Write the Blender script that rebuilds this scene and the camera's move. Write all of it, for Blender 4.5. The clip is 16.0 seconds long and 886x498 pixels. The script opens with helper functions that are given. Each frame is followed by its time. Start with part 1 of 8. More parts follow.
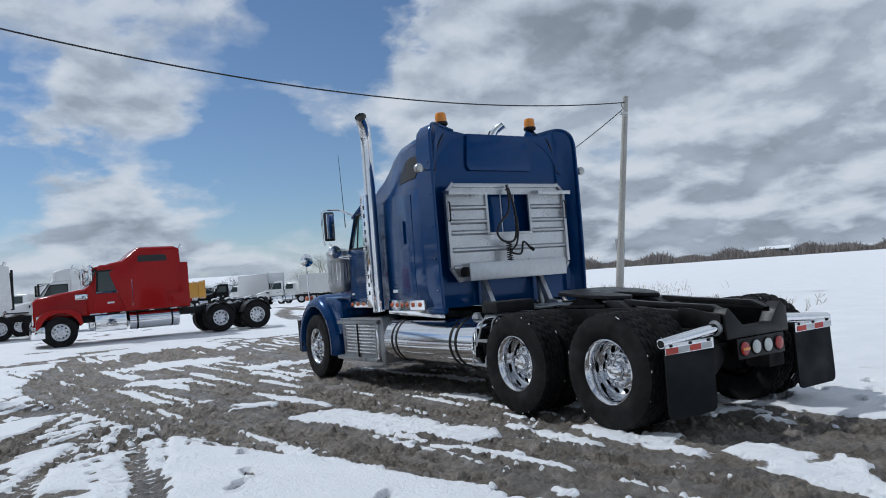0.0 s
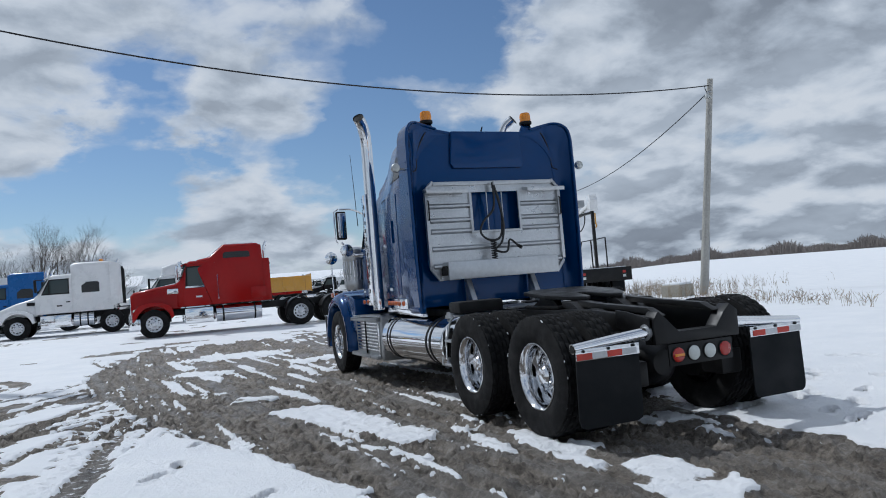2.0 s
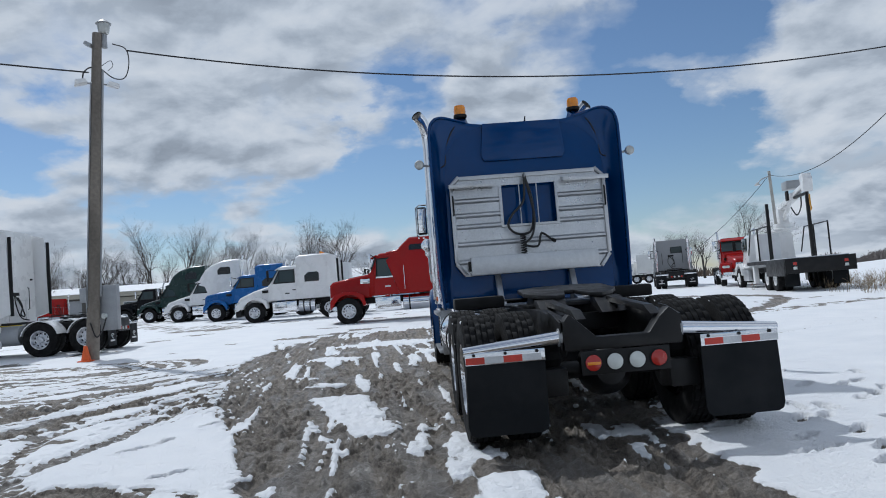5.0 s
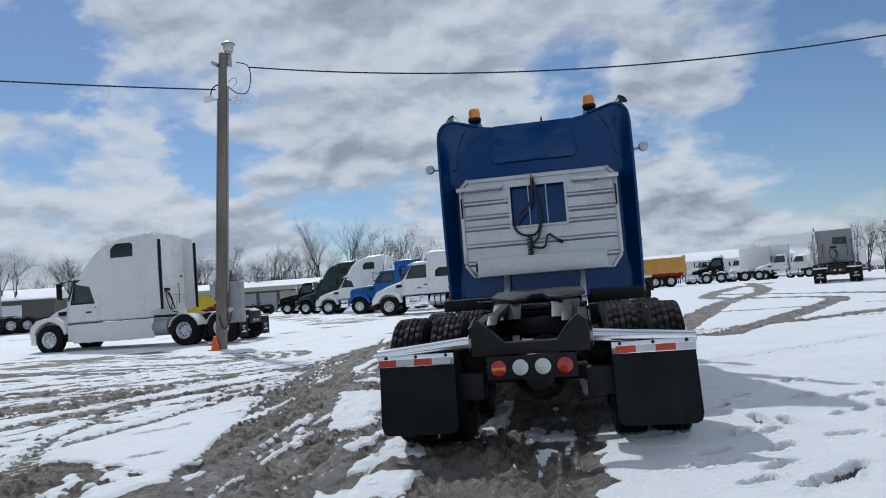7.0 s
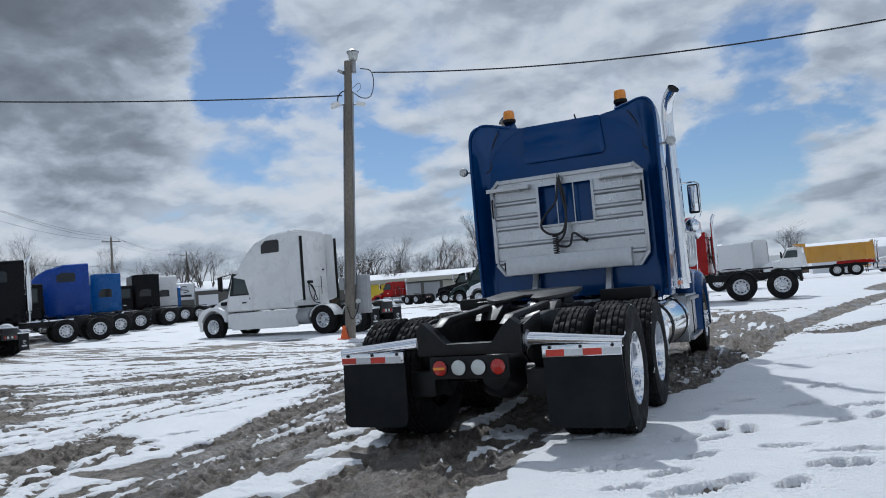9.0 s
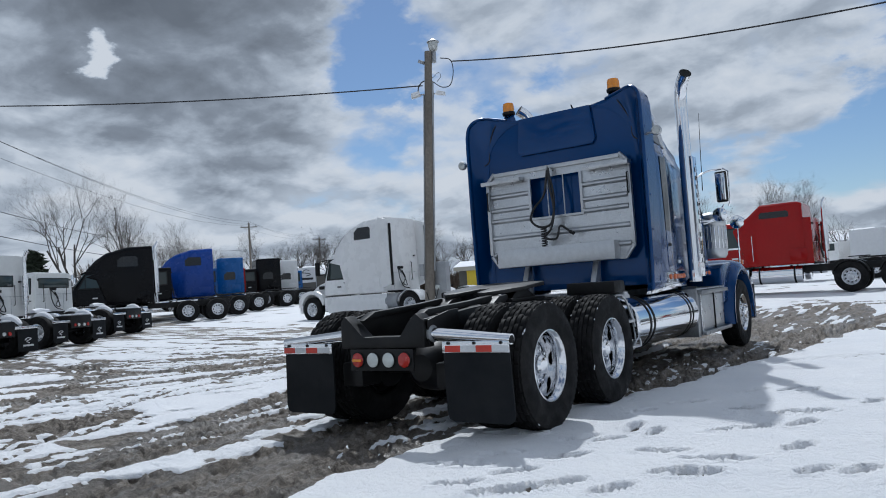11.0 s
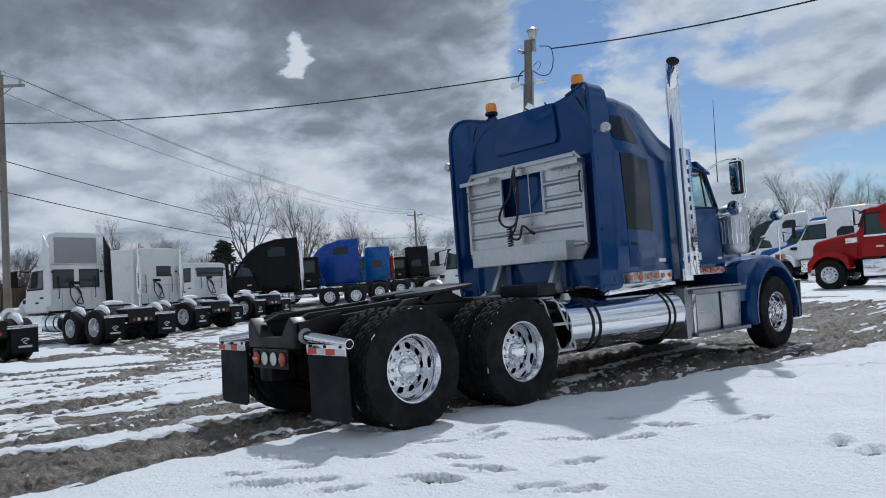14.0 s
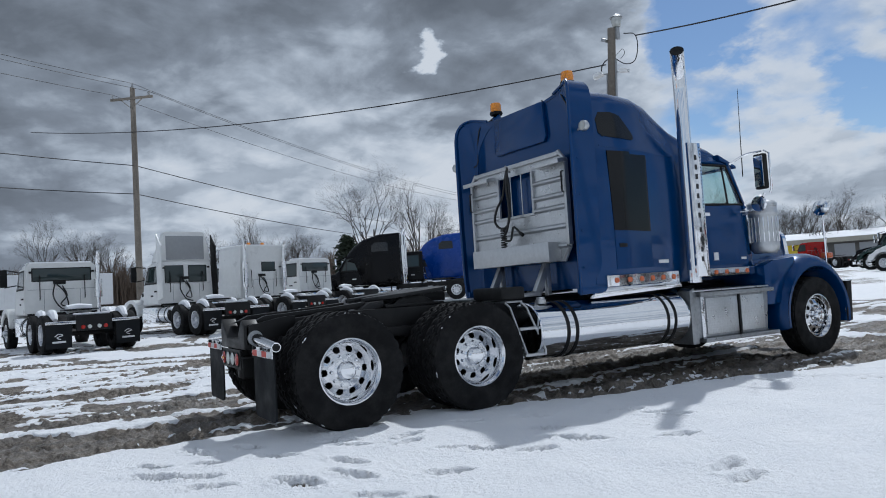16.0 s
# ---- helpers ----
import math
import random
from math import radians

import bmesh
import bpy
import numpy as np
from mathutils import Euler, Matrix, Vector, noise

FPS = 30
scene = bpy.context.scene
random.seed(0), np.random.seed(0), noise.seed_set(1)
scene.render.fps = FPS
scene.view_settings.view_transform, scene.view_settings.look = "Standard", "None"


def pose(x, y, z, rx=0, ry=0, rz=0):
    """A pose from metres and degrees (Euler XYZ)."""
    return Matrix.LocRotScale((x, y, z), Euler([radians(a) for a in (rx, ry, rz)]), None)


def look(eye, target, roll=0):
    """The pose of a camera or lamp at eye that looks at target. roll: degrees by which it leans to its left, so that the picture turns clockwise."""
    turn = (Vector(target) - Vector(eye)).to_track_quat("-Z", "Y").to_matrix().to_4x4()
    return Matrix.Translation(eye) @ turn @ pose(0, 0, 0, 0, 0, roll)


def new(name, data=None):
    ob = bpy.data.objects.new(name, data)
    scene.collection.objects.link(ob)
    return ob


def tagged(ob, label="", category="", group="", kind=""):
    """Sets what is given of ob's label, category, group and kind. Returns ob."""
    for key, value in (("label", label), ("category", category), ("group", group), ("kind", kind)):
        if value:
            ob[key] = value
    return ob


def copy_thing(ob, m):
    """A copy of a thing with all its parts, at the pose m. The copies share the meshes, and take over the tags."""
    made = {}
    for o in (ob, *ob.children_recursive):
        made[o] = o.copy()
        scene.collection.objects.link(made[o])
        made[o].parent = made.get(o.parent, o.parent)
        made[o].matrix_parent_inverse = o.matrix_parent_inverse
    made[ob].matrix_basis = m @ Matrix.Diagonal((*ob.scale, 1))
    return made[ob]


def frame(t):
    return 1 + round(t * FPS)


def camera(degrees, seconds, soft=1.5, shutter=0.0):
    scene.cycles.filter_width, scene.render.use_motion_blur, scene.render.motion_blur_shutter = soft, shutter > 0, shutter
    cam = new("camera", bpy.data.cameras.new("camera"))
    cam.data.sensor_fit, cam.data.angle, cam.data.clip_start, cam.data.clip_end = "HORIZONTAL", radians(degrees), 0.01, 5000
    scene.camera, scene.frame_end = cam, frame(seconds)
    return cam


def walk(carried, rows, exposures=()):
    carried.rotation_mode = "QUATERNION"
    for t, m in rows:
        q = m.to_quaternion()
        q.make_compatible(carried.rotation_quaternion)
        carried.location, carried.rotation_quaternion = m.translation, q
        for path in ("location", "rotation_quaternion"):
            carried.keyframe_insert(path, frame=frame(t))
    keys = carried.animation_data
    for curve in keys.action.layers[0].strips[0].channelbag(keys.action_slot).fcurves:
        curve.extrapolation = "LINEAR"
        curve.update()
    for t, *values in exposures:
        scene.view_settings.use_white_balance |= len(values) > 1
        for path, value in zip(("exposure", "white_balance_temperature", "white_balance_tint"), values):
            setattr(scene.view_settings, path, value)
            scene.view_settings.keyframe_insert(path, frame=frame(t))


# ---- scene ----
cam = camera(63.3, 16.0, soft=1.0)
PATH = [
    (0, (-5.824, -4.782, 1.473), (-4.761, -3.09, 1.561), -4.6),
    (0.5, (-5.433, -4.991, 1.46), (-4.43, -3.263, 1.549), -4.6),
    (1, (-5.094, -5.256, 1.457), (-4.147, -3.496, 1.544), -4.7),
    (1.5, (-4.722, -5.443, 1.447), (-3.856, -3.642, 1.537), -4.8),
    (2, (-4.292, -5.557, 1.428), (-3.518, -3.715, 1.519), -4.8),
    (2.5, (-3.855, -5.718, 1.424), (-3.185, -3.836, 1.515), -4.9),
    (3, (-3.418, -5.843, 1.399), (-2.872, -3.921, 1.491), -4.9),
    (3.5, (-2.973, -5.958, 1.363), (-2.568, -4.002, 1.463), -4.9),
    (6, (-0.584, -6.222, 1.281), (-0.688, -4.229, 1.404), -4.5),
    (6.5, (-0.078, -6.282, 1.272), (-0.315, -4.3, 1.4), -4.5),
    (7, (0.387, -6.241, 1.244), (0.031, -4.277, 1.375), -4.5),
    (7.5, (0.86, -6.212, 1.235), (0.388, -4.272, 1.367), -4.5),
    (8, (1.312, -6.215, 1.271), (0.726, -4.308, 1.403), -4.5),
    (8.5, (1.769, -6.121, 1.243), (1.066, -4.253, 1.378), -4.5),
    (9, (2.241, -6.064, 1.228), (1.424, -4.244, 1.364), -4.5),
    (11.5, (4.327, -5.171, 1.2), (3.114, -3.584, 1.312), -3.9),
    (12, (4.732, -4.974, 1.223), (3.446, -3.446, 1.333), -4.0),
    (12.5, (5.07, -4.684, 1.229), (3.721, -3.21, 1.339), -3.9),
    (13, (5.475, -4.457, 1.234), (4.063, -3.045, 1.343), -3.9),
    (13.5, (5.81, -4.144, 1.228), (4.341, -2.79, 1.336), -3.8),
    (14, (6.101, -3.84, 1.216), (4.589, -2.535, 1.322), -3.7),
    (14.5, (6.404, -3.54, 1.238), (4.822, -2.32, 1.346), -3.7),
    (15, (6.648, -3.182, 1.22), (5.006, -2.046, 1.33), -3.6),
    (15.5, (6.927, -2.821, 1.222), (5.241, -1.75, 1.33), -3.5),
    (16, (7.163, -2.466, 1.226), (5.437, -1.461, 1.333), -3.5),
]
walk(cam, [(t, look(eye, target, roll)) for t, eye, target, roll in PATH], [(0.0, -0.08, 5750, 8), (16.0, -0.08, 5750, 8)])

# ---- world, sun, exposure ----
SUN = Vector((-0.469, 0.663, 1.0)).normalized()


def sky_world():
    w = bpy.data.worlds.new("sky")
    scene.world = w
    w.use_nodes = True
    nt = w.node_tree
    nt.nodes.clear()
    N, L = nt.nodes.new, nt.links.new

    def math_node(op, a, b=None, c=None):
        n = N("ShaderNodeMath")
        n.operation = op
        for i, v in enumerate((a, b, c)):
            if v is None:
                continue
            if isinstance(v, (int, float)):
                n.inputs[i].default_value = v
            else:
                L(v, n.inputs[i])
        return n.outputs[0]

    def noise_at(vec, scale, detail, rough, dist=0.0):
        n = N("ShaderNodeTexNoise")
        n.inputs["Scale"].default_value = scale
        n.inputs["Detail"].default_value = detail
        n.inputs["Roughness"].default_value = rough
        n.inputs["Distortion"].default_value = dist
        L(vec, n.inputs["Vector"])
        return n.outputs["Fac"]

    def ramp(fac, stops):
        n = N("ShaderNodeValToRGB")
        el = n.color_ramp.elements
        while len(el) < len(stops):
            el.new(0.5)
        for e, (p, c) in zip(el, stops):
            e.position, e.color = p, (*c, 1) if len(c) == 3 else c
        L(fac, n.inputs["Fac"])
        return n.outputs["Color"]

    co = N("ShaderNodeTexCoord").outputs["Generated"]
    sep = N("ShaderNodeSeparateXYZ")
    L(co, sep.inputs[0])
    x, y, z = sep.outputs
    up = math_node("MAXIMUM", z, 0.0)

    def vec(op, a, b):
        n = N("ShaderNodeVectorMath")
        n.operation = op
        for i, v in enumerate((a, b)):
            if isinstance(v, tuple):
                n.inputs[i].default_value = v
            else:
                L(v, n.inputs[i])
        return n.outputs[0]

    # a layer of cloud seen in perspective: it draws together towards the horizon
    over = N("ShaderNodeCombineXYZ")
    depth = math_node("ADD", up, 0.34)
    L(math_node("DIVIDE", x, depth), over.inputs[0])
    L(math_node("DIVIDE", y, depth), over.inputs[1])
    L(math_node("MULTIPLY", up, 0.6), over.inputs[2])
    plane = vec("ADD", over.outputs[0], (3.1, 0.4, 1.7))
    sunward = (SUN.x / (SUN.z + 0.34) * 0.045 + 3.1 * 0.045, SUN.y / (SUN.z + 0.34) * 0.045 + 0.4 * 0.045, 1.7 * 0.045 + 0.02)
    towards = vec("ADD", vec("MULTIPLY", plane, (0.955, 0.955, 0.955)), sunward)
    wn = N("ShaderNodeTexNoise")
    wn.inputs["Scale"].default_value, wn.inputs["Detail"].default_value, wn.inputs["Roughness"].default_value = 5.0, 6.0, 0.58
    L(plane, wn.inputs["Vector"])
    def strayed(much, more):
        """The direction, led astray by noise so that banks have uneven outlines."""
        n = N("ShaderNodeVectorMath")
        n.operation = "NORMALIZE"
        L(vec("ADD", co, vec("MULTIPLY", vec("SUBTRACT", wn.outputs["Color"], (0.5, 0.5, 0.5)), (much, much, more))), n.inputs[0])
        return n.outputs[0]

    astray, barely = strayed(0.24, 0.18), strayed(0.16, 0.11)

    def bank(az, el, wide, amount):
        """A bank of cloud (or, below nought, an opening) about a direction; az to the left of +y."""
        d = N("ShaderNodeVectorMath")
        d.operation = "DOT_PRODUCT"
        L(astray if wide > 4 else barely, d.inputs[0])
        a, e = radians(az), radians(el)
        d.inputs[1].default_value = (-math.sin(a) * math.cos(e), math.cos(a) * math.cos(e), math.sin(e))
        m = N("ShaderNodeMapRange")
        m.interpolation_type = "SMOOTHSTEP"
        m.inputs["From Min"].default_value, m.inputs["From Max"].default_value = math.cos(radians(wide)), 1.0
        m.inputs["To Min"].default_value, m.inputs["To Max"].default_value = 0.0, amount
        L(d.outputs["Value"], m.inputs["Value"])
        return m.outputs["Result"]

    cover = math_node("MULTIPLY_ADD", math_node("SUBTRACT", 1.0, math_node("MINIMUM", math_node("MULTIPLY", up, 8.0), 1.0)), 0.17, -0.035)
    for spec in BANKS:
        cover = math_node("ADD", cover, bank(*spec))
    heavy = bank(*HEAVY[0])
    for spec in HEAVY[1:]:
        heavy = math_node("ADD", heavy, bank(*spec))
    big = noise_at(plane, 2.0, 5.0, 0.52)

    def heap(at):
        soft, fuzz = noise_at(at, 2.9, 3.0, 0.5), noise_at(at, 5.5, 12.0, 0.55, 0.25)
        return math_node("MULTIPLY_ADD", soft, 0.5, math_node("MULTIPLY", fuzz, 0.5))

    puff = heap(plane)
    dens = math_node("ADD", math_node("ADD", math_node("MULTIPLY", big, 0.52), math_node("MULTIPLY", puff, 0.48)), cover)
    mask = ramp(dens, [(0.38, (0, 0, 0)), (0.43, (0.35, 0.35, 0.35)), (0.47, (0.82, 0.82, 0.82)), (0.52, (1, 1, 1))])
    # the sides turned to the sun are bright, thick parts grey below
    lit = math_node("MAXIMUM", math_node("SUBTRACT", puff, heap(towards)), -0.06)
    thick = math_node("ADD", math_node("MULTIPLY", big, 0.45), math_node("MULTIPLY", cover, 0.6))
    body = math_node("ADD", math_node("MULTIPLY_ADD", puff, 0.26, math_node("ADD", thick, heavy)), math_node("MULTIPLY", lit, -1.3))
    tone = ramp(body, [(0.29, (1.0, 1.0, 1.0)), (0.38, (0.87, 0.895, 0.925)), (0.48, (0.63, 0.67, 0.72)), (0.60, (0.38, 0.41, 0.455)), (0.76, (0.24, 0.26, 0.29)), (0.92, (0.15, 0.165, 0.19))])
    sky = N("ShaderNodeTexSky")
    sky.sky_type = "NISHITA"
    sky.sun_disc = False
    sky.sun_elevation = math.asin(SUN.z)
    sky.sun_rotation = math.atan2(SUN.x, SUN.y)
    sky.altitude = 200
    sky.dust_density, sky.air_density, sky.ozone_density = 0.25, 1.0, 2.5
    gain = N("ShaderNodeVectorMath")
    gain.operation = "SCALE"
    L(sky.outputs[0], gain.inputs[0])
    gain.inputs["Scale"].default_value = SKY_GAIN
    cl = N("ShaderNodeVectorMath")
    cl.operation = "SCALE"
    L(tone, cl.inputs[0])
    cl.inputs["Scale"].default_value = CLOUD_GAIN
    m = N("ShaderNodeMix")
    m.data_type = "RGBA"
    L(mask, m.inputs["Factor"])
    L(gain.outputs[0], m.inputs["A"])
    L(cl.outputs[0], m.inputs["B"])
    bg = N("ShaderNodeBackground")
    bg.inputs["Strength"].default_value = 0.1
    L(m.outputs["Result"], bg.inputs["Color"])
    out = N("ShaderNodeOutputWorld")
    L(bg.outputs[0], out.inputs[0])


SKY_GAIN, CLOUD_GAIN = 0.76, 6.7
# az, el, width, amount
BANKS = [(-50, 14, 24, 0.13), (-31, 15, 9, 0.08), (12, 17, 12, 0.10), (22, 20, 12, 0.07), (4, 20, 8, 0.05), (-10, 11, 9, 0.09), (-4, 20, 6, 0.05), (88, 24, 44, 0.17), (52, 18, 14, 0.11), (33, 12, 6, 0.11),
         (16, 13, 6, 0.05), (62, 9, 26, 0.10), (-100, 30, 60, 0.04), (-25, 21, 9, -0.15), (-14, 17, 6, -0.09), (-19, 6, 11, -0.13), (2, 7, 10, -0.12), (17, 8, 7, -0.11), (-46, 7, 5, -0.10), (39.5, 20, 6, -0.16), (27, 12, 5, -0.12), (0, 14, 6, -0.09), (-18, 12, 4, -0.09)] 
HEAVY = [(86, 26, 40, 0.25), (53, 20, 13, 0.14), (-46, 18, 24, 0.03), (70, 7, 22, -0.24), (33, 12, 7, -0.08), (10, 2, 50, 0.05), (60.4, 18.3, 1.2, -0.45)]
sky_world()
sun_data = bpy.data.lights.new("sun", "SUN")
sun_data.energy, sun_data.angle, sun_data.color = 2.2, radians(1.2), (1.0, 0.96, 0.90)
sun = new("sun", sun_data)
sun.matrix_world = look(SUN * 60, (0, 0, 0))

# ---- materials ----
MATS = {}


def mat(name, base, rough=0.5, metal=0.0, var=0.12, scale=6.0, bump=0.0, bscale=80.0, coat=0.0, dirt=0.0, alpha_glass=False, emit=0.0, space="Object", spec=0.5):
    """A surface with colour that varies at two scales, uneven gloss, fine relief and, with dirt, salt film."""
    if name in MATS:
        return MATS[name]
    m = bpy.data.materials.new(name)
    m.use_nodes = True
    nt = m.node_tree
    N, L = nt.nodes.new, nt.links.new
    p = nt.nodes["Principled BSDF"]
    co = N("ShaderNodeTexCoord").outputs[space]

    def nz(sc, det=4.0, ro=0.55):
        n = N("ShaderNodeTexNoise")
        n.inputs["Scale"].default_value, n.inputs["Detail"].default_value, n.inputs["Roughness"].default_value = sc, det, ro
        L(co, n.inputs["Vector"])
        return n.outputs["Fac"]

    def rng(v, a, b, lo=0.3, hi=0.7):
        n = N("ShaderNodeMapRange")
        n.inputs["From Min"].default_value, n.inputs["From Max"].default_value = lo, hi
        n.inputs["To Min"].default_value, n.inputs["To Max"].default_value = a, b
        L(v, n.inputs["Value"])
        return n.outputs["Result"]

    big, fine = nz(scale * 0.25, 3.0), nz(scale * 4.0, 5.0)
    mul = N("ShaderNodeMath")
    mul.operation = "MULTIPLY"
    L(rng(big, 1 - var, 1 + var), mul.inputs[0])
    L(rng(fine, 1 - var * 0.6, 1 + var * 0.6), mul.inputs[1])
    vm = N("ShaderNodeVectorMath")
    vm.operation = "SCALE"
    vm.inputs[0].default_value = base
    L(mul.outputs[0], vm.inputs["Scale"])
    col = vm.outputs[0]
    if dirt:
        mx = N("ShaderNodeMix")
        mx.data_type = "RGBA"
        L(rng(nz(scale * 0.7, 8.0, 0.7), 0.0, dirt, 0.45, 0.75), mx.inputs["Factor"])
        L(col, mx.inputs["A"])
        mx.inputs["B"].default_value = (0.33, 0.31, 0.28, 1)
        col = mx.outputs["Result"]
    L(col, p.inputs["Base Color"])
    L(rng(nz(scale, 5.0), max(0.02, rough * 0.75), min(1.0, rough * 1.3 + 0.01)), p.inputs["Roughness"])
    p.inputs["Metallic"].default_value = metal
    p.inputs["Specular IOR Level"].default_value = spec
    p.inputs["Coat Weight"].default_value = coat
    p.inputs["Coat Roughness"].default_value = 0.04
    if bump:
        b = N("ShaderNodeBump")
        b.inputs["Strength"].default_value = bump
        b.inputs["Distance"].default_value = 0.01
        L(nz(bscale, 6.0, 0.6), b.inputs["Height"])
        L(b.outputs[0], p.inputs["Normal"])
    if emit:
        p.inputs["Emission Color"].default_value = (*base, 1)
        p.inputs["Emission Strength"].default_value = emit
    MATS[name] = m
    return m


def glass_mat(name, tint, rough=0.03):
    m = bpy.data.materials.new(name)
    m.use_nodes = True
    p = m.node_tree.nodes["Principled BSDF"]
    p.inputs["Base Color"].default_value = (*tint, 1)
    p.inputs["Roughness"].default_value = rough
    p.inputs["Transmission Weight"].default_value = 0.0
    p.inputs["Specular IOR Level"].default_value = 0.5
    p.inputs["Coat Weight"].default_value = 0.0
    p.inputs["Coat Roughness"].default_value = 0.02
    MATS[name] = m
    return m


def tread_plate(name, base, rough=0.33, pitch=0.03):
    """Aluminium with a raised tread pattern."""
    m = mat(name, base, rough, 0.9, 0.14, 9.0)
    nt = m.node_tree
    N, L = nt.nodes.new, nt.links.new
    p = nt.nodes["Principled BSDF"]
    co = N("ShaderNodeTexCoord").outputs["Object"]
    v = N("ShaderNodeTexVoronoi")
    v.inputs["Scale"].default_value = 1 / pitch
    v.inputs["Randomness"].default_value = 0.15
    L(co, v.inputs["Vector"])
    b = N("ShaderNodeBump")
    b.inputs["Strength"].default_value = 0.5
    b.inputs["Distance"].default_value = 0.004
    b.invert = True
    L(v.outputs["Distance"], b.inputs["Height"])
    L(b.outputs[0], p.inputs["Normal"])
    return m


BLUE = mat("blue_paint", (0.0004, 0.038, 0.142), 0.20, 0.30, 0.06, 3.0, coat=0.4, spec=0.15)
CHROME = mat("chrome", (0.82, 0.83, 0.85), 0.07, 1.0, 0.04, 5.0)
POLISHED = mat("polished_aluminium", (0.70, 0.71, 0.73), 0.09, 1.0, 0.06, 7.0)
ALU = mat("brushed_aluminium", (0.52, 0.53, 0.54), 0.38, 0.85, 0.12, 5.0, 0.06, 120.0)
TREAD = tread_plate("tread_plate", (0.50, 0.51, 0.52))
WORN = mat("worn_aluminium", (0.30, 0.31, 0.32), 0.34, 0.9, 0.25, 6.0, 0.12, 90.0)
RUBBER = mat("tyre_rubber", (0.0075, 0.0075, 0.008), 0.8, 0.0, 0.25, 8.0, 0.25, 160.0, dirt=0.05, spec=0.2)
FLAP = mat("flap_rubber", (0.008, 0.0095, 0.0115), 0.65, 0.0, 0.2, 4.0, 0.12, 90.0, dirt=0.02, spec=0.2)
BLACK = mat("black_frame_paint", (0.006, 0.006, 0.0065), 0.42, 0.0, 0.2, 5.0, 0.1, 60.0, dirt=0.03, spec=0.3)
DULL = mat("dull_black_plastic", (0.009, 0.009, 0.009), 0.65, 0.0, 0.2, 6.0, 0.1, 90.0, spec=0.3)
RIMFAR = mat("worn_rim_aluminium", (0.66, 0.67, 0.69), 0.3, 0.8, 0.15, 9.0)
GREASE = mat("greasy_steel", (0.012, 0.012, 0.013), 0.42, 0.25, 0.35, 8.0, 0.15, 60.0)
GLASS = glass_mat("tinted_glass", (0.035, 0.05, 0.05))
def clear_glass(name, tint):
    """Thin see-through pane with a light gloss."""
    m = bpy.data.materials.new(name)
    m.use_nodes = True
    nt = m.node_tree
    nt.nodes.remove(nt.nodes["Principled BSDF"])
    clear, gloss, mix = (nt.nodes.new(k) for k in ("ShaderNodeBsdfTransparent", "ShaderNodeBsdfGlossy", "ShaderNodeMixShader"))
    clear.inputs["Color"].default_value = (*tint, 1)
    gloss.inputs["Roughness"].default_value = 0.02
    mix.inputs[0].default_value = 0.07
    nt.links.new(clear.outputs[0], mix.inputs[1])
    nt.links.new(gloss.outputs[0], mix.inputs[2])
    nt.links.new(mix.outputs[0], nt.nodes["Material Output"].inputs["Surface"])
    return m


CABGLASS = clear_glass("cab_glass", (0.86, 0.94, 0.94))
DARKGLASS = glass_mat("dark_tinted_glass", (0.012, 0.013, 0.014), 0.05)
SIDEGLASS = mat("sleeper_glass", (0.008, 0.009, 0.010), 0.10, 0.0, 0.1, 3.0, spec=0.18)
MIRROR = mat("mirror_glass", (0.8, 0.82, 0.84), 0.03, 1.0, 0.01)
AMBER = mat("amber_lens", (0.75, 0.25, 0.01), 0.2, 0.0, 0.1, 20.0, coat=0.5)
REDLENS = mat("red_lens", (0.42, 0.02, 0.012), 0.22, 0.0, 0.1, 30.0, coat=0.5)
CLEARLENS = mat("clear_lens", (0.62, 0.65, 0.62), 0.2, 0.1, 0.1, 40.0, 0.2, 120.0, coat=0.5)
LAMPLENS = mat("lamp_lens", (0.45, 0.46, 0.44), 0.18, 0.3, 0.1, 40.0, coat=0.6)
ORANGELENS = mat("orange_marker", (0.55, 0.12, 0.03), 0.25, 0.0, 0.1, 30.0, coat=0.5)
TAPERED = mat("red_tape", (0.55, 0.05, 0.03), 0.4, 0.0, 0.12, 20.0)
TAPEWHITE = mat("white_tape", (0.62, 0.63, 0.64), 0.4, 0.0, 0.12, 20.0)
HOSE = mat("rubber_hose", (0.012, 0.012, 0.012), 0.5, 0.0, 0.1, 20.0)
# black that stands for the unlit inside of pipes and slots
HOLLOW_DARK = mat("soot", (0.006, 0.006, 0.006), 0.9, 0.0, 0.1, 20.0)
WHITE = mat("white_paint", (0.80, 0.80, 0.79), 0.28, 0.0, 0.04, 1.5, coat=0.5, dirt=0.05)
WHITE2 = mat("aged_white_paint", (0.76, 0.765, 0.75), 0.34, 0.0, 0.06, 1.5, coat=0.3, dirt=0.10)
RED = mat("red_paint", (0.30, 0.006, 0.005), 0.16, 0.0, 0.08, 2.0, coat=0.1, spec=0.22)
BLUE2 = mat("light_blue_paint", (0.008, 0.10, 0.32), 0.26, 0.1, 0.08, 2.0, coat=0.15, spec=0.35)
BLUE3 = mat("royal_blue_paint", (0.004, 0.05, 0.30), 0.26, 0.1, 0.08, 2.0, coat=0.15, spec=0.35)
BLACKP = mat("black_paint", (0.004, 0.004, 0.005), 0.16, 0.0, 0.1, 2.0, spec=0.16)
GREENP = mat("dark_green_paint", (0.008, 0.03, 0.026), 0.25, 0.0, 0.1, 2.0, coat=0.15, spec=0.35)
YELLOW = mat("yellow_paint", (0.55, 0.27, 0.02), 0.35, 0.0, 0.1, 2.0, coat=0.3, dirt=0.12)
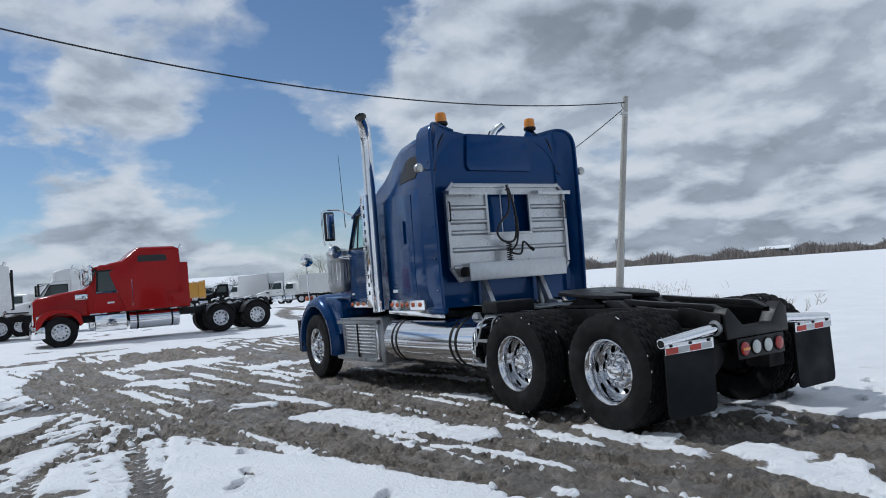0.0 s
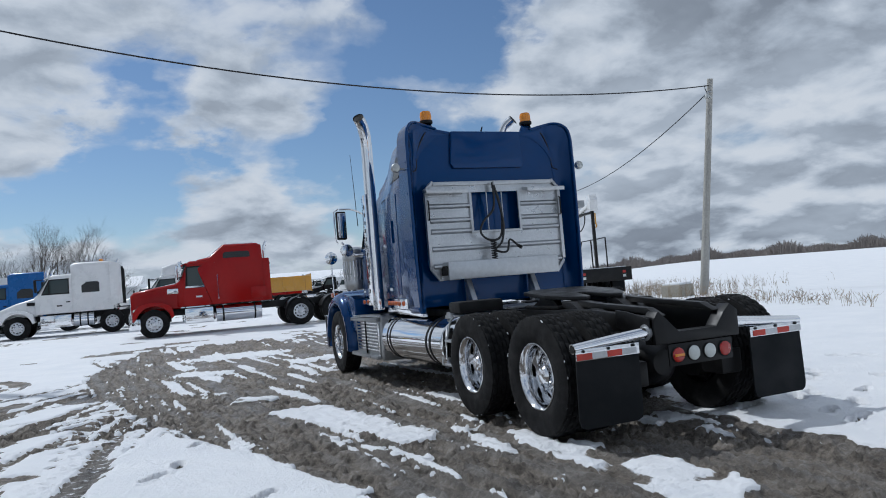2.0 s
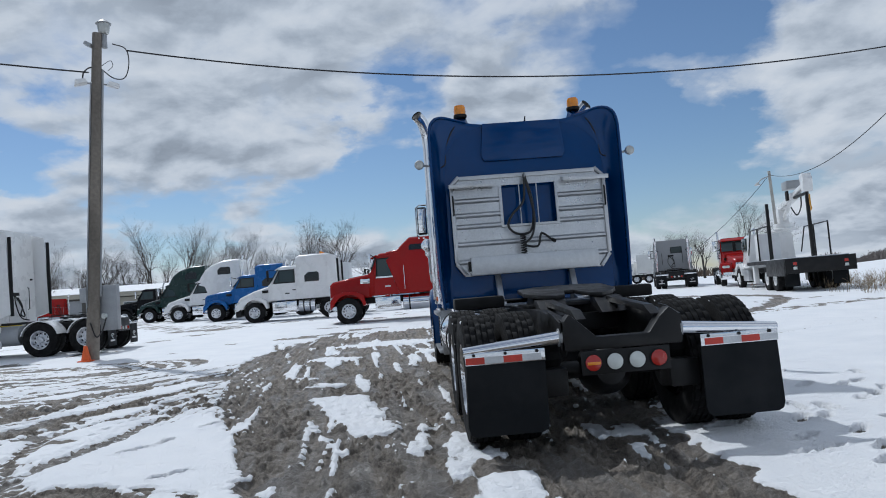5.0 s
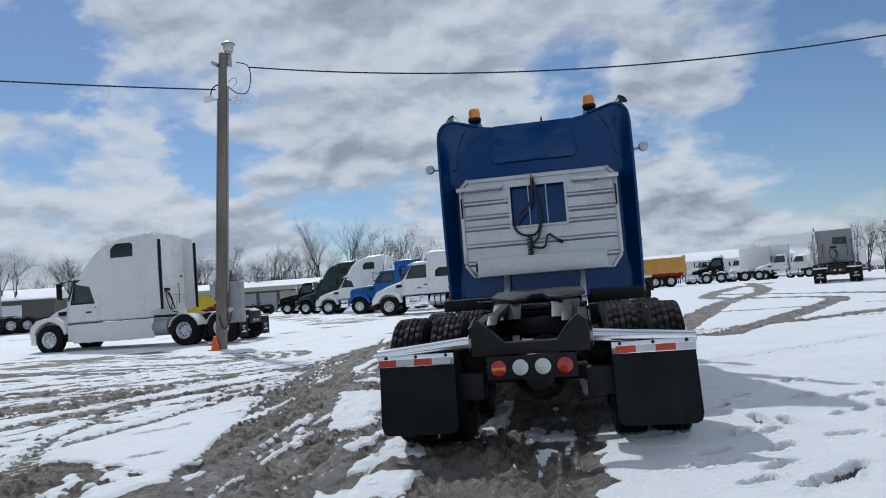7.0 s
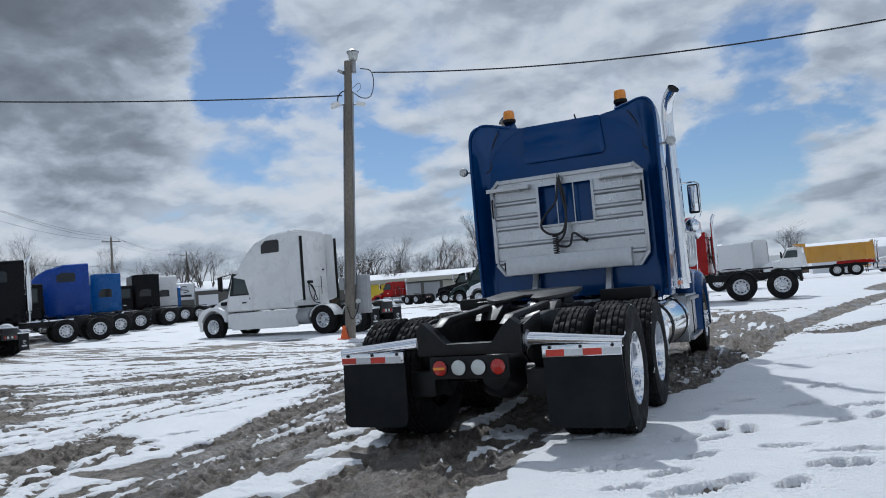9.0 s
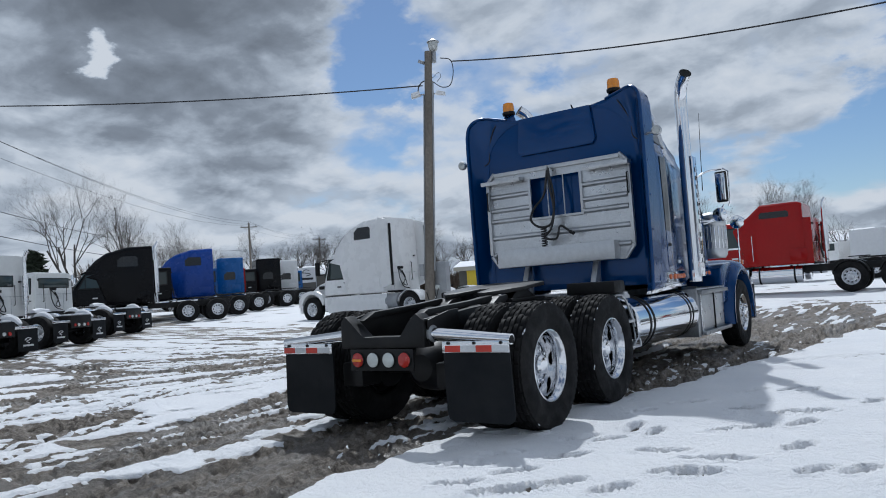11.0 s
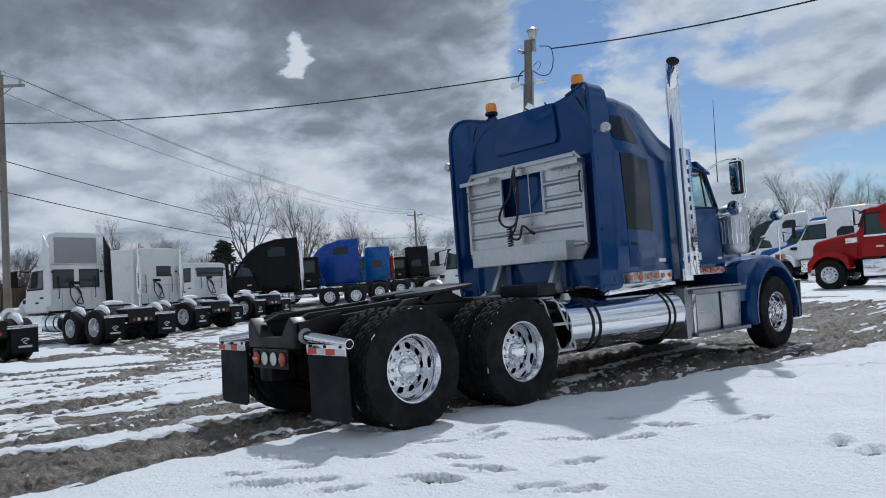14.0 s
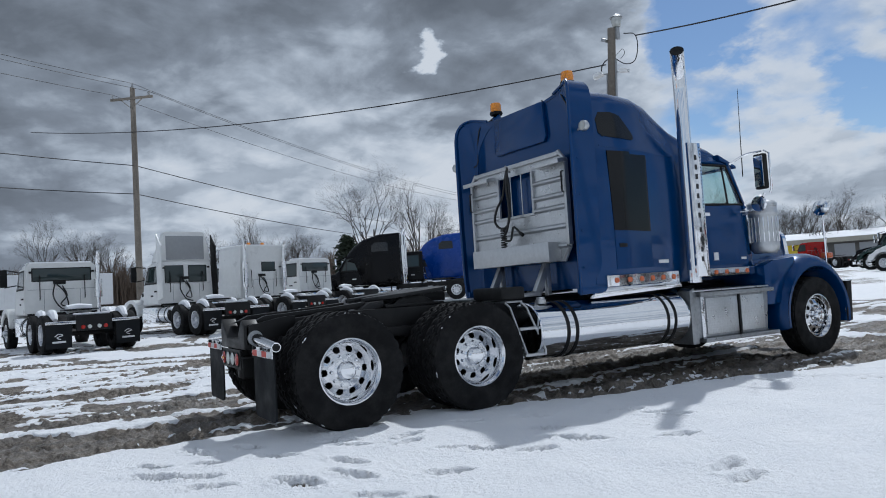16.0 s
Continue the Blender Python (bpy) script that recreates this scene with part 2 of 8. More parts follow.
GREYP = mat("grey_paint", (0.30, 0.31, 0.32), 0.35, 0.0, 0.08, 2.0, coat=0.3)
SNOWCAP = mat("packed_snow", (0.86, 0.87, 0.89), 0.7, 0.0, 0.05, 5.0, 0.4, 25.0)
POLEWOOD = mat("weathered_pole_wood", (0.20, 0.175, 0.145), 0.85, 0.0, 0.3, 3.0, 0.5, 40.0)
POLEGREY = mat("grey_pole_wood", (0.36, 0.35, 0.32), 0.85, 0.0, 0.2, 3.0, 0.5, 40.0)
GALV = mat("galvanised_steel", (0.36, 0.37, 0.38), 0.5, 0.6, 0.15, 10.0)
CABLE = mat("cable", (0.02, 0.02, 0.022), 0.6, 0.0, 0.1, 10.0)
CONE = mat("orange_plastic", (0.75, 0.12, 0.02), 0.5, 0.0, 0.1, 10.0)
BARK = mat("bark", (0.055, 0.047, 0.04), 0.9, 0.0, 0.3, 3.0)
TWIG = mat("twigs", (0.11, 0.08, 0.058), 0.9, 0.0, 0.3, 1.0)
# twig colour paled and greyed: haze of distance put into the colour
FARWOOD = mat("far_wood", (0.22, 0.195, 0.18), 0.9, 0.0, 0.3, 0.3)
EVERGREEN = mat("evergreen_needles", (0.025, 0.035, 0.02), 0.85, 0.0, 0.35, 2.0)
WEED = mat("dry_weeds", (0.25, 0.19, 0.12), 0.9, 0.0, 0.3, 3.0)
CONCRETE = mat("concrete", (0.38, 0.35, 0.29), 0.9, 0.0, 0.2, 3.0, 0.4, 40.0)
BWALL = mat("tan_siding", (0.36, 0.34, 0.28), 0.7, 0.0, 0.1, 1.0)
BDARK = mat("dark_siding", (0.09, 0.085, 0.075), 0.7, 0.0, 0.1, 1.0)
BYELLOW = mat("yellow_siding", (0.62, 0.46, 0.03), 0.6, 0.0, 0.1, 1.0)
BWHITE = mat("white_siding", (0.66, 0.67, 0.68), 0.6, 0.0, 0.06, 1.0)
SIGNW = mat("sign_white", (0.78, 0.78, 0.77), 0.5, 0.0, 0.04, 1.0)
BARSDARK = mat("lettering_dark", (0.02, 0.02, 0.022), 0.5, 0.0, 0.1, 10.0)
BARSWHITE = mat("lettering_white", (0.7, 0.7, 0.7), 0.5, 0.0, 0.1, 10.0)

# ---- tools ----
def part(name, bm, material, parent, label="", sharp=35):
    """Links a bmesh as one mesh object under a thing or a part."""
    me = bpy.data.meshes.new(name)
    bmesh.ops.recalc_face_normals(bm, faces=bm.faces)
    bm.to_mesh(me)
    bm.free()
    me.materials.append(material)
    me.polygons.foreach_set("use_smooth", [True] * len(me.polygons))
    me.set_sharp_from_angle(angle=radians(sharp))
    ob = new(name, me)
    ob.parent = parent
    if label:
        ob["label"] = label
    return ob


def again(ob, parent, m, name=None):
    """The same mesh once more, as a part at the pose m, with its sub-parts."""
    o = new(name or ob.name.split(".")[0], ob.data)
    o.parent = parent
    o.matrix_basis = m
    if "label" in ob:
        o["label"] = ob["label"]
    for c in ob.children:
        again(c, o, c.matrix_basis)
    return o


def thing(name, label, category, m=None, group="", kind=""):
    ob = new(name)
    ob.empty_display_size = 0.3
    if m is not None:
        ob.matrix_basis = m
    return tagged(ob, label, category, group, kind)


def alone(name, bm, material, label, category, m=None, group="", kind="", sharp=35):
    ob = part(name, bm, material, None, "", sharp)
    if m is not None:
        ob.matrix_basis = m
    return tagged(ob, label, category, group, kind)


def box(x0, x1, y0, y1, z0, z1, bevel=0.0, bm=None, seg=2):
    bm0 = bmesh.new()
    v = [bm0.verts.new((x, y, z)) for x in (x0, x1) for y in (y0, y1) for z in (z0, z1)]
    for f in ((0, 1, 3, 2), (4, 6, 7, 5), (0, 4, 5, 1), (2, 3, 7, 6), (0, 2, 6, 4), (1, 5, 7, 3)):
        bm0.faces.new([v[i] for i in f])
    if bevel:
        bmesh.ops.bevel(bm0, geom=bm0.edges[:], offset=bevel, segments=seg, affect="EDGES", profile=0.6)
    return join(bm, bm0)


def join(bm, bm0):
    if bm is None:
        return bm0
    seen = {}
    for v in bm0.verts:
        seen[v] = bm.verts.new(v.co)
    for f in bm0.faces:
        try:
            bm.faces.new([seen[v] for v in f.verts])
        except ValueError:
            pass
    bm0.free()
    return bm


def prism(poly, axis, a, b, bevel=0.0, bm=None, seg=2):
    """A polygon of two coordinates, drawn out along an axis ('x': poly in y, z; 'y': x, z; 'z': x, y) from a to b."""
    put = {"x": lambda p, d: (d, p[0], p[1]), "y": lambda p, d: (p[0], d, p[1]), "z": lambda p, d: (p[0], p[1], d)}[axis]
    bm0 = bmesh.new()
    r0, r1 = [[bm0.verts.new(put(p, d)) for p in poly] for d in (a, b)]
    bm0.faces.new(r0)
    bm0.faces.new(r1[::-1])
    n = len(poly)
    for i in range(n):
        bm0.faces.new([r0[i], r1[i], r1[(i + 1) % n], r0[(i + 1) % n]])
    if bevel:
        bmesh.ops.recalc_face_normals(bm0, faces=bm0.faces)
        bmesh.ops.bevel(bm0, geom=bm0.edges[:], offset=bevel, segments=seg, affect="EDGES", profile=0.6)
    return join(bm, bm0)


def rings(loops, bm=None, cap=True, closed=True):
    """Skin over rings of as many points each."""
    bm0 = bmesh.new()
    rr = [[bm0.verts.new(p) for p in loop] for loop in loops]
    n = len(rr[0])
    for a, b in zip(rr, rr[1:]):
        for i in range(n if closed else n - 1):
            bm0.faces.new([a[i], a[(i + 1) % n], b[(i + 1) % n], b[i]])
    if cap:
        bm0.faces.new(rr[0])
        bm0.faces.new(rr[-1][::-1])
    return join(bm, bm0)


def tube(points, r, seg=10, bm=None, cap=True):
    """A round bar along points; r: one radius, or one for each point."""
    P = [Vector(p) for p in points]
    rad = [r] * len(P) if isinstance(r, (int, float)) else list(r)
    loops, side = [], None
    for i, p in enumerate(P):
        d = (P[min(i + 1, len(P) - 1)] - P[max(i - 1, 0)]).normalized()
        if side is None:
            side = d.cross(Vector((0, 0, 1)) if abs(d.z) < 0.9 else Vector((1, 0, 0))).normalized()
        side = (side - d * side.dot(d)).normalized()
        other = d.cross(side)
        loops.append([p + (side * math.cos(2 * math.pi * k / seg) + other * math.sin(2 * math.pi * k / seg)) * rad[i] for k in range(seg)])
    return rings(loops, bm, cap)


def lathe(profile, axis="x", seg=48, centre=(0, 0, 0), bm=None, closed=False, caps=True):
    """Turns a profile of (along, radius) about an axis."""
    c = Vector(centre)
    loops = []
    for a, r in profile:
        loop = []
        for k in range(seg):
            u, v = r * math.cos(2 * math.pi * k / seg), r * math.sin(2 * math.pi * k / seg)
            loop.append(c + Vector({"x": (a, u, v), "y": (u, a, v), "z": (u, v, a)}[axis]))
        loops.append(loop)
    if closed:
        loops.append(loops[0])
    bm0 = rings(loops, None, False)
    if closed:
        bmesh.ops.remove_doubles(bm0, verts=bm0.verts[:], dist=1e-5)
    else:
        for loop_r, idx in ((profile[0][1], 0), (profile[-1][1], -1)):
            if loop_r > 1e-4:
                if not caps:
                    continue
                bm0.verts.ensure_lookup_table()
                vs = bm0.verts[:seg] if idx == 0 else bm0.verts[-seg:]
                bm0.faces.new(list(vs))
            else:
                vs = bm0.verts[:seg] if idx == 0 else bm0.verts[-seg:]
                bmesh.ops.pointmerge(bm0, verts=list(vs), merge_co=list(vs)[0].co)
    return join(bm, bm0)


def section(y, wb, wt, z0, z1, r, n=5, rb=None):
    """A rounded ring across y: half width below and above, bottom, top, radius of the upper and the lower corners."""
    rb = r * 0.4 if rb is None else rb
    out = []
    for cx, cz, a0, rr in ((wt - r, z1 - r, 0, r), (-(wt - r), z1 - r, 90, r), (-(wb - rb), z0 + rb, 180, rb), (wb - rb, z0 + rb, 270, rb)):
        for k in range(n):
            a = radians(a0 + 90 * k / (n - 1))
            out.append((cx + rr * math.cos(a), y, cz + rr * math.sin(a)))
    return out


def loft(sections, bm=None, n=5):
    return rings([section(*s, n=n) for s in sections], bm)


def mirrored(bm_maker, name, material, parent, label=""):
    """A part on either side; bm_maker(s) builds it for the side s = -1 or 1."""
    return [part(name, bm_maker(s), material, parent, label) for s in (-1, 1)]


def spline(points, n=6):
    """A smooth line through points."""
    P = [Vector(p) for p in points]
    P = [P[0] * 2 - P[1]] + P + [P[-1] * 2 - P[-2]]
    out = []
    for i in range(1, len(P) - 2):
        for k in range(n):
            t = k / n
            a, b, c, d = P[i - 1], P[i], P[i + 1], P[i + 2]
            out.append(0.5 * ((2 * b) + (c - a) * t + (2 * a - 5 * b + 4 * c - d) * t * t + (3 * b - 3 * c + d - a) * t ** 3))
    out.append(P[-2])
    return out


def smooth01(a, b, v):
    t = np.clip((v - a) / (b - a), 0, 1)
    return t * t * (3 - 2 * t)


def lift(x, y):
    """The lie of the land: level under the blue truck, a gentle rise all round it, a long field hill to the east."""
    x, y = np.asarray(x, float), np.asarray(y, float)
    d = np.hypot(x - np.clip(x, -1.5, 1.5), y - np.clip(y, -2, 8))
    far = np.hypot(x, y) + 1e-6
    near = smooth01(3, 16, d)
    plane = -0.007 * x * near - 0.0075 * x * smooth01(30, 120, far) + 0.0115 * y * near * np.minimum(1, 48 / far)
    bearing = np.degrees(np.arctan2(x, y))
    side = smooth01(26, 44, bearing) * (1 - smooth01(120, 160, bearing))
    hill = 0.0195 * np.clip(far - 32, 0, 140) * side
    west = smooth01(-105, -90, bearing) * (1 - smooth01(-50, -36, bearing))
    return plane + hill + 0.018 * np.clip(far - 22, 0, 22) * west


def inside(x, y, poly):
    """Signed distance to a polygon's outline, above nought inside."""
    best = np.full(x.shape, 1e9)
    odd = np.zeros(x.shape, bool)
    for (ax, ay), (bx, by) in zip(poly, poly[1:] + poly[:1]):
        dx, dy = bx - ax, by - ay
        t = np.clip(((x - ax) * dx + (y - ay) * dy) / (dx * dx + dy * dy + 1e-9), 0, 1)
        best = np.minimum(best, np.hypot(x - ax - t * dx, y - ay - t * dy))
        odd ^= ((ay > y) != (by > y)) & (x < (bx - ax) * (y - ay) / (by - ay + 1e-12) + ax)
    return np.where(odd, best, -best)

# ---- ground ----
def axis_steps(lo, hi, fine, reach):
    """Even fine steps from lo to hi, then ever wider ones out to the horizon."""
    mid = np.arange(lo, hi, fine)
    out, d = [], 0.0
    while d < reach:
        d += fine + 0.018 * min(d, 7.0) + 0.045 * max(0.0, d - 7.0)
        out.append(d)
    out = np.array(out)
    return np.concatenate([lo - out[::-1], mid, mid[-1] + out])


def value_noise(x, y, cell, seed):
    """Smooth noise of 0 to 1 on a grid of cells."""
    rs = np.random.RandomState(seed)
    tab = rs.rand(256, 256)
    u, v = x / cell, y / cell
    i, j = np.floor(u).astype(int), np.floor(v).astype(int)
    fu, fv = u - i, v - j
    fu, fv = fu * fu * (3 - 2 * fu), fv * fv * (3 - 2 * fv)
    g = lambda a, b: tab[a % 256, b % 256]
    return (g(i, j) * (1 - fu) + g(i + 1, j) * fu) * (1 - fv) + (g(i, j + 1) * (1 - fu) + g(i + 1, j + 1) * fu) * fv


def to_line(x, y, pts):
    """Distance to a smooth line, signed offset across it and the way along it."""
    best = np.full(x.shape, 99.0)
    sgn, along = np.full(x.shape, 99.0), np.zeros(x.shape)
    P = [(p.x, p.y) for p in spline([(a, b, 0) for a, b in pts], 5)]
    run = 0.0
    for (ax, ay), (bx, by) in zip(P, P[1:]):
        dx, dy = bx - ax, by - ay
        ln = math.hypot(dx, dy) + 1e-9
        t = np.clip(((x - ax) * dx + (y - ay) * dy) / ln ** 2, 0, 1)
        qx, qy = x - ax - t * dx, y - ay - t * dy
        d = np.hypot(qx, qy)
        near = d < best
        best = np.where(near, d, best)
        sgn = np.where(near, np.where(dx * qy - dy * qx > 0, d, -d), sgn)
        along = np.where(near, run + t * ln, along)
        run += ln
    return best, sgn, along


# the churned ground: its west and east edges by y, islands of snow in it, and wheel tracks over the snow
WEST = ([-9, -2.4, -1.6, -0.3, 0.3, 2.7, 9.3, 12, 16, 20], [-1.2, -2.4, -2.65, -3.14, -3.3, -3.95, -5.4, -5.5, -4.6, -3.2])
EAST = ([-9, -1.9, 0, 0.75, 2, 4.4, 7.65, 11, 16, 20], [1.0, 0.4, 0.42, 0.8, 1.15, 1.75, 2.3, 2.6, 2.2, 0.5])
ISLANDS = [
    [(-3.0, 3.5), (-2.25, 3.5), (-1.86, 1.4), (-1.85, 0.65), (-2.2, 0.8)],
    [(-1.42, -2.6), (-1.42, -0.7), (-1.30, 0.45), (-1.12, 0.3), (-0.85, -1.0), (-0.78, -2.0)],
    [(-1.58, 1.1), (-1.66, 0.0), (-1.76, -1.1), (-1.64, -1.15), (-1.54, 0.0), (-1.5, 1.0)],
    [(-2.66, 1.45), (-2.2, 0.0), (-2.28, -0.05), (-2.72, 1.3)],
    [(-3.3, 4.9), (-2.7, 4.6), (-2.6, 4.9), (-3.1, 5.3)],
    [(0.02, -1.1), (0.2, -0.2), (0.12, 0.4), (-0.06, -0.3)],
    [(-0.5, -0.1), (-0.36, 0.9), (-0.48, 1.4), (-0.62, 0.4)],
    [(-1.6, 9.6), (0.2, 9.2), (0.5, 9.8), (-1.0, 10.4)],
    [(-4.0, 9.6), (-2.8, 9.0), (-2.7, 9.6), (-3.6, 10.4)],
    [(-3.8, 13.0), (-1.6, 12.2), (-0.8, 13.0), (-2.6, 14.4)],
]
# slabs of snow that the wheels have missed
SLABS = [[(-4.14, 3.09), (-3.36, 0.92), (-2.93, -0.57), (-3.1, -0.87), (-4.55, -0.17), (-4.72, 1.69)]]
# line, half width, how bare, whether it carries a tread print
TRACKS = [
    ([(-5.6, -3.5), (-5.1, 0.1), (-4.9, 1.55), (-4.4, 4.4)], 0.26, 0.75, 1),
    ([(-12.0, -3.0), (-6.15, 2.5), (-4.4, 3.9)], 0.20, 0.8, 1),
    ([(-14.0, 1.0), (-7.0, 4.7), (-4.75, 5.8)], 0.24, 0.8, 0),
    ([(-8.7, -1.0), (-5.7, 0.4), (-5.75, 2.3), (-5.0, 4.1), (-4.6, 5.6)], 0.16, 0.7, 1),
    ([(-18.0, 4.0), (-10.6, 2.6), (-7.9, 3.0), (-5.0, 4.8)], 0.30, 0.85, 0),
    ([(-13.0, 5.5), (-8.4, 5.2), (-6.3, 6.6), (-5.0, 8.5)], 0.26, 0.8, 0),
    ([(-1.5, -4.5), (-3.05, -2.4), (-4.5, -0.85), (-5.5, 1.0)], 0.22, 0.7, 1),
    ([(-4.5, -4.5), (-6.0, -1.6), (-8.7, 1.4), (-13.0, 4.0)], 0.34, 0.85, 0),
    ([(-20.0, 9.0), (-13.0, 7.6), (-8.0, 8.4), (-5.2, 10.5)], 0.20, 0.6, 0),
    ([(-22.0, 7.5), (-14.0, 6.4), (-8.5, 7.2)], 0.18, 0.6, 0),
    ([(-5.5, 15.9), (-4.9, 12.5), (-4.5, 9.8)], 0.22, 0.9, 0),
    ([(-4.8, 12.5), (-3.0, 14.9), (0.0, 16.4), (5.0, 17.2), (12.0, 16.6)], 0.26, 0.8, 0),
    ([(-3.3, 15.4), (-1.8, 17.2), (0.8, 18.0), (4.0, 17.6)], 0.16, 0.8, 0),
    ([(0.9, 2.2), (1.4, 3.7), (3.0, 5.4), (6.0, 7.4), (12.0, 10.0)], 0.17, 0.35, 1),
    ([(1.5, 8.5), (3.2, 10.6), (6.0, 12.4), (12.0, 14.0)], 0.55, 0.75, 1),
    ([(2.0, 9.0), (2.7, 12.0), (5.1, 20.2), (9.5, 32.0), (13.0, 51.0)], 0.40, 1.3, 0),
    ([(3.2, 9.5), (7.2, 16.5), (9.0, 21.0), (6.0, 27.0), (10.0, 40.0), (13.5, 46.0)], 0.40, 1.3, 0),
    ([(4.6, 11.5), (9.0, 14.8), (11.5, 20.0), (9.0, 26.0), (6.5, 31.0)], 0.34, 1.2, 0),
    ([(-9.0, 11.0), (-20.0, 11.0), (-29.0, 15.0), (-36.0, 25.0), (-32.0, 38.0), (-20.0, 47.0)], 2.2, 0.80, 0),
    ([(-8.0, 4.6), (-14.0, 2.8), (-20.0, 6.5), (-28.0, 13.0)], 1.5, 0.72, 0),
    ([(-10.0, 27.0), (-18.0, 38.0), (-24.0, 48.0)], 1.4, 0.6, 0),
]


def ground_fields(x, y):
    """How bare of snow, the relief, and how wet the mud lies."""
    wob = value_noise(x, y, 2.3, 1) - 0.5
    wob2 = value_noise(x, y, 0.5, 2) - 0.5
    wob3 = value_noise(x, y, 0.13, 12) - 0.5
    wob4 = value_noise(x, y, 0.06, 13) - 0.5
    ragged = wob * 0.25 + wob2 * 0.20 + wob3 * 0.10 + wob4 * 0.06
    gap = np.minimum(x - np.interp(y, *WEST), np.interp(y, *EAST) - x) + ragged
    gap = np.minimum(gap, 17.5 - y + ragged * 3)
    bare = smooth01(-0.04, 0.04, gap)
    core = bare.copy()
    # the ruts of the churned ground run with the lanes, bowed to the west as they go north
    across = x + 0.0189 * np.clip(y, -4, 14) * np.clip(1.2 - x, 0, 5)
    smear = smooth01(0.52, 0.60, value_noise(across, y * 0.12, 0.17, 42) * 0.75 + value_noise(x, y, 0.3, 43) * 0.25)
    lane = value_noise(across, y * 0.05, 0.30, 21)
    fine = value_noise(across, y * 0.07, 0.05, 41) - 0.5
    clod = value_noise(x, y, 0.085, 44) * 0.5 + value_noise(x, y, 0.05, 45) * 0.5
    lug = np.sin(y * 62.0 + 2.2 * np.sin(across * 38.0) + wob2 * 3) * np.sin(across * 30.0)
    printed_lane = smooth01(0.42, 0.50, value_noise(across * 1.3, y * 0.12, 0.33, 46))
    relief = core * (0.030 * (lane - 0.5) + 0.045 * fine + (1 - 0.6 * smear) * (0.050 * smooth01(0.50, 0.78, clod) - 0.018 + 0.020 * (clod - 0.5)) + 0.016 * lug * printed_lane)
    wet = np.clip(smear * 0.75 + 1.3 * fine + 0.5 * (lane - 0.5), 0, 1)
    for poly in ISLANDS:
        d = inside(x, y, poly) + wob2 * 0.06 + wob3 * 0.08 + wob4 * 0.05
        bare = np.minimum(bare, 1 - smooth01(-0.015, 0.02, d))
    # thin ridges of slush left between the ruts, and lumps of it
    stay = value_noise(across, y * 0.07, 0.10, 3) * 0.58 + value_noise(across, y * 0.3, 0.5, 4) * 0.32 + value_noise(x, y, 0.07, 5) * 0.10
    lump = value_noise(x, y, 0.075, 51) * 0.7 + value_noise(across, y * 0.3, 0.6, 52) * 0.3
    far = 0.05 * smooth01(4, 12, y)
    left = np.maximum(smooth01(0.69 - far, 0.71 - far, stay), smooth01(0.86, 0.88, lump))
    bare = np.minimum(bare, 1 - 0.95 * left)
    # the yard side: strips of snow and mud fanning out from where the lanes meet
    u = (x + 3.0) / np.maximum(13.5 - np.minimum(y, 10.0), 2.5) * 13.5
    bend = u + 0.25 * (value_noise(x, y, 3.1, 34) - 0.5)
    comb = value_noise(bend, y * 0.07, 0.62, 31) * 0.52 + value_noise(bend, y * 0.13, 0.17, 32) * 0.30 + value_noise(x, y, 0.11, 33) * 0.18
    west = np.interp(y, *WEST) - x
    yard = smooth01(-0.2, 0.3, west) * (1 - smooth01(6, 12, y))
    need = 0.525 + 0.055 * smooth01(3, 9, west) + 0.09 * smooth01(2.5, 8.5, y) + 0.06 * smooth01(-3.0, -7.0, y)
    strips = yard * smooth01(need - 0.012, need + 0.02, comb)
    bare = np.maximum(bare, strips * 0.97)
    for poly in SLABS:
        d = inside(x, y, poly) + wob2 * 0.10 + wob3 * 0.10 + wob4 * 0.05
        keep = smooth01(-0.02, 0.03, d)
        bare, strips = np.minimum(bare, 1 - keep), strips * (1 - keep)
    relief = relief + strips * (1 - core) * (0.055 * smooth01(0.45, 0.8, clod) - 0.014)
    wet = np.where(core > 0.5, wet, smooth01(0.55, 0.7, value_noise(bend, y * 0.2, 0.5, 35)))
    for pts, half, amount, printed in TRACKS:
        reach = half * 2 + 1.0
        px, py = [p[0] for p in pts], [p[1] for p in pts]
        i0, i1 = np.searchsorted(x[:, 0], (min(px) - reach, max(px) + reach))
        j0, j1 = np.searchsorted(y[0], (min(py) - reach, max(py) + reach))
        d, s, a = np.full(x.shape, 99.0), np.full(x.shape, 99.0), np.zeros(x.shape)
        if i1 > i0 and j1 > j0:
            d[i0:i1, j0:j1], s[i0:i1, j0:j1], a[i0:i1, j0:j1] = to_line(x[i0:i1, j0:j1], y[i0:i1, j0:j1], pts)
        w = half * (1 + wob * 0.4) + wob2 * min(half, 0.3) * 0.5 + wob3 * 0.06
        m = 1 - smooth01(w - 0.04, w + 0.04, d)
        streak = value_noise(s * 3.5, a * 0.25, 0.4, 14) * 0.7 + value_noise(x, y, 0.12, 15) * 0.3
        bare = np.maximum(bare, m * amount * (1 - (0.9 if amount < 1 else 0.45) * smooth01(0.52, 0.60, streak)))
        near = 1.0 if half < 0.6 else 0.3
        if printed:
            bar = np.sin(a * 38.0 + np.sign(s) * (1.3 + np.abs(s) * 9))
            relief = relief + m * np.where(bar > 0.1, 0.012, -0.012)
            bare = np.where(m > 0.5, np.clip(bare + 0.30 * bar, 0, 1), bare)
        relief = relief - near * 0.016 * m + near * 0.022 * np.exp(-((d - w - 0.07) / 0.06) ** 2) + near * m * 0.03 * smooth01(0.5, 0.8, clod)
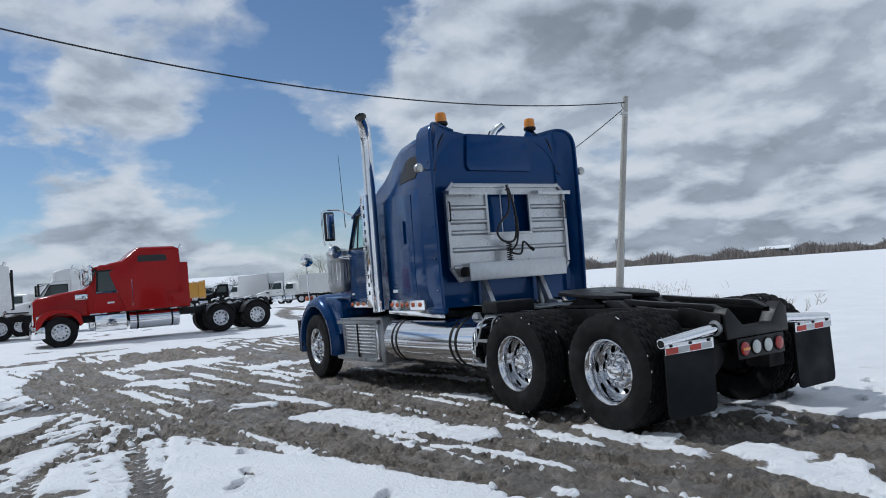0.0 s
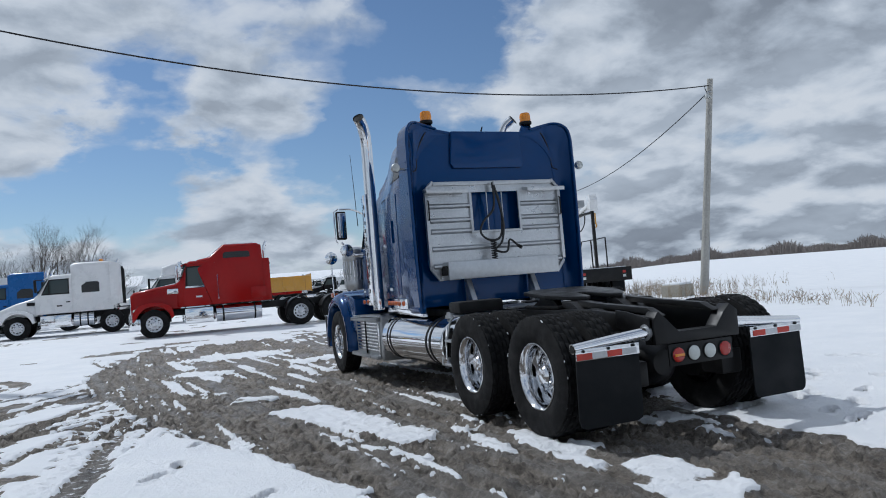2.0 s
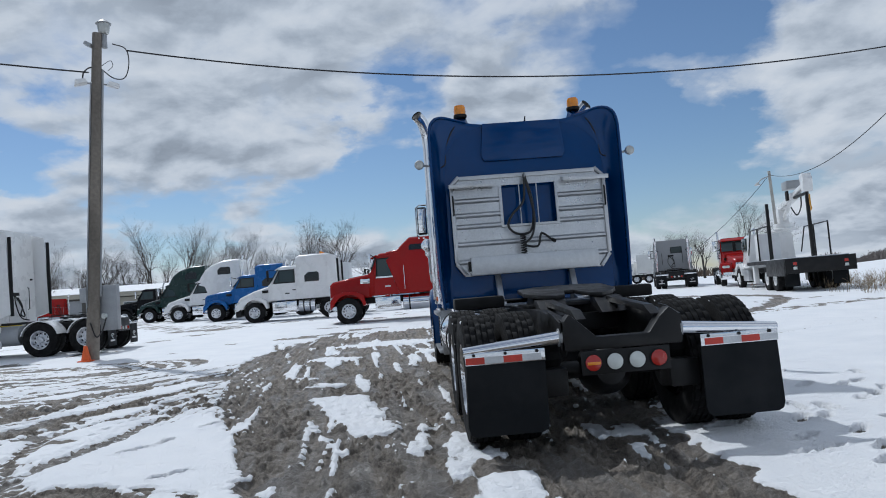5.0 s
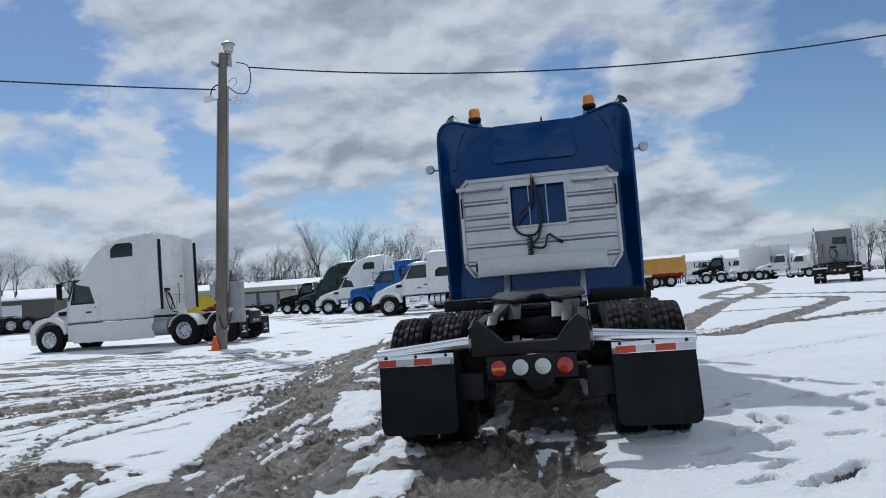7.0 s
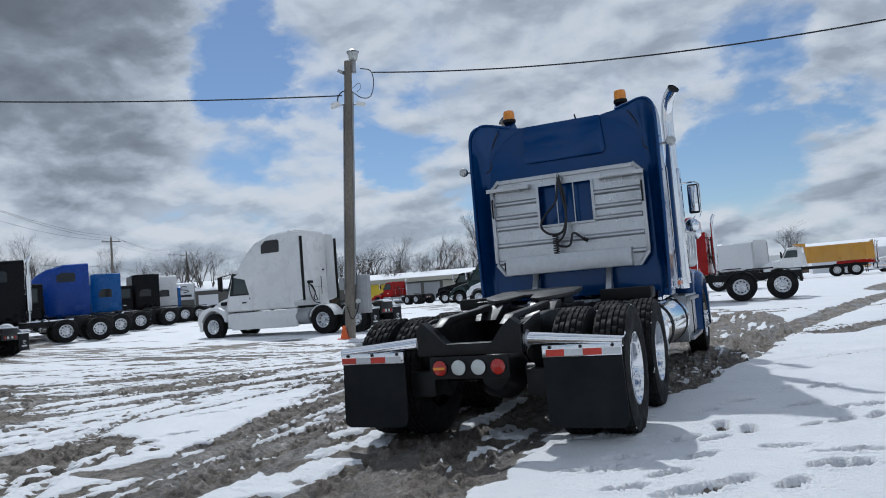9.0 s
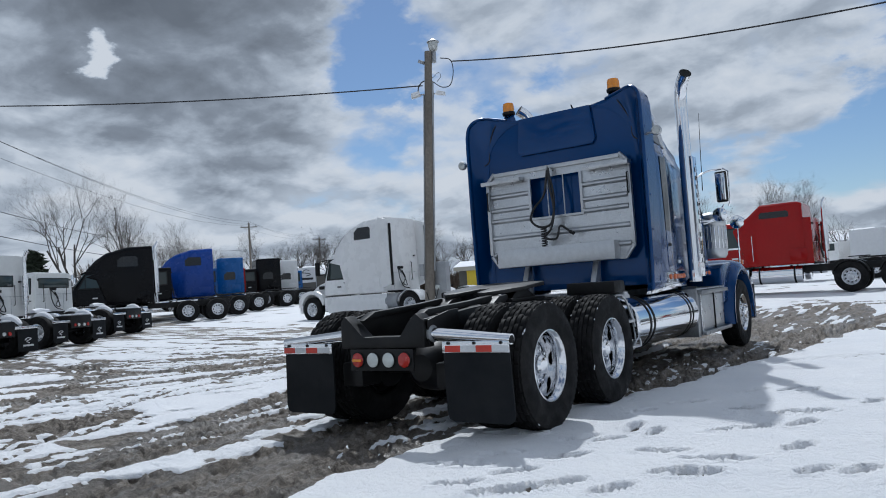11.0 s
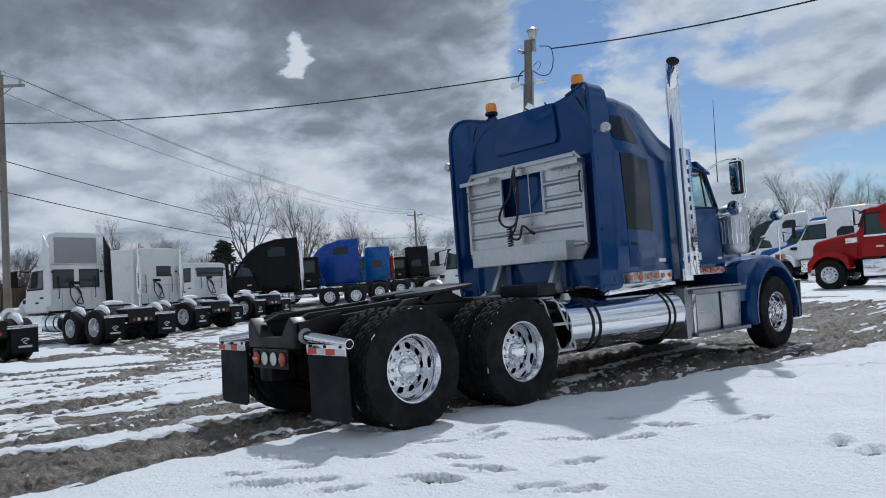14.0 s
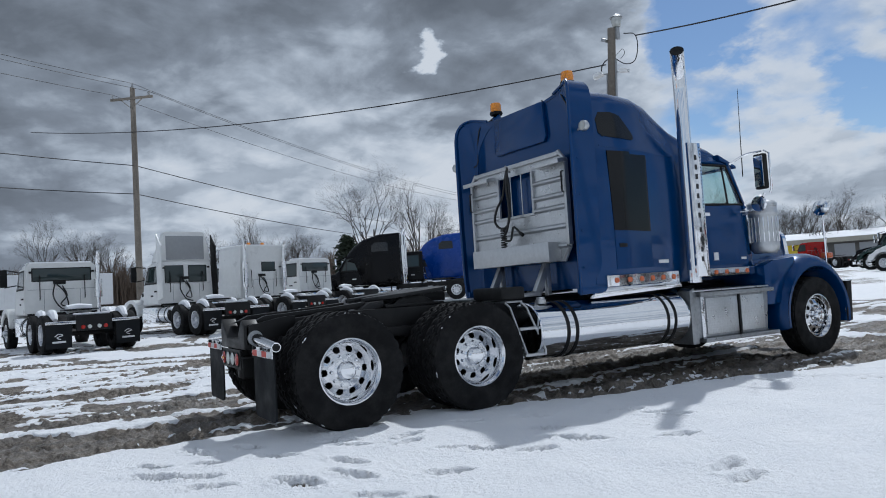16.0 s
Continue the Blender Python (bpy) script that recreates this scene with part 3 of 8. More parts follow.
    # thin scuffed patches in the open snow on the yard side
    thin = value_noise(x * 0.5 + y * 0.6, y * 1.6 - x * 0.5, 1.7, 6) * 0.62 + value_noise(x, y, 0.45, 7) * 0.38
    open_yard = 1 - smooth01(-0.3, 0.6, x - np.interp(y, *EAST))
    bare = np.maximum(bare, 0.62 * smooth01(0.69, 0.74, thin) * open_yard)
    flow = np.where(core > 0.5, across, np.where(yard > 0.3, bend, x))
    return bare, relief, wet, flow


# x, y and heading of the footprints
PRINTS = [(1.6, 0.88, 60), (1.77, 0.2, 75), (1.2, -0.92, 40), (1.56, -1.33, 50), (1.68, -0.84, 65), (1.54, -0.3, 70), (2.22, -0.48, 35), (2.54, -0.64, 30), (2.46, -0.98, 40), (1.86, 1.41, 60), (2.4, 1.18, 70),
          (2.43, 0.28, 80), (1.34, -1.68, 45), (2.25, -1.46, 50), (1.93, -1.48, 60), (1.64, -1.75, 40), (1.03, -1.31, 40), (0.85, -0.36, 15), (3.01, -0.1, 60), (3.19, -0.71, 70), (2.92, 0.68, 65), (2.55, 2.3, 75),
          (2.73, 1.04, 60), (4.1, 1.26, 100), (4.35, 1.1, 100), (3.3, 1.72, 70), (2.27, 2.2, 60), (-4.3, 0.9, 60), (-4.1, 1.25, 70), (-3.6, -0.2, 40), (-3.9, 2.1, 70)]


def build_ground():
    xs = axis_steps(-5.2, 3.0, 0.024, 1600.0)
    ys = axis_steps(-3.4, 4.6, 0.024, 1600.0)
    X, Y = np.meshgrid(xs, ys, indexing="ij")
    bare, relief, wet, flow = ground_fields(X, Y)
    near = 1 - smooth01(14, 30, np.hypot(X, Y))
    snow = 1 - bare
    Z = lift(X, Y) + near * (snow * 0.045 - 0.022 + relief * (0.25 + 0.75 * bare))
    Z += near * (value_noise(X, Y, 0.45, 18) - 0.5) * 0.022 + near * (value_noise(X, Y, 0.16, 8) - 0.5) * 0.012
    Z += near * (value_noise(X, Y, 0.06, 19) - 0.5) * (0.003 + 0.010 * bare)
    # footprints in the deep snow, some walked over twice
    rs = random.Random(5)
    for px, py, way in PRINTS:
        turn = radians(way + rs.uniform(-22, 22))
        for k in range(2 if rs.random() < 0.45 else 1):
            qx, qy = px + k * rs.uniform(0.10, 0.22), py + k * rs.uniform(-0.16, 0.16)
            i0, i1 = np.searchsorted(xs, (qx - 0.4, qx + 0.4))
            j0, j1 = np.searchsorted(ys, (qy - 0.4, qy + 0.4))
            W = (slice(i0, i1), slice(j0, j1))
            u = (X[W] - qx) * math.cos(turn) + (Y[W] - qy) * math.sin(turn)
            v = -(X[W] - qx) * math.sin(turn) + (Y[W] - qy) * math.cos(turn)
            q = (u / 0.165) ** 2 + (v / (0.066 - 0.022 * np.exp(-((u + 0.02) / 0.05) ** 2))) ** 2
            q = q + (value_noise(X[W], Y[W], 0.05, 61) - 0.5) * 0.5
            hole = 1 - smooth01(0.7, 1.15, q)
            Z[W] -= hole * 0.075 * (bare[W] < 0.5)
            # gravel in the hollow; the mud colour also deepens the print's shade
            bare[W] = np.maximum(bare[W], hole * rs.uniform(0.52, 0.76))
            Z[W] += 0.014 * np.exp(-((q - 1.6) / 0.4) ** 2)
    nx, ny = X.shape
    verts = np.stack([X, Y, Z], -1).reshape(-1, 3)
    idx = np.arange(nx * ny).reshape(nx, ny)
    quads = np.stack([idx[:-1, :-1], idx[1:, :-1], idx[1:, 1:], idx[:-1, 1:]], -1).reshape(-1, 4)
    me = bpy.data.meshes.new("ground")
    me.vertices.add(len(verts))
    me.vertices.foreach_set("co", verts.ravel())
    me.loops.add(quads.size)
    me.loops.foreach_set("vertex_index", quads.ravel())
    me.polygons.add(len(quads))
    me.polygons.foreach_set("loop_start", np.arange(0, quads.size, 4))
    me.polygons.foreach_set("loop_total", np.full(len(quads), 4))
    me.update(calc_edges=True)
    me.polygons.foreach_set("use_smooth", np.ones(len(quads), bool))
    at = me.attributes.new("mud", "FLOAT", "POINT")
    at.data.foreach_set("value", bare.ravel().astype(np.float32))
    at = me.attributes.new("wet", "FLOAT", "POINT")
    at.data.foreach_set("value", wet.ravel().astype(np.float32))
    at = me.attributes.new("flow", "FLOAT_VECTOR", "POINT")
    at.data.foreach_set("vector", np.stack([flow, Y, np.zeros_like(Y)], -1).ravel().astype(np.float32))
    me.materials.append(ground_material())
    return tagged(new("ground", me), "snow-covered gravel lot with muddy wheel tracks and footprints", "ground", kind="structure")


def ground_material():
    m = bpy.data.materials.new("snow_and_mud")
    m.use_nodes = True
    nt = m.node_tree
    N, L = nt.nodes.new, nt.links.new
    p = nt.nodes["Principled BSDF"]
    co = N("ShaderNodeTexCoord").outputs["Object"]
    at = N("ShaderNodeAttribute")
    at.attribute_name = "mud"

    def nz(sc, det=6.0, ro=0.6):
        n = N("ShaderNodeTexNoise")
        n.inputs["Scale"].default_value, n.inputs["Detail"].default_value, n.inputs["Roughness"].default_value = sc, det, ro
        L(co, n.inputs["Vector"])
        return n.outputs["Fac"]

    def op(kind, a, b, c=None):
        n = N("ShaderNodeMath")
        n.operation = kind
        for i, v in enumerate((a, b, c)):
            if v is None:
                continue
            if isinstance(v, (int, float)):
                n.inputs[i].default_value = v
            else:
                L(v, n.inputs[i])
        return n.outputs[0]

    def ramp(fac, stops):
        n = N("ShaderNodeValToRGB")
        el = n.color_ramp.elements
        while len(el) < len(stops):
            el.new(0.5)
        for e, (q, c) in zip(el, stops):
            e.position, e.color = q, (*c, 1)
        L(fac, n.inputs["Fac"])
        return n.outputs["Color"]

    wet = N("ShaderNodeAttribute")
    wet.attribute_name = "wet"
    flow = N("ShaderNodeAttribute")
    flow.attribute_name = "flow"

    def drawn(stretch, sc, det=8.0, ro=0.65, warp=0.0):
        """Noise drawn out along the wheel ruts."""
        v = N("ShaderNodeVectorMath")
        v.operation = "MULTIPLY"
        L(flow.outputs["Vector"], v.inputs[0])
        v.inputs[1].default_value = (1.0, stretch, 1.0)
        n = N("ShaderNodeTexNoise")
        for key, val in (("Scale", sc), ("Detail", det), ("Roughness", ro), ("Distortion", warp)):
            n.inputs[key].default_value = val
        L(v.outputs[0], n.inputs["Vector"])
        return n.outputs["Fac"]

    streak = drawn(0.09, 13.0)
    clods = drawn(0.55, 24.0, 6.0, 0.7, 0.6)
    lugs = N("ShaderNodeTexWave")
    lugs.bands_direction = "Y"
    for key, val in (("Scale", 4.6), ("Distortion", 3.2), ("Detail", 3.0), ("Detail Scale", 3.0), ("Detail Roughness", 0.6)):
        lugs.inputs[key].default_value = val
    L(flow.outputs["Vector"], lugs.inputs["Vector"])
    trodden = ramp(drawn(0.05, 4.5, 2.0), [(0.47, (0, 0, 0)), (0.55, (1, 1, 1))])
    print_bars = op("MULTIPLY", lugs.outputs["Fac"], trodden)
    frayed = op("MULTIPLY_ADD", op("SUBTRACT", nz(16.0, 10.0, 0.75), 0.5), 0.42, op("MULTIPLY", op("SUBTRACT", streak, 0.5), 0.75))
    broken = op("ADD", at.outputs["Fac"], frayed)
    mask = ramp(broken, [(0.41, (0, 0, 0)), (0.50, (1, 1, 1))])
    # grit is bump height too; both ramps paint its hollows darker, as shade
    grit = op("MULTIPLY_ADD", clods, 0.5, op("MULTIPLY", nz(44.0, 8.0, 0.8), 0.5))
    dry = ramp(op("MULTIPLY_ADD", grit, 0.55, op("MULTIPLY", nz(3.2, 8.0, 0.7), 0.45)), [(0.39, (0.035, 0.028, 0.022)), (0.455, (0.15, 0.125, 0.10)), (0.52, (0.29, 0.25, 0.205)), (0.58, (0.42, 0.375, 0.33)), (0.65, (0.70, 0.68, 0.66))])
    damp = ramp(op("MULTIPLY_ADD", grit, 0.3, op("MULTIPLY", nz(2.4, 8.0, 0.7), 0.7)), [(0.36, (0.07, 0.062, 0.054)), (0.5, (0.19, 0.170, 0.149)), (0.66, (0.40, 0.372, 0.342))])

    def blend(kind, fac, a, b):
        n = N("ShaderNodeMix")
        n.data_type = kind
        L(fac, n.inputs["Factor"])
        for sock, v in (("A", a), ("B", b)):
            if isinstance(v, (int, float)):
                n.inputs[sock].default_value = v
            else:
                L(v, n.inputs[sock])
        return n.outputs["Result"]

    mud = blend("RGBA", wet.outputs["Fac"], dry, damp)
    snow = ramp(nz(1.2, 7.0, 0.6), [(0.3, (0.82, 0.835, 0.86)), (0.7, (0.90, 0.905, 0.915))])
    L(blend("RGBA", mask, snow, mud), p.inputs["Base Color"])
    sodden = op("MULTIPLY_ADD", nz(3.0, 5.0), 0.6, op("MULTIPLY_ADD", wet.outputs["Fac"], -0.30, 0.36))
    L(blend("FLOAT", mask, 0.65, sodden), p.inputs["Roughness"])
    p.inputs["Specular IOR Level"].default_value = 0.5
    b1 = N("ShaderNodeBump")
    b1.inputs["Strength"].default_value, b1.inputs["Distance"].default_value = 1.0, 0.075
    rough_mud = op("MULTIPLY", grit, op("MULTIPLY_ADD", wet.outputs["Fac"], -0.45, 1.1))
    rough_mud = op("MULTIPLY_ADD", streak, 0.55, op("MULTIPLY_ADD", print_bars, 0.16, rough_mud))
    L(op("MULTIPLY_ADD", mask, -0.45, blend("FLOAT", mask, op("MULTIPLY", nz(22.0, 8.0, 0.65), 0.42), rough_mud)), b1.inputs["Height"])
    L(b1.outputs[0], p.inputs["Normal"])
    return m


build_ground()

# ---- the blue truck ----
def tyre_mesh(r=0.535, w=0.275, rim=0.285, lugs=60):
    """A truck tyre about x, with ribs, grooves and shoulder lugs."""
    h = w / 2
    prof = [(-h + 0.03, rim, 0), (-h + 0.012, rim + 0.02, 0), (-h, rim + 0.09, 0), (-h - 0.004, rim + 0.15, 0), (-h + 0.006, r - 0.045, 0), (-h + 0.012, r - 0.014, 1)]
    for k in range(-2, 3):
        c = k * w * 0.17
        prof += [(c - w * 0.068, r - 0.020, 0), (c - w * 0.058, r - abs(k) * 0.002, 2 + (k % 2)), (c + w * 0.058, r - abs(k) * 0.002, 2 + (k % 2)), (c + w * 0.068, r - 0.020, 0)]
    prof += [(h - 0.012, r - 0.014, 1), (h - 0.006, r - 0.045, 0), (h + 0.004, rim + 0.15, 0), (h, rim + 0.09, 0), (h - 0.012, rim + 0.02, 0), (h - 0.03, rim, 0)]
    seg = lugs * 2
    loops = []
    for a, rad, kind in prof:
        loop = []
        for k in range(seg):
            t = 2 * math.pi * k / seg
            q = rad
            if kind == 1 and k % 2:
                q -= 0.013
            if kind >= 2 and (k + kind + (1 if a > 0 else 0)) % 4 == 0:
                q -= 0.015
            loop.append((a, q * math.cos(t), q * math.sin(t)))
        loops.append(loop)
    return rings(loops, None, False)


def rim_mesh(dish, face, r=0.292, holes=10, convex=False):
    """A forged wheel about x: outer lip at x = face, disc at x = face - dish, hand holes through the disc."""
    s = 1
    bm = lathe([(face - 0.25, r - 0.02), (face - 0.02, r - 0.02), (face - 0.004, r - 0.012), (face + 0.002, r), (face + 0.01, r + 0.004), (face + 0.012, r - 0.008), (face - 0.004, r - 0.022),
                (face - 0.03, r - 0.036), (face - dish * 0.6, r - 0.045), (face - dish, r - 0.04)], "x", 60, caps=False)
    x0 = face - dish
    seg = 120
    rad = [r - 0.04, 0.225, 0.216, 0.208, 0.2, 0.192, 0.184, 0.176, 0.168, 0.155, 0.10]
    xs = [x0 + (-0.05 if convex else 0.0)] + [x0 + 0.03 * k / 9 for k in range(10)]
    bm0 = bmesh.new()
    vs = [[bm0.verts.new((xs[i], rad[i] * math.cos(2 * math.pi * k / seg), rad[i] * math.sin(2 * math.pi * k / seg))) for k in range(seg)] for i in range(len(rad))]
    for i in range(len(rad) - 1):
        for k in range(seg):
            rc, ac = (rad[i] + rad[i + 1]) / 2, 2 * math.pi * (k + 0.5) / seg
            turn = (ac + math.pi / holes) % (2 * math.pi / holes) - math.pi / holes
            if math.hypot(rc - 0.197, turn * rc) > 0.033:
                bm0.faces.new([vs[i][k], vs[i][(k + 1) % seg], vs[i + 1][(k + 1) % seg], vs[i + 1][k]])
    ext = bmesh.ops.extrude_face_region(bm0, geom=bm0.faces[:])
    bmesh.ops.translate(bm0, verts=[v for v in ext["geom"] if isinstance(v, bmesh.types.BMVert)], vec=(-0.02, 0, 0))
    join(bm, bm0)
    return bm


def hub_mesh(x0, long=0.10, r=0.085):
    return lathe([(x0 - 0.02, 0.105), (x0 + 0.02, 0.105), (x0 + 0.03, r), (x0 + long * 0.75, r), (x0 + long * 0.95, r * 0.8), (x0 + long, r * 0.4), (x0 + long, 0.0)], "x", 32)


def wheel_nuts(wheel, x0, long=0.055):
    nut = part("wheel_nut", lathe([(x0 - 0.01, 0.019), (x0 + long * 0.64, 0.017), (x0 + long * 0.9, 0.012), (x0 + long, 0.0)], "x", 8, (0, 0.135, 0)), CHROME, wheel)
    for k in range(1, 10):
        again(nut, wheel, Matrix.Rotation(2 * math.pi * k / 10, 4, "X"))


def crust(wheel, r, count=18):
    """Small lumps of snow on the tread and the shoulders."""
    rs = random.Random(11)
    first = None
    for k in range(count):
        a, q = rs.uniform(0, 2 * math.pi), rs.uniform(0.6, 1.5)
        x = rs.choice((-0.128, 0.128, 0.126, 0.127)) + rs.uniform(-0.006, 0.006)
        rad = r - 0.016
        m = Matrix.Translation((x, rad * math.cos(a), rad * math.sin(a))) @ Matrix.Rotation(a, 4, "X") @ Matrix.Diagonal((q * 0.7, q * 0.6, q * rs.uniform(0.9, 2.6), 1))
        if first is None:
            bm = bmesh.new()
            bmesh.ops.create_icosphere(bm, subdivisions=1, radius=0.0065)
            first = part("snow_speck", bm, SNOWCAP, wheel)
            first.matrix_basis = m
        else:
            again(first, wheel, m)


def wheel_set(parent, r=0.535):
    """The three kinds of wheel, at the origin and facing +x: outer dual, inner dual, steering wheel."""
    outer = part("wheel", tyre_mesh(r), RUBBER, parent, "black ribbed dual tyre with specks of snow")
    part("rim", rim_mesh(0.155, 0.115), POLISHED, outer, "polished aluminium rim with round hand holes")
    part("hub", hub_mesh(-0.03), CHROME, outer, "chrome hub cap")
    wheel_nuts(outer, -0.03)
    crust(outer, r)
    inner = part("wheel", tyre_mesh(r), RUBBER, parent, "black ribbed inner dual tyre")
    part("rim", rim_mesh(0.155, 0.115), GREASE, inner, "dull steel inner rim")
    steer = part("wheel", tyre_mesh(r, 0.29), RUBBER, parent, "black ribbed steering tyre")
    part("rim", rim_mesh(0.05, 0.125, convex=True), POLISHED, steer, "polished aluminium rim with round hand holes")
    part("hub", hub_mesh(0.085, 0.09), CHROME, steer, "chrome hub")
    wheel_nuts(steer, 0.085, 0.10)
    return outer, inner, steer


def strip(path, thick, y0s, y1):
    """A sheet bent along a path in x, z and drawn out in y from y0s, one for each point."""
    outer = [Vector((a, 0, b)) for a, b in path]
    loops = []
    for i, p in enumerate(outer):
        d = (outer[min(i + 1, len(outer) - 1)] - outer[max(i - 1, 0)]).normalized()
        n = Vector((-d.z, 0, d.x)) * thick
        y0 = y0s[i]
        loops.append([(p.x, y0, p.z), (p.x, y1, p.z), (p.x + n.x, y1, p.z + n.z), (p.x + n.x, y0, p.z + n.z)])
    return rings(loops)


def sheet(poly, face, back, cols=14, rows=6):
    """A thin plate over a curved side: a polygon in y, z, cut into columns, laid on face() and closed towards back()."""
    ys = sorted({round(p[0], 4) for p in poly} | {min(p[0] for p in poly) + (max(p[0] for p in poly) - min(p[0] for p in poly)) * k / cols for k in range(cols + 1)})
    fronts, backs = [], []
    for y in ys:
        cut = []
        for (ay, az), (by, bz) in zip(poly, poly[1:] + poly[:1]):
            if min(ay, by) - 1e-6 <= y <= max(ay, by) + 1e-6:
                if abs(by - ay) < 1e-6:
                    cut += [az, bz]
                else:
                    cut.append(az + (bz - az) * (y - ay) / (by - ay))
        lo, hi = min(cut), max(cut)
        zs = [lo + (hi - lo) * k / rows for k in range(rows + 1)]
        fronts.append([face(y, z) for z in zs])
        backs.append([back(y, z) for z in zs[::-1]])
    bm = rings([f + b for f, b in zip(fronts, backs)])
    bmesh.ops.remove_doubles(bm, verts=bm.verts[:], dist=1e-4)
    return bm


def blue_truck():
    T = thing("semi_truck", "dark blue conventional sleeper tractor with chrome tanks standing on muddy snow", "truck")
    # chassis
    for s in (-1, 1):
        part("frame_rail", prism([(-0.72, 0.80), (-0.72, 0.99), (-0.25, 1.02), (0.15, 1.05), (7.3, 1.05), (7.3, 0.78), (0.1, 0.78)], "x", s * 0.37, s * 0.45, 0.008), BLACK, T)
    for y in (0.7, 2.9, 4.6, 6.0):
        part("cross_member", box(-0.37, 0.37, y - 0.08, y + 0.08, 0.82, 0.98, 0.01), BLACK, T)
    # tail: notched cross member, lamp plate, hooks
    part("tail_beam", prism([(-0.45, 0.76), (-0.45, 0.98), (-0.40, 1.04), (-0.32, 0.97), (-0.20, 0.855), (0.20, 0.855), (0.29, 0.97), (0.37, 1.04), (0.45, 0.98), (0.45, 0.76)], "y", -0.74, -0.60, 0.012), BLACK, T, "black notched rear cross beam")
    for s in (-1, 1):
        part("tail_gusset", prism([(-0.70, 0.98), (-0.40, 1.04), (-0.25, 1.05), (-0.25, 0.9), (-0.70, 0.78)], "x", s * 0.455, s * 0.47, 0.004), BLACK, T)
        part("slide_rail", prism([(-0.66, 0.99), (-0.5, 1.06), (0.2, 1.10), (0.55, 1.13), (0.55, 1.07), (-0.2, 1.03)], "x", s * 0.25, s * 0.33, 0.006), BLACK, T)
    part("lamp_plate", box(-0.34, 0.34, -0.755, -0.742, 0.575, 0.755, 0.004), BLACK, T)
    for x, m, lab in ((-0.25, REDLENS, "amber and red round tail lamp"), (-0.085, CLEARLENS, "clear round reversing lamp"), (0.085, CLEARLENS, "clear round reversing lamp"), (0.25, REDLENS, "red round tail lamp")):
        lamp = part("tail_lamp", lathe([(-0.757, 0.062), (-0.768, 0.060), (-0.776, 0.045), (-0.779, 0.0)], "y", 24, (x, 0, 0.665)), m, T, lab)
        part("bezel", lathe([(-0.757, 0.070), (-0.764, 0.070), (-0.766, 0.062), (-0.757, 0.062)], "y", 24, (x, 0, 0.665), closed=True), DULL, lamp)
        if x < -0.2:
            part("lens_label", box(x - 0.05, x + 0.05, -0.784, -0.778, 0.652, 0.674, 0.002), AMBER, lamp)
    for s in (-1, 1):
        part("spring_seat", box(s * 0.52 - 0.12, s * 0.52 + 0.12, -0.55, -0.28, 0.40, 0.62, 0.03), BLACK, T)
    # axles
    for y in (0.0, 1.37):
        ax = part("axle", tube([(-1.0, y, 0.535), (-0.35, y, 0.535), (0.35, y, 0.535), (1.0, y, 0.535)], 0.075, 14), BLACK, T)
        part("differential", lathe([(-0.26, 0.0), (-0.24, 0.12), (-0.16, 0.20), (0.0, 0.235), (0.12, 0.21), (0.22, 0.13), (0.34, 0.09), (0.36, 0.0)], "y", 24, (0.02, y, 0.535)), GREASE, ax)
        for s in (-1, 1):
            part("brake_drum", lathe([(s * 0.52, 0.0), (s * 0.52, 0.205), (s * 0.80, 0.205), (s * 0.86, 0.15), (s * 0.86, 0.0)], "x", 28, (0, y, 0.535)), GREASE, ax)
            part("brake_chamber", lathe([(-0.12, 0.0), (-0.12, 0.06), (-0.06, 0.085), (0.10, 0.085), (0.16, 0.05), (0.16, 0.0)], "y", 16, (s * 0.42, y - 0.22, 0.72)), DULL, ax)
    for s in (-1, 1):
        part("suspension_arm", prism([(-0.2, 0.62), (0.3, 0.72), (0.68, 0.78), (1.07, 0.72), (1.57, 0.62), (1.57, 0.70), (0.9, 0.86), (0.5, 0.86), (-0.2, 0.70)], "x", s * 0.47, s * 0.55, 0.01), BLACK, T)
        for y in (-0.32, 1.05):
            part("air_spring", lathe([(0.62, 0.0), (0.62, 0.10), (0.68, 0.13), (0.74, 0.11), (0.80, 0.13), (0.86, 0.10), (0.86, 0.0)], "z", 20, (s * 0.52, y, 0)), RUBBER, T)
    part("steer_axle", tube([(-0.9, 6.87, 0.50), (-0.6, 6.87, 0.42), (0.6, 6.87, 0.42), (0.9, 6.87, 0.50)], 0.06, 10), BLACK, T)
    # wheels
    outer, inner, steer = wheel_set(T)
    for s in (-1, 1):
        for y in (0.0, 1.37):
            for w, x in ((outer, 1.055), (inner, 0.72)):
                m = pose(s * x, y, 0.535, 37 * (1 + y + s), 0, 0 if s > 0 else 180)
                if w.matrix_basis == Matrix() and not w.get("used"):
                    w.matrix_basis = m
                    w["used"] = 1
                else:
                    again(w, T, m)
    steer.matrix_basis = pose(1.055, 6.87, 0.535, 0, 0, 0)
    again(steer, T, pose(-1.055, 6.87, 0.535, 0, 0, 180))
    # fifth wheel
    fw = part("fifth_wheel", prism([(-0.45, 1.42), (-0.46, 0.95), (-0.36, 0.72), (-0.22, 0.55), (-0.12, 0.62), (-0.05, 0.98), (0.05, 0.98), (0.12, 0.62), (0.22, 0.55), (0.36, 0.72), (0.46, 0.95), (0.45, 1.42), (0.25, 1.56), (-0.25, 1.56)], "z", 1.165, 1.205, 0.008), GREASE, T, "greasy black fifth wheel plate with a jaw")
    tilt = Matrix.Translation((0, 1.05, 1.19)) @ Matrix.Rotation(radians(5), 4, "X") @ Matrix.Translation((0, -1.05, -1.19))
    fw.matrix_basis = tilt
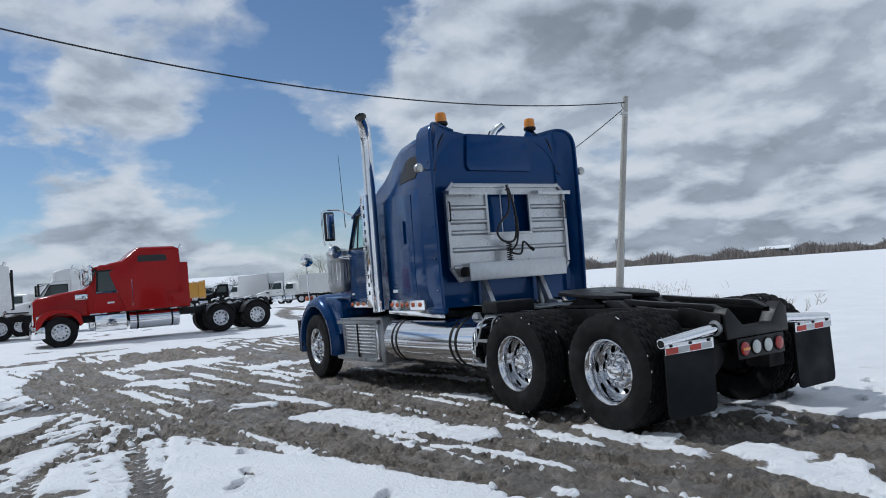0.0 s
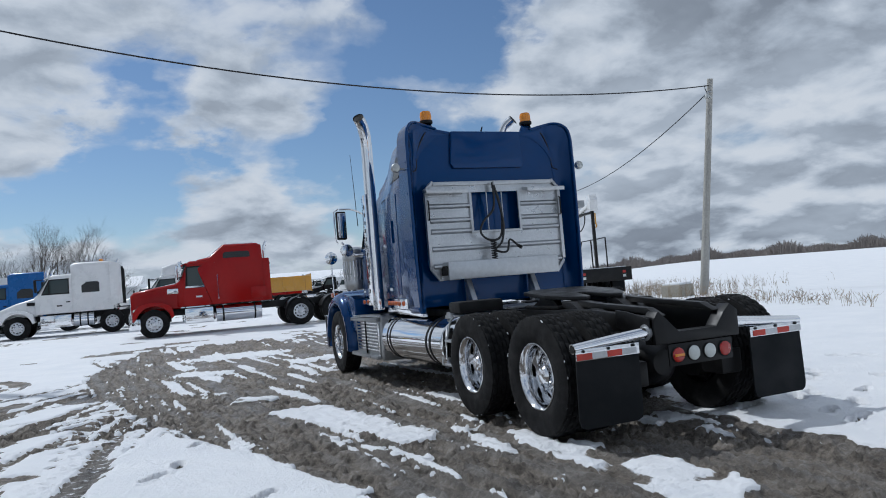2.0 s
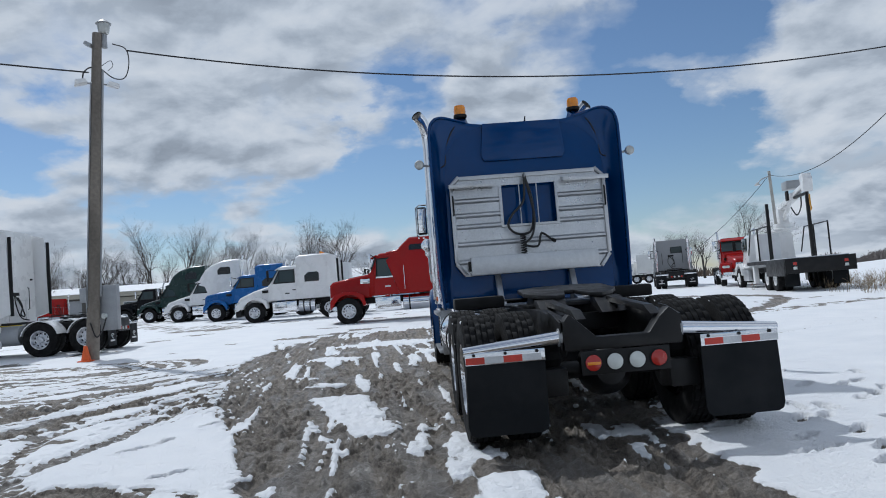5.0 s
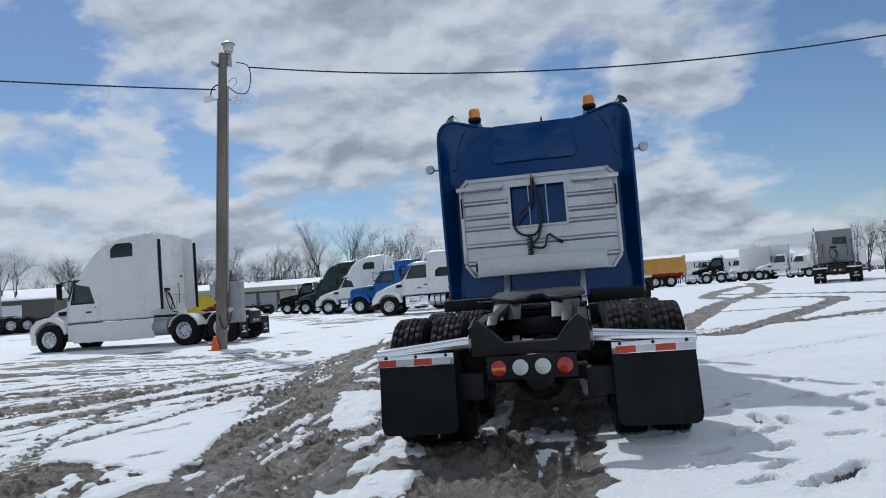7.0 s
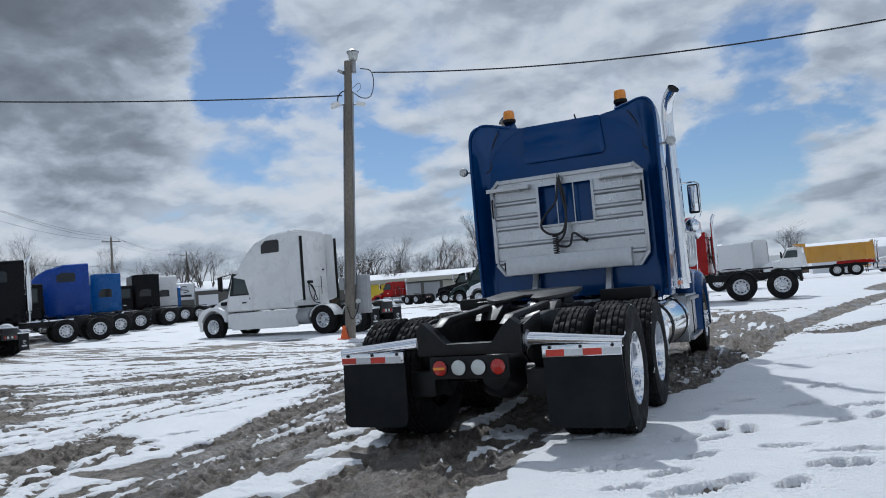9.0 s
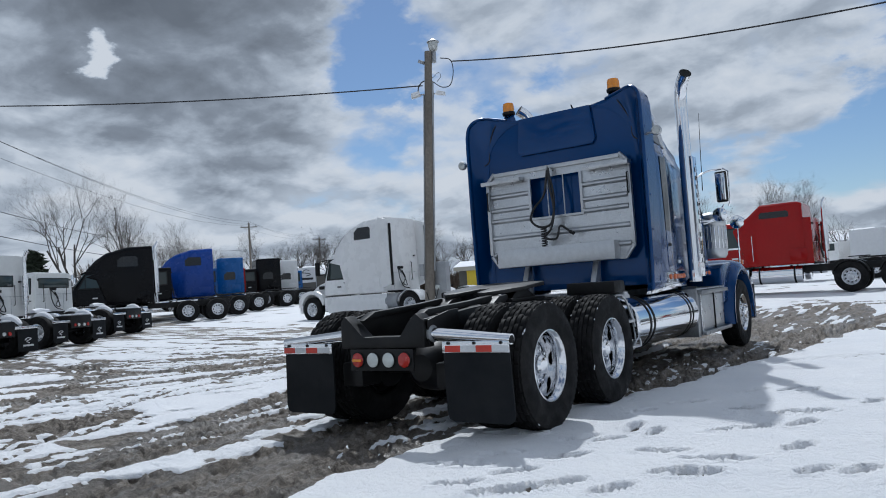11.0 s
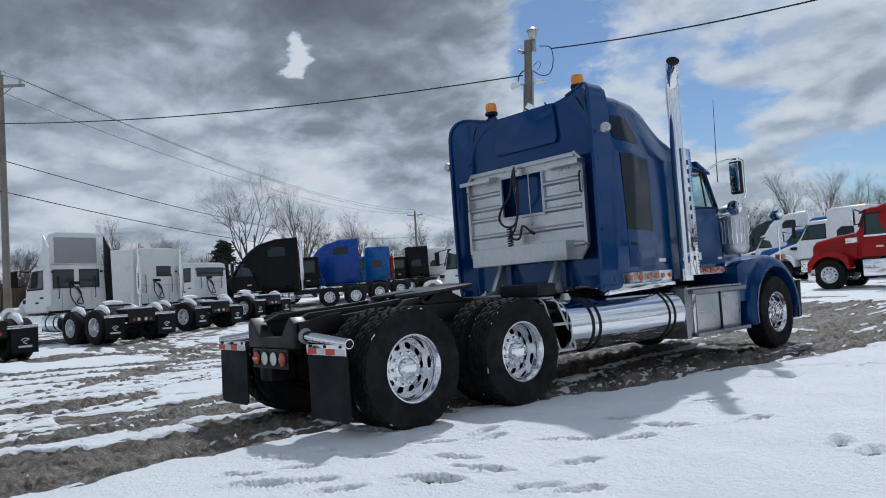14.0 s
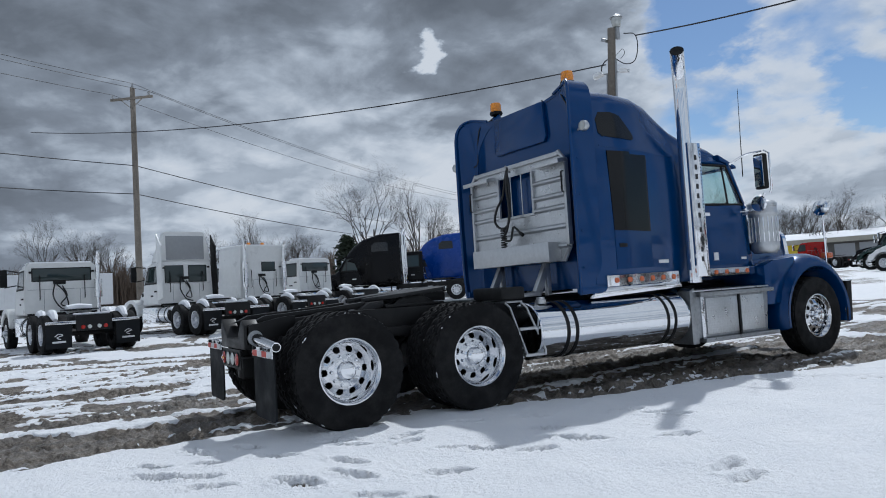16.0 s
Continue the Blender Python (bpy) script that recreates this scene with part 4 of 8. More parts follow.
    for s in (-1, 1):
        part("bracket", prism([(0.75, 1.05), (0.95, 1.17), (1.15, 1.17), (1.35, 1.05)], "x", s * 0.30, s * 0.38, 0.008), BLACK, fw)
        part("ramp", prism([(0.30, 1.05), (0.56, 1.16), (0.72, 1.16), (0.72, 1.10), (0.4, 1.03)], "x", s * 0.14, s * 0.40, 0.006), GREASE, fw)
    part("release_handle", tube([(-0.46, 1.1, 1.14), (-0.62, 1.1, 1.14), (-0.62, 1.16, 1.14)], 0.012, 8), GREASE, fw)
    part("base_plate", box(-0.45, 0.45, 0.72, 1.42, 1.055, 1.085, 0.004), BLACK, T)
    # mud flap hangers and flaps
    for s in (-1, 1):
        hang = part("flap_hanger", tube([(s * 0.46, -0.64, 0.865), (s * 0.80, -0.655, 0.84), (s * 1.20, -0.672, 0.812), (s * 1.212, -0.672, 0.811)], [0.052, 0.047, 0.041, 0.041], 20), CHROME, T, "tapered chrome mud flap hanger tube")
        # black disc over the tube end, painted as its shaded hollow
        part("tube_mouth", lathe([(s * 1.2125, 0.0), (s * 1.2145, 0.034)], "x", 20, (0, -0.672, 0.811)), HOLLOW_DARK, hang)
        part("end_clamp", lathe([(s * 0.452, 0.0), (s * 0.452, 0.07), (s * 0.475, 0.07), (s * 0.475, 0.0)], "x", 20, (0, -0.64, 0.865)), GALV, hang)
        for k in range(3):
            part("bolt", lathe([(-0.71, 0.013), (-0.722, 0.013), (-0.726, 0.0)], "y", 8, (s * (0.66 + 0.24 * k), 0, 0.79)), BLACK, hang)
        outline = [(0.60, 0.74), (1.20, 0.74), (1.215, 0.25), (1.20, 0.20), (1.16, 0.18), (0.66, 0.18), (0.62, 0.20), (0.605, 0.25)]
        flap = part("mud_flap", prism([(s * a, b) for a, b in outline], "y", -0.70, -0.685), FLAP, T, "plain black rubber mud flap")
        flap.matrix_basis = pose(0, 0, 0)
        part("retainer", box(s * 0.60 if s > 0 else -1.205, 1.205 if s > 0 else -0.60, -0.712, -0.70, 0.715, 0.805, 0.003), POLISHED, flap)
        for k in range(4):
            a = 0.63 + k * 0.143
            lo, hi = sorted((s * a, s * (a + 0.143)))
            part("reflective_tape", box(lo, hi, -0.7165, -0.7125, 0.722, 0.772), TAPERED if (k % 2 == 0) == (s > 0) else TAPEWHITE, flap, "red reflective tape" if (k % 2 == 0) == (s > 0) else "white reflective tape")
    # deck plate and quarter fenders
    part("deck_plate", box(-0.45, 0.45, 1.75, 2.62, 1.055, 1.075, 0.003), TREAD, T, "aluminium tread deck plate")
    for s in (-1, 1):
        part("fender_box", box(min(s * 0.55, s * 1.1), max(s * 0.55, s * 1.1), 1.72, 2.02, 1.06, 1.19, 0.03), DULL, T)
    # sleeper
    YS = [2.93, 3.12, 3.45, 3.90, 4.15, 4.40, 4.56, 4.74]
    WS = [1.19, 1.205, 1.185, 1.10, 1.055, 1.02, 0.995, 0.99]
    TS = [1.09, 1.09, 1.06, 0.98, 0.93, 0.90, 0.92, 0.94]
    HS = [3.36, 3.38, 3.40, 3.39, 3.33, 3.18, 3.05, 2.96]

    def sleeper_ring(y):
        w, t, h = np.interp(y, YS, WS), np.interp(y, YS, TS), np.interp(y, YS, HS)
        zm, r = min(2.66, h - 0.30), 0.17
        half = [(w - 0.03, 1.12), (w, 1.16), (w, 1.7), (w, 2.2), (w - 0.004, zm), (w - 0.012, zm + 0.03)]
        half += [(w - 0.012 + (t - w + 0.012) * q / 5, zm + 0.03 + (h - r - zm - 0.03) * q / 5) for q in range(1, 5)]
        for k in range(7):
            a = radians(15 * k)
            half.append((t - r + r * math.cos(a), h - r + r * math.sin(a)))
        return [(a, y, b) for a, b in half] + [(-a, y, b) for a, b in half[::-1]]

    sl = part("sleeper", rings([sleeper_ring(y) for y in [2.93, 3.02, 3.12, 3.3, 3.45, 3.6, 3.75, 3.90, 4.03, 4.15, 4.28, 4.40, 4.48, 4.56, 4.74]]), BLUE, T, "glossy dark blue sleeper box", 40)
    part("roof_panel", prism([(-0.50, 2.88), (0.50, 2.88), (0.54, 2.95), (0.50, 3.37), (-0.50, 3.37), (-0.54, 2.95)], "y", 2.885, 2.94, 0.02), BLUE, sl)
    for s in (-1, 1):
        path = [(1.175, 1.06), (1.195, 1.3), (1.208, 2.0), (1.212, 2.7), (1.21, 3.10), (1.205, 3.25), (1.18, 3.36), (1.12, 3.435), (1.03, 3.465), (0.92, 3.45), (0.72, 3.40), (0.50, 3.365)]
        back = [2.72, 2.71, 2.70, 2.70, 2.70, 2.705, 2.725, 2.77, 2.83, 2.88, 2.91, 2.915]
        ext = part("side_extender", strip([(s * a, b) for a, b in path], 0.035 * s, back, 3.02), BLUE, sl, "curved blue fairing wrapped round the sleeper corner")
        lip = spline([(s * (a - 0.018), c, b) for (a, b), c in zip(path[:-1], back)], 3)
        part("lip", tube(lip, 0.019, 8), BLUE, ext)
        wall = [(1.03, 1.06), (1.03, 1.3), (1.03, 2.0), (1.02, 2.7), (0.98, 2.98), (0.94, 3.07), (0.89, 3.13), (0.83, 3.19), (0.76, 3.24), (0.69, 3.28), (0.60, 3.31), (0.50, 3.33)]
        scoop = []
        for (ox, oz), yb, (ix, iz) in zip(path, back, wall):
            row = []
            for k in range(8):
                q = k / 7
                row.append((s * (ox - 0.012 + (ix - ox + 0.012) * q), yb + (2.924 - yb) * math.sin(q * math.pi / 2), oz - 0.008 + (iz - oz + 0.008) * q))
            scoop.append(row + [(a, b + 0.02, c) for a, b, c in row[::-1]])
        part("scoop", rings(scoop), BLUE, ext, "concave inside of the corner fairing")
        part("skirt", prism([(2.72, 1.07), (3.06, 1.07), (3.12, 1.14), (2.72, 1.14)], "x", s * 1.10, s * 1.185, 0.01), BLUE, ext)
        for z in (1.35, 1.75, 2.15, 2.55, 2.95):
            part("bolt", lathe([(0, 0.014), (s * 0.006, 0.012), (s * 0.008, 0.0)], "x", 8, (s * 1.210, 2.76, z)), BLUE, ext)
        # windows, doors and seams
        def on_side(y, z, out):
            w, t, h = np.interp(y, YS, WS), np.interp(y, YS, TS), np.interp(y, YS, HS)
            zm = min(2.66, h - 0.30)
            k = np.clip((z - zm - 0.03) / max(0.05, h - 0.17 - zm - 0.03), 0, 1)
            return (s * (w - (0.012 if z > zm else 0) + (t - w) * k + out), y, z)

        def side_panel(poly, out, thick):
            return sheet(poly, lambda y, z: on_side(y, z, out), lambda y, z: on_side(y, z, out - thick))

        part("upper_window", side_panel([(3.13, 2.86), (3.13, 3.02), (3.20, 3.11), (3.40, 3.13), (3.56, 3.10), (3.72, 2.90), (3.74, 2.84), (3.70, 2.81), (3.18, 2.82)], 0.012, 0.05), SIDEGLASS, sl, "dark tinted upper sleeper window")
        if s > 0:
            part("side_window", side_panel([(3.24, 1.75), (3.20, 2.65), (3.92, 2.67), (3.90, 1.74)], 0.006, 0.05), SIDEGLASS, sl, "large dark sleeper side window")
            part("door_seam", side_panel([(3.24, 1.31), (3.24, 1.74), (3.90, 1.735), (3.90, 1.32)], 0.005, 0.03), BLUE, sl)
            part("door_latch", side_panel([(3.30, 1.56), (3.30, 1.60), (3.42, 1.60), (3.42, 1.56)], 0.012, 0.03), DULL, sl)
        else:
            part("side_door", side_panel([(3.30, 1.30), (3.28, 2.62), (3.85, 2.64), (3.85, 1.30)], 0.005, 0.04), BLUE, sl)
            part("door_handle", side_panel([(3.54, 2.0), (3.54, 2.30), (3.58, 2.30), (3.58, 2.0)], 0.03, 0.06), BLUE, sl)
        part("badge", side_panel([(4.02, 1.36), (4.02, 1.40), (4.22, 1.40), (4.22, 1.36)], 0.006, 0.02), BARSWHITE, sl)
        part("seam", side_panel([(3.10, 2.70), (3.10, 2.715), (4.45, 2.66), (4.45, 2.645)], 0.004, 0.02), BLUE, sl)
        # lamp panel under the sleeper
        lp = part("lamp_panel", side_panel([(3.06, 1.125), (3.06, 1.245), (4.40, 1.255), (4.40, 1.135)], 0.02, 0.05), CHROME, T, "chrome side panel with amber marker lamps")
        for k in range(6):
            y = 3.2 + k * 0.215
            c = on_side(y, 1.19, 0.02)
            part("marker_lamp", lathe([(0, 0.032), (s * 0.012, 0.030), (s * 0.02, 0.018), (s * 0.022, 0.0)], "x", 14, c), ORANGELENS, lp, "small amber marker lamp")
        part("skirt_panel", prism([(3.0, 1.0), (3.06, 1.125), (4.42, 1.135), (4.42, 1.06)], "x", s * 0.98, s * 1.04, 0.004), CHROME, T)
        # work lamp and beacon
    for s in (-1, 1):
        lamp = part("work_lamp", lathe([(2.74, 0.0), (2.745, 0.052), (2.765, 0.060), (2.80, 0.055), (2.83, 0.03), (2.835, 0.0)], "y", 22, (s * 1.335, 0, 2.875)), ALU, T, "round work lamp on a short arm")
        part("lens", lathe([(2.742, 0.050), (2.734, 0.030), (2.732, 0.0)], "y", 22, (s * 1.335, 0, 2.875)), LAMPLENS, lamp)
        part("arm", tube([(s * 1.21, 2.80, 2.86), (s * 1.29, 2.80, 2.87)], 0.014, 8), GALV, lamp)
        b = part("beacon", lathe([(3.51, 0.082), (3.525, 0.088), (3.55, 0.085), (3.555, 0.0)], "z", 22, (s * 0.745, 3.10, 0)), DULL, T, "amber rotating beacon on the roof corner")
        part("lens", lathe([(3.552, 0.075), (3.60, 0.077), (3.64, 0.074), (3.668, 0.066), (3.675, 0.05), (3.677, 0.0)], "z", 22, (s * 0.745, 3.10, 0)), AMBER, b)
        part("bracket", loft([(3.02, 0.10, 0.06, 3.34, 3.45, 0.03), (3.10, 0.12, 0.08, 3.34, 3.512, 0.03), (3.22, 0.10, 0.05, 3.34, 3.42, 0.03)]), BLUE, b).location = (s * 0.745, 0, 0)
        part("wiring", tube(spline([(s * 0.74, 3.02, 3.44), (s * 0.86, 2.90, 3.34), (s * 0.98, 2.925, 3.1), (s * 1.0, 2.925, 2.9), (s * 1.07, 2.90, 2.84)], 5), 0.009, 6), HOSE, b)
    part("roof_antenna", tube([(0.12, 3.32, 3.36), (0.12, 3.28, 3.42), (0.12, 3.20, 3.50)], [0.022, 0.014, 0.008], 8), BLACK, T)
    # headache rack
    rk = part("headache_rack", rack_panel(), TREAD, T, "aluminium headache rack with ribs and a window")
    for z in (1.62, 1.84, 2.06, 2.20, 2.38):
        for x0, x1 in ((-0.93, -0.37), (0.37, 0.93)) if z > 2.04 else ((-0.93, 0.93),):
            part("rib", prism([(2.80, z - 0.035), (2.765, z - 0.012), (2.765, z + 0.012), (2.80, z + 0.035)], "x", x0, x1, 0.004), ALU, rk)
    for s in (-1, 1):
        part("post", box(min(s * 0.94, s * 0.985), max(s * 0.94, s * 0.985), 2.76, 2.82, 1.62, 2.58, 0.006), ALU, rk)
        part("corner_bar", tube([(s * 0.965, 2.785, 1.60), (s * 0.85, 2.785, 1.45)], 0.026, 8), ALU, rk)
        part("corner_bar", tube([(s * 0.965, 2.785, 2.58), (s * 0.86, 2.785, 2.69)], 0.026, 8), ALU, rk)
        part("lamp_shelf", prism([(2.66, 2.53), (2.80, 2.56), (2.80, 2.60), (2.655, 2.58)], "x", s * 0.43, s * 1.0, 0.004), TREAD, rk, "tread plate shelf")
        part("leg", prism([(2.80, 1.46), (2.87, 1.46), (2.70, 1.06), (2.44, 1.06), (2.46, 1.10), (2.62, 1.12)], "x", s * 0.43, s * 0.50, 0.006), ALU, rk)
        part("brace", box(min(s * 0.43, s * 0.49), max(s * 0.43, s * 0.49), 2.80, 2.86, 1.06, 1.46, 0.005), ALU, rk)
        part("handle", tube([(s * 0.955, 2.755, 2.45), (s * 0.955, 2.73, 2.44), (s * 0.955, 2.73, 2.22), (s * 0.955, 2.755, 2.21)], 0.010, 8), DULL, rk)
        for i in range(2):
            part("window_frame", box(min(s * 0.335, s * 0.37), max(s * 0.335, s * 0.37), 2.77, 2.80, 2.04, 2.55, 0.004), ALU, rk) if i == 0 else part("window_bar", tube([(s * 0.11, 2.80, 2.04), (s * 0.11, 2.80, 2.55)], 0.008, 8), ALU, rk)
    part("top_rail", box(-0.86, 0.86, 2.765, 2.80, 2.64, 2.69, 0.006), ALU, rk)
    part("window_rail", box(-0.37, 0.37, 2.77, 2.80, 2.02, 2.05, 0.004), ALU, rk)
    part("tray", box(-0.80, 0.78, 2.62, 2.80, 1.44, 1.665, 0.008), ALU, rk, "flat aluminium chain tray")
    part("tray_end", box(-0.825, -0.80, 2.64, 2.80, 1.50, 1.62, 0.006), DULL, rk)
    # hoses
    hose = part("air_hose", tube(spline([(-0.05, 2.72, 2.66), (-0.06, 2.68, 2.5), (-0.10, 2.66, 2.30), (-0.24, 2.66, 2.16), (-0.30, 2.66, 2.02), (-0.20, 2.66, 1.92), (-0.04, 2.66, 1.93), (0.02, 2.67, 2.10), (0.02, 2.68, 2.35), (-0.04, 2.70, 2.62)], 7), 0.015, 8), HOSE, T, "black coiled air hoses hung on the rack")
    part("hose", tube(spline([(-0.04, 2.71, 2.64), (-0.01, 2.66, 2.40), (0.03, 2.65, 2.1), (-0.02, 2.64, 1.88), (-0.12, 2.64, 1.78), (0.04, 2.64, 1.75), (0.10, 2.65, 1.90), (0.22, 2.66, 1.82)], 7), 0.014, 8), HOSE, hose)
    part("hook", tube([(-0.045, 2.76, 2.60), (-0.045, 2.70, 2.62), (-0.045, 2.69, 2.68)], 0.010, 6), GALV, hose)
    coil = [(-0.13 + 0.035 * math.cos(k * 0.9), 2.66 + 0.035 * math.sin(k * 0.9), 1.90 - k * 0.0042) for k in range(62)]
    part("coil", tube(coil, 0.008, 6), HOSE, hose)
    part("plug", tube([(0.22, 2.66, 1.82), (0.27, 2.66, 1.79)], 0.022, 8), DULL, hose)
    # cab
    cab = part("cab", loft([(4.70, 0.985, 0.955, 1.18, 2.06, 0.03), (5.72, 0.97, 0.945, 1.18, 2.06, 0.03), (5.87, 0.96, 0.93, 1.18, 2.03, 0.03), (5.98, 0.90, 0.86, 1.18, 1.95, 0.06)], n=5), BLUE, T, "dark blue cab with a visor", 40)
    part("roof", loft([(4.66, 0.90, 0.84, 2.61, 2.94, 0.12), (5.10, 0.90, 0.82, 2.61, 2.91, 0.12), (5.40, 0.895, 0.80, 2.61, 2.86, 0.12), (5.58, 0.885, 0.79, 2.61, 2.76, 0.06), (5.68, 0.87, 0.80, 2.61, 2.68, 0.02)], n=7), BLUE, cab)
    part("rear_wall", rings([section(y, 0.955, 0.895, 2.04, 2.64, 0.02) for y in (4.68, 4.74)]), BLUE, cab)
    # white panel added to brighten the cab seen through its windows
    part("headliner", box(-0.84, 0.84, 4.76, 5.60, 2.585, 2.605, 0.004), SIGNW, cab)
    part("dashboard", loft([(5.50, 0.86, 0.84, 1.95, 2.10, 0.04), (5.80, 0.88, 0.86, 1.95, 2.08, 0.03)]), DULL, cab)
    part("visor", prism([(5.50, 2.76), (5.84, 2.62), (5.85, 2.585), (5.52, 2.68)], "x", -0.86, 0.86, 0.01), BLUE, cab, "blue drop visor")
    part("windshield", rings([[(-0.83, 5.665, 2.63), (0.83, 5.665, 2.63), (0.89, 5.875, 2.03), (-0.89, 5.875, 2.03)], [(-0.83, 5.655, 2.63), (0.83, 5.655, 2.63), (0.89, 5.865, 2.03), (-0.89, 5.865, 2.03)]]), CABGLASS, cab)
    for s in (-1, 1):
        part("pillar", tube([(s * 0.92, 5.84, 2.03), (s * 0.86, 5.63, 2.64)], 0.04, 8), BLUE, cab)
        part("pillar", prism([(4.70, 2.04), (4.70, 2.64), (4.93, 2.64), (4.95, 2.04)], "x", s * 0.86, s * 0.925, 0.006), BLUE, cab)
        seat = part("seat", box(s * 0.48 - 0.24, s * 0.48 + 0.24, 4.95, 5.10, 1.7, 2.22, 0.05), GREYP, cab)
        part("headrest", box(s * 0.48 - 0.13, s * 0.48 + 0.13, 4.94, 5.04, 2.21, 2.36, 0.04), GREYP, seat)
    part("steering_wheel", tube([(-0.48 + 0.22 * math.cos(a * 0.3142), 5.45 + 0.06 * math.sin(a * 0.3142), 2.12 + 0.21 * math.sin(a * 0.3142)) for a in range(21)], 0.016, 6), DULL, cab)
    for k in range(5):
        part("roof_marker", prism([(5.36, 2.85), (5.48, 2.82), (5.46, 2.89), (5.38, 2.91)], "x", -0.6 + 0.3 * k - 0.04, -0.6 + 0.3 * k + 0.04, 0.008), AMBER, cab)
    for s in (-1, 1):
        def x_at(z):
            return s * np.interp(z, [1.2, 1.9, 2.6], [0.986, 0.965, 0.885])

        def cab_panel(poly, out, thick):
            return sheet(poly, lambda y, z: (x_at(z) + s * out, y, z), lambda y, z: (x_at(z) + s * (out - thick), y, z))

        door = part("door", cab_panel([(4.86, 1.30), (4.86, 2.07), (5.74, 2.07), (5.76, 1.30)], 0.012, 0.04), BLUE, cab, "blue cab door")
        part("window", cab_panel([(4.96, 2.06), (4.96, 2.61), (5.58, 2.61), (5.79, 2.08)], 0.006, 0.008), CABGLASS, door, "clear door window")
        edge = [(4.96, 2.075), (4.96, 2.605), (5.575, 2.605), (5.785, 2.085), (4.96, 2.075)]
        part("window_frame", tube([(x_at(z) + s * 0.006, y, z) for y, z in edge], 0.020, 6), DULL, door)
        part("quarter_bar", tube([(x_at(z) + s * 0.006, y, z) for y, z in ((5.50, 2.08), (5.50, 2.60))], 0.012, 6), DULL, door)
        part("door_handle", cab_panel([(4.92, 1.93), (4.92, 1.97), (5.08, 1.97), (5.08, 1.93)], 0.04, 0.04), CHROME, door)
        part("badge", cab_panel([(5.10, 1.36), (5.10, 1.46), (5.18, 1.46), (5.18, 1.36)], 0.02, 0.03), BARSWHITE, door)
        part("badge", cab_panel([(5.62, 1.36), (5.62, 1.39), (5.72, 1.39), (5.72, 1.36)], 0.02, 0.03), BARSWHITE, door)
        strip2 = part("lamp_panel", cab_panel([(4.78, 1.16), (4.78, 1.26), (5.85, 1.255), (5.85, 1.165)], 0.025, 0.05), CHROME, T, "chrome panel with marker lamps under the door")
        for k in range(5):
            part("marker_lamp", lathe([(0, 0.030), (s * 0.012, 0.028), (s * 0.02, 0.015), (s * 0.022, 0.0)], "x", 12, (s * 1.01, 4.9 + k * 0.2, 1.21)), ORANGELENS, strip2)
        # mirrors
        mir = part("mirror", box(min(s * 1.20, s * 1.36), max(s * 1.20, s * 1.36), 5.73, 5.82, 2.24, 2.70, 0.03, seg=3), DULL, T, "tall black mirror in a chrome tube bracket")
        part("glass", box(min(s * 1.215, s * 1.345), max(s * 1.215, s * 1.345), 5.722, 5.734, 2.27, 2.67, 0.004), MIRROR, mir)
        part("bracket", tube(spline([(s * 0.93, 5.62, 2.62), (s * 1.10, 5.72, 2.72), (s * 1.28, 5.82, 2.74)], 4), 0.014, 8), CHROME, mir)
        part("bracket", tube(spline([(s * 0.96, 5.72, 1.98), (s * 1.12, 5.78, 2.0), (s * 1.28, 5.82, 2.20)], 4), 0.014, 8), CHROME, mir)
        part("bracket", tube([(s * 1.345, 5.83, 2.18), (s * 1.375, 5.83, 2.25), (s * 1.375, 5.83, 2.70), (s * 1.30, 5.83, 2.75)], 0.012, 8), CHROME, mir)
        rm = part("convex_mirror", lathe([(5.73, 0.0), (5.735, 0.06), (5.75, 0.10), (5.77, 0.108), (5.80, 0.09), (5.84, 0.03), (5.85, 0.0)], "y", 24, (s * 1.22, 0, 2.06)), CHROME, T, "round convex mirror")
        part("glass", lathe([(5.738, 0.096), (5.726, 0.05), (5.722, 0.0)], "y", 24, (s * 1.22, 0, 2.06)), MIRROR, rm)
        part("bracket", tube([(s * 1.22, 5.80, 2.06), (s * 1.15, 5.80, 1.98), (s * 0.98, 5.74, 1.94)], 0.012, 8), CHROME, rm)
        # exhaust stack with its shield
        st = part("exhaust_pipe", tube([(s * 1.13, 4.56, 1.10), (s * 1.13, 4.56, 2.8), (s * 1.13, 4.56, 3.42)] + [tuple(p) for p in spline([(s * 1.13, 4.56, 3.48), (s * 1.145, 4.54, 3.66), (s * 1.195, 4.48, 3.81), (s * 1.275, 4.385, 3.90)], 5)], 0.083, 20, cap=False), CHROME, T, "tall curved chrome exhaust stack")
        tip = Vector((s * 0.58, -0.69, 0.62)).normalized()
        c = Vector((s * 1.273, 4.387, 3.898))
        # black disc closing the pipe, in place of the shade inside it
        part("mouth", tube([c - tip * 0.012, c - tip * 0.003], 0.0825, 20), HOLLOW_DARK, st, "black disc for the dark inside of the pipe")
        sh = part("heat_shield", prism([(4.52, 1.17), (4.72, 1.17), (4.72, 2.80), (4.52, 2.80)], "x", s * 1.205, s * 1.225, 0.004), CHROME, st, "slotted chrome heat shield with dark lettering")
        part("side", box(min(s * 1.09, s * 1.222), max(s * 1.09, s * 1.222), 4.70, 4.725, 1.17, 2.80, 0.004), POLISHED, sh)
        part("side", box(min(s * 1.09, s * 1.222), max(s * 1.09, s * 1.222), 4.505, 4.525, 1.17, 2.80, 0.004), POLISHED, sh)
        for k in range(11):
            z = 2.62 - k * 0.118 - (0.06 if k > 6 else 0)
            part("letter_bar", box(min(s * 1.226, s * 1.229), max(s * 1.226, s * 1.229), 4.60, 4.638, z - 0.030, z + 0.030), BARSDARK, sh)
        for k in range(38):
            z = 1.22 + k * 0.041
